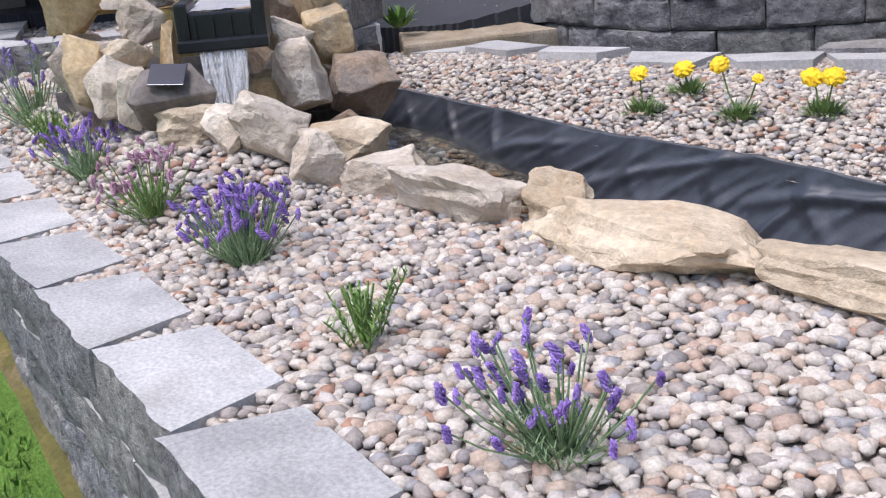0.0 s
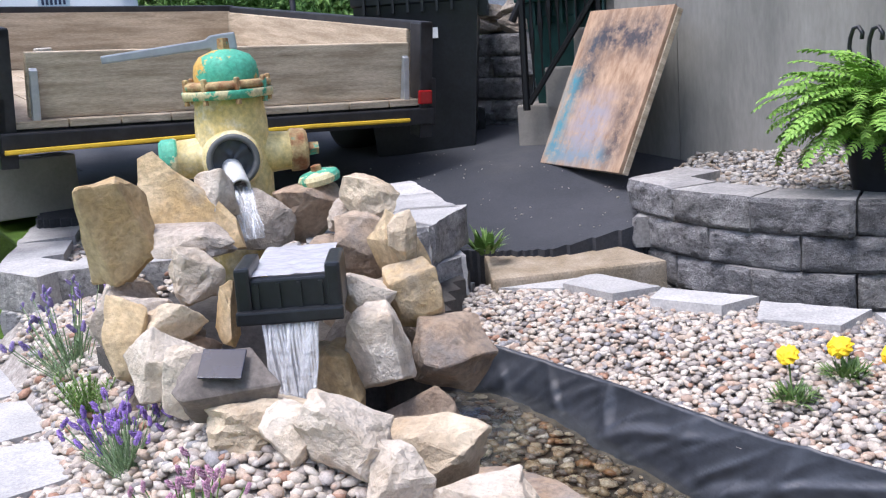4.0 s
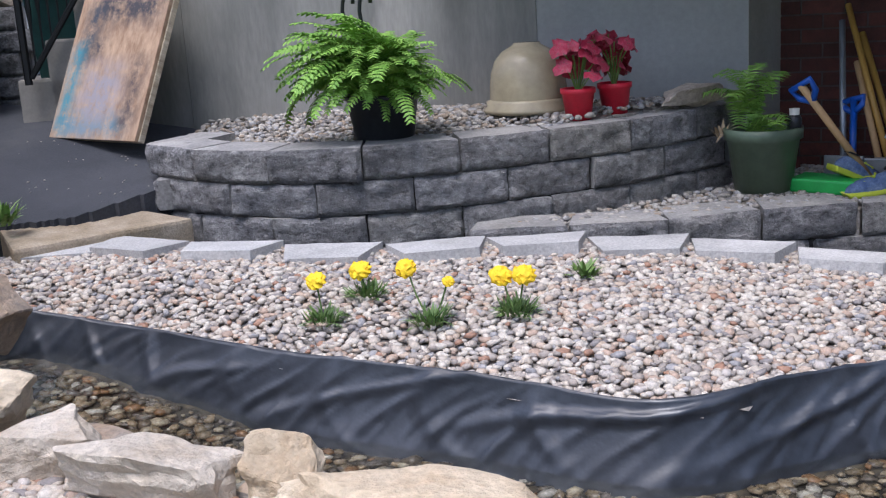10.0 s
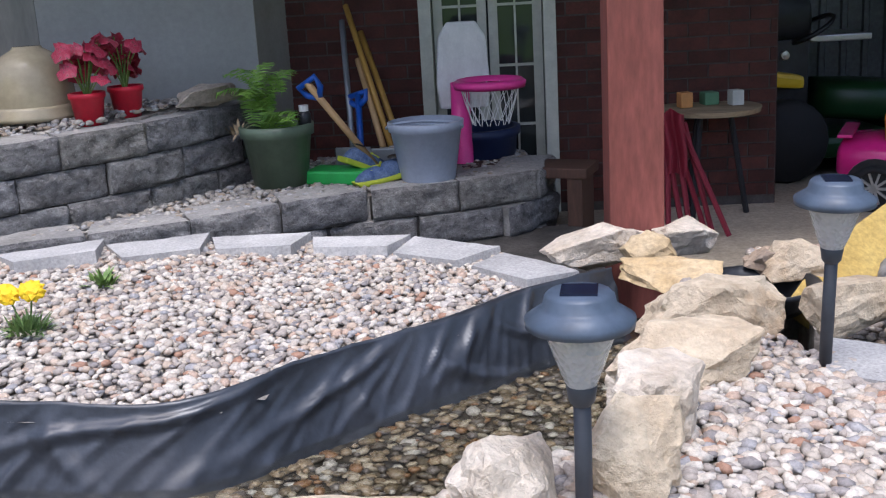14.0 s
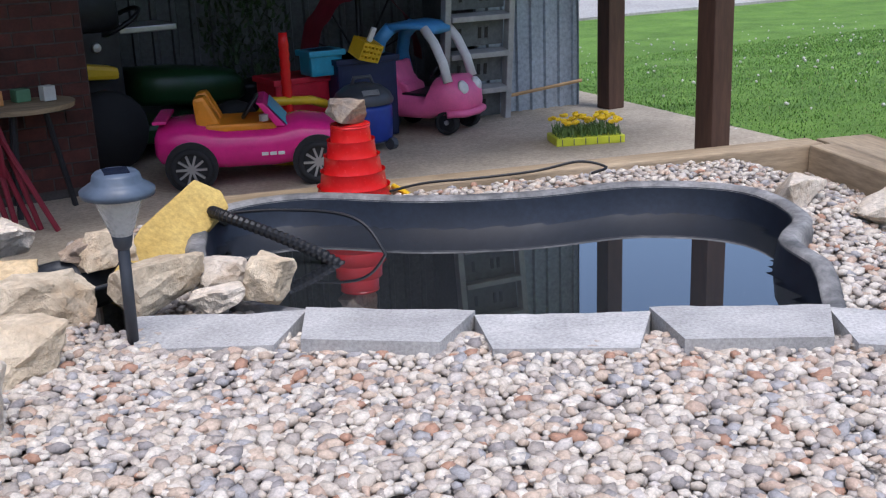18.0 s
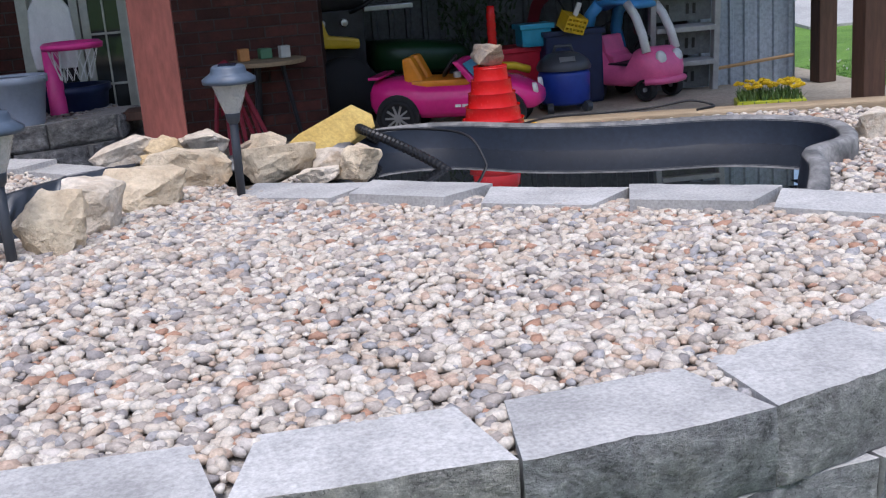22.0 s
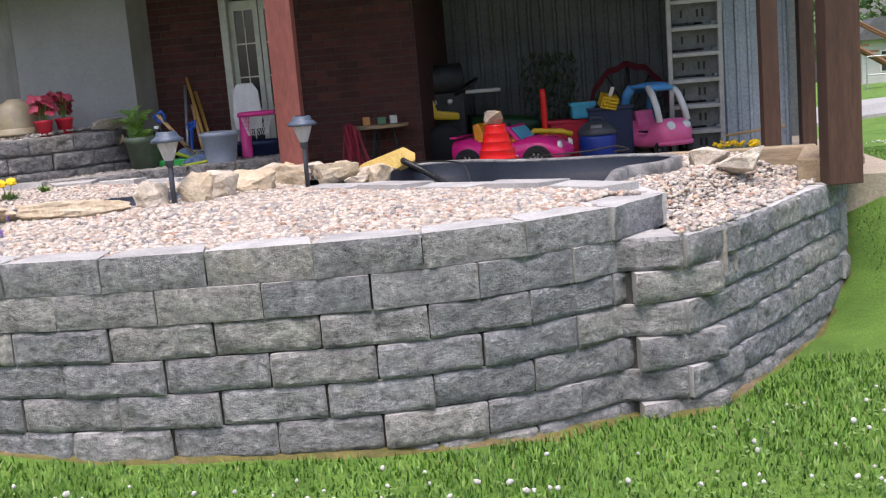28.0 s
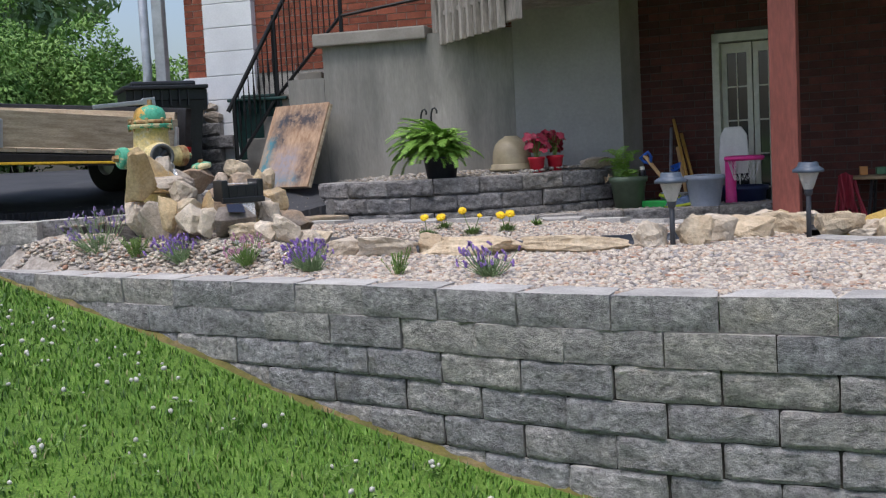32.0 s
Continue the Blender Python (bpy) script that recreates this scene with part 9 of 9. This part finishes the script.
def on_lawn(margin):
    def keep(x, y):
        s = FRONT.nearest(x, y)
        p = FRONT.at(s)
        t = radians(FRONT.turn(s))
        d = -(x - p[0]) * math.sin(t) + (y - p[1]) * math.cos(t)
        if x > 1.5:
            s = LOWER.nearest(x, y)
            p, t = LOWER.at(s), radians(LOWER.turn(s))
            return x > 2.85 or -(x - p[0]) * math.sin(t) + (y - p[1]) * math.cos(t) < -margin
        return d < -margin * (0.6 + 0.8 * (noise.noise(Vector((x * 5, y * 5, 1))) + 0.5))
    return keep


grass("grass_near", 140000, (-6.5, 3.6, -2.6, 1.4), 0.033, 0.0040, 1, "short green lawn grass below the wall", on_lawn(0.05))
grass("grass_far", 60000, (-11, -4.5, -3.0, 1.2), 0.036, 0.004, 2, "lawn grass along the upper wall", on_lawn(0.03))
grass("grass_side", 110000, (2.8, 9.0, 1.2, 9.5), 0.017, 0.0035, 3, "bright lawn grass beside the shed", lambda x, y: (x > 3.28 or y < 2.7) and not 2.95 < y < 3.65)
rng = random.Random(15)
heads_at = []
while len(heads_at) < 1500:
    x, y = rng.uniform(-8, 3.2), rng.uniform(-2.6, 0.8)
    if on_lawn(0.3)(x, y) and noise.noise(Vector((x * 0.9, y * 0.9, 8))) + rng.uniform(-0.4, 0.4) > -0.05:
        heads_at.append((x, y, lawn_z(x, y) + rng.uniform(0.035, 0.06)))
for k in range(350):
    x, y = rng.uniform(3.0, 10), rng.uniform(4, 11)
    heads_at.append((x, y, lawn_z(x, y) + 0.035 * max(0, y - 6) * smooth_step(2, 6, x) + 0.06))
M["clover"] = surface("white_clover", (0.50, 0.48, 0.42), (0.72, 0.71, 0.66), 80, 260, 0.8, 0.5, 0.004)
st2 = stones("clover_heads", heads_at, 0.021, M["clover"], "white clover flower heads in the lawn", flat=0.95, seed=3, detail=1)
bm = bmesh.new()
for x, y, z in heads_at[:1100]:
    g0 = lawn_z(x, y)
    for k in range(5):
        a = rng.uniform(0, 6.28)
        cx, cy, r = x + rng.gauss(0, 0.03), y + rng.gauss(0, 0.03), rng.uniform(0.007, 0.012)
        h = g0 + rng.uniform(0.025, 0.042)
        bm.faces.new([bm.verts.new((cx + r * math.cos(a + q * 1.2566), cy + r * math.sin(a + q * 1.2566), h + 0.004 * math.cos(q * 2.5))) for q in range(5)])
ob = part("clover_leaves", bm, M["sprig"])
tagged(ob, "rounded green clover leaves in the lawn", "clover", kind="stuff")
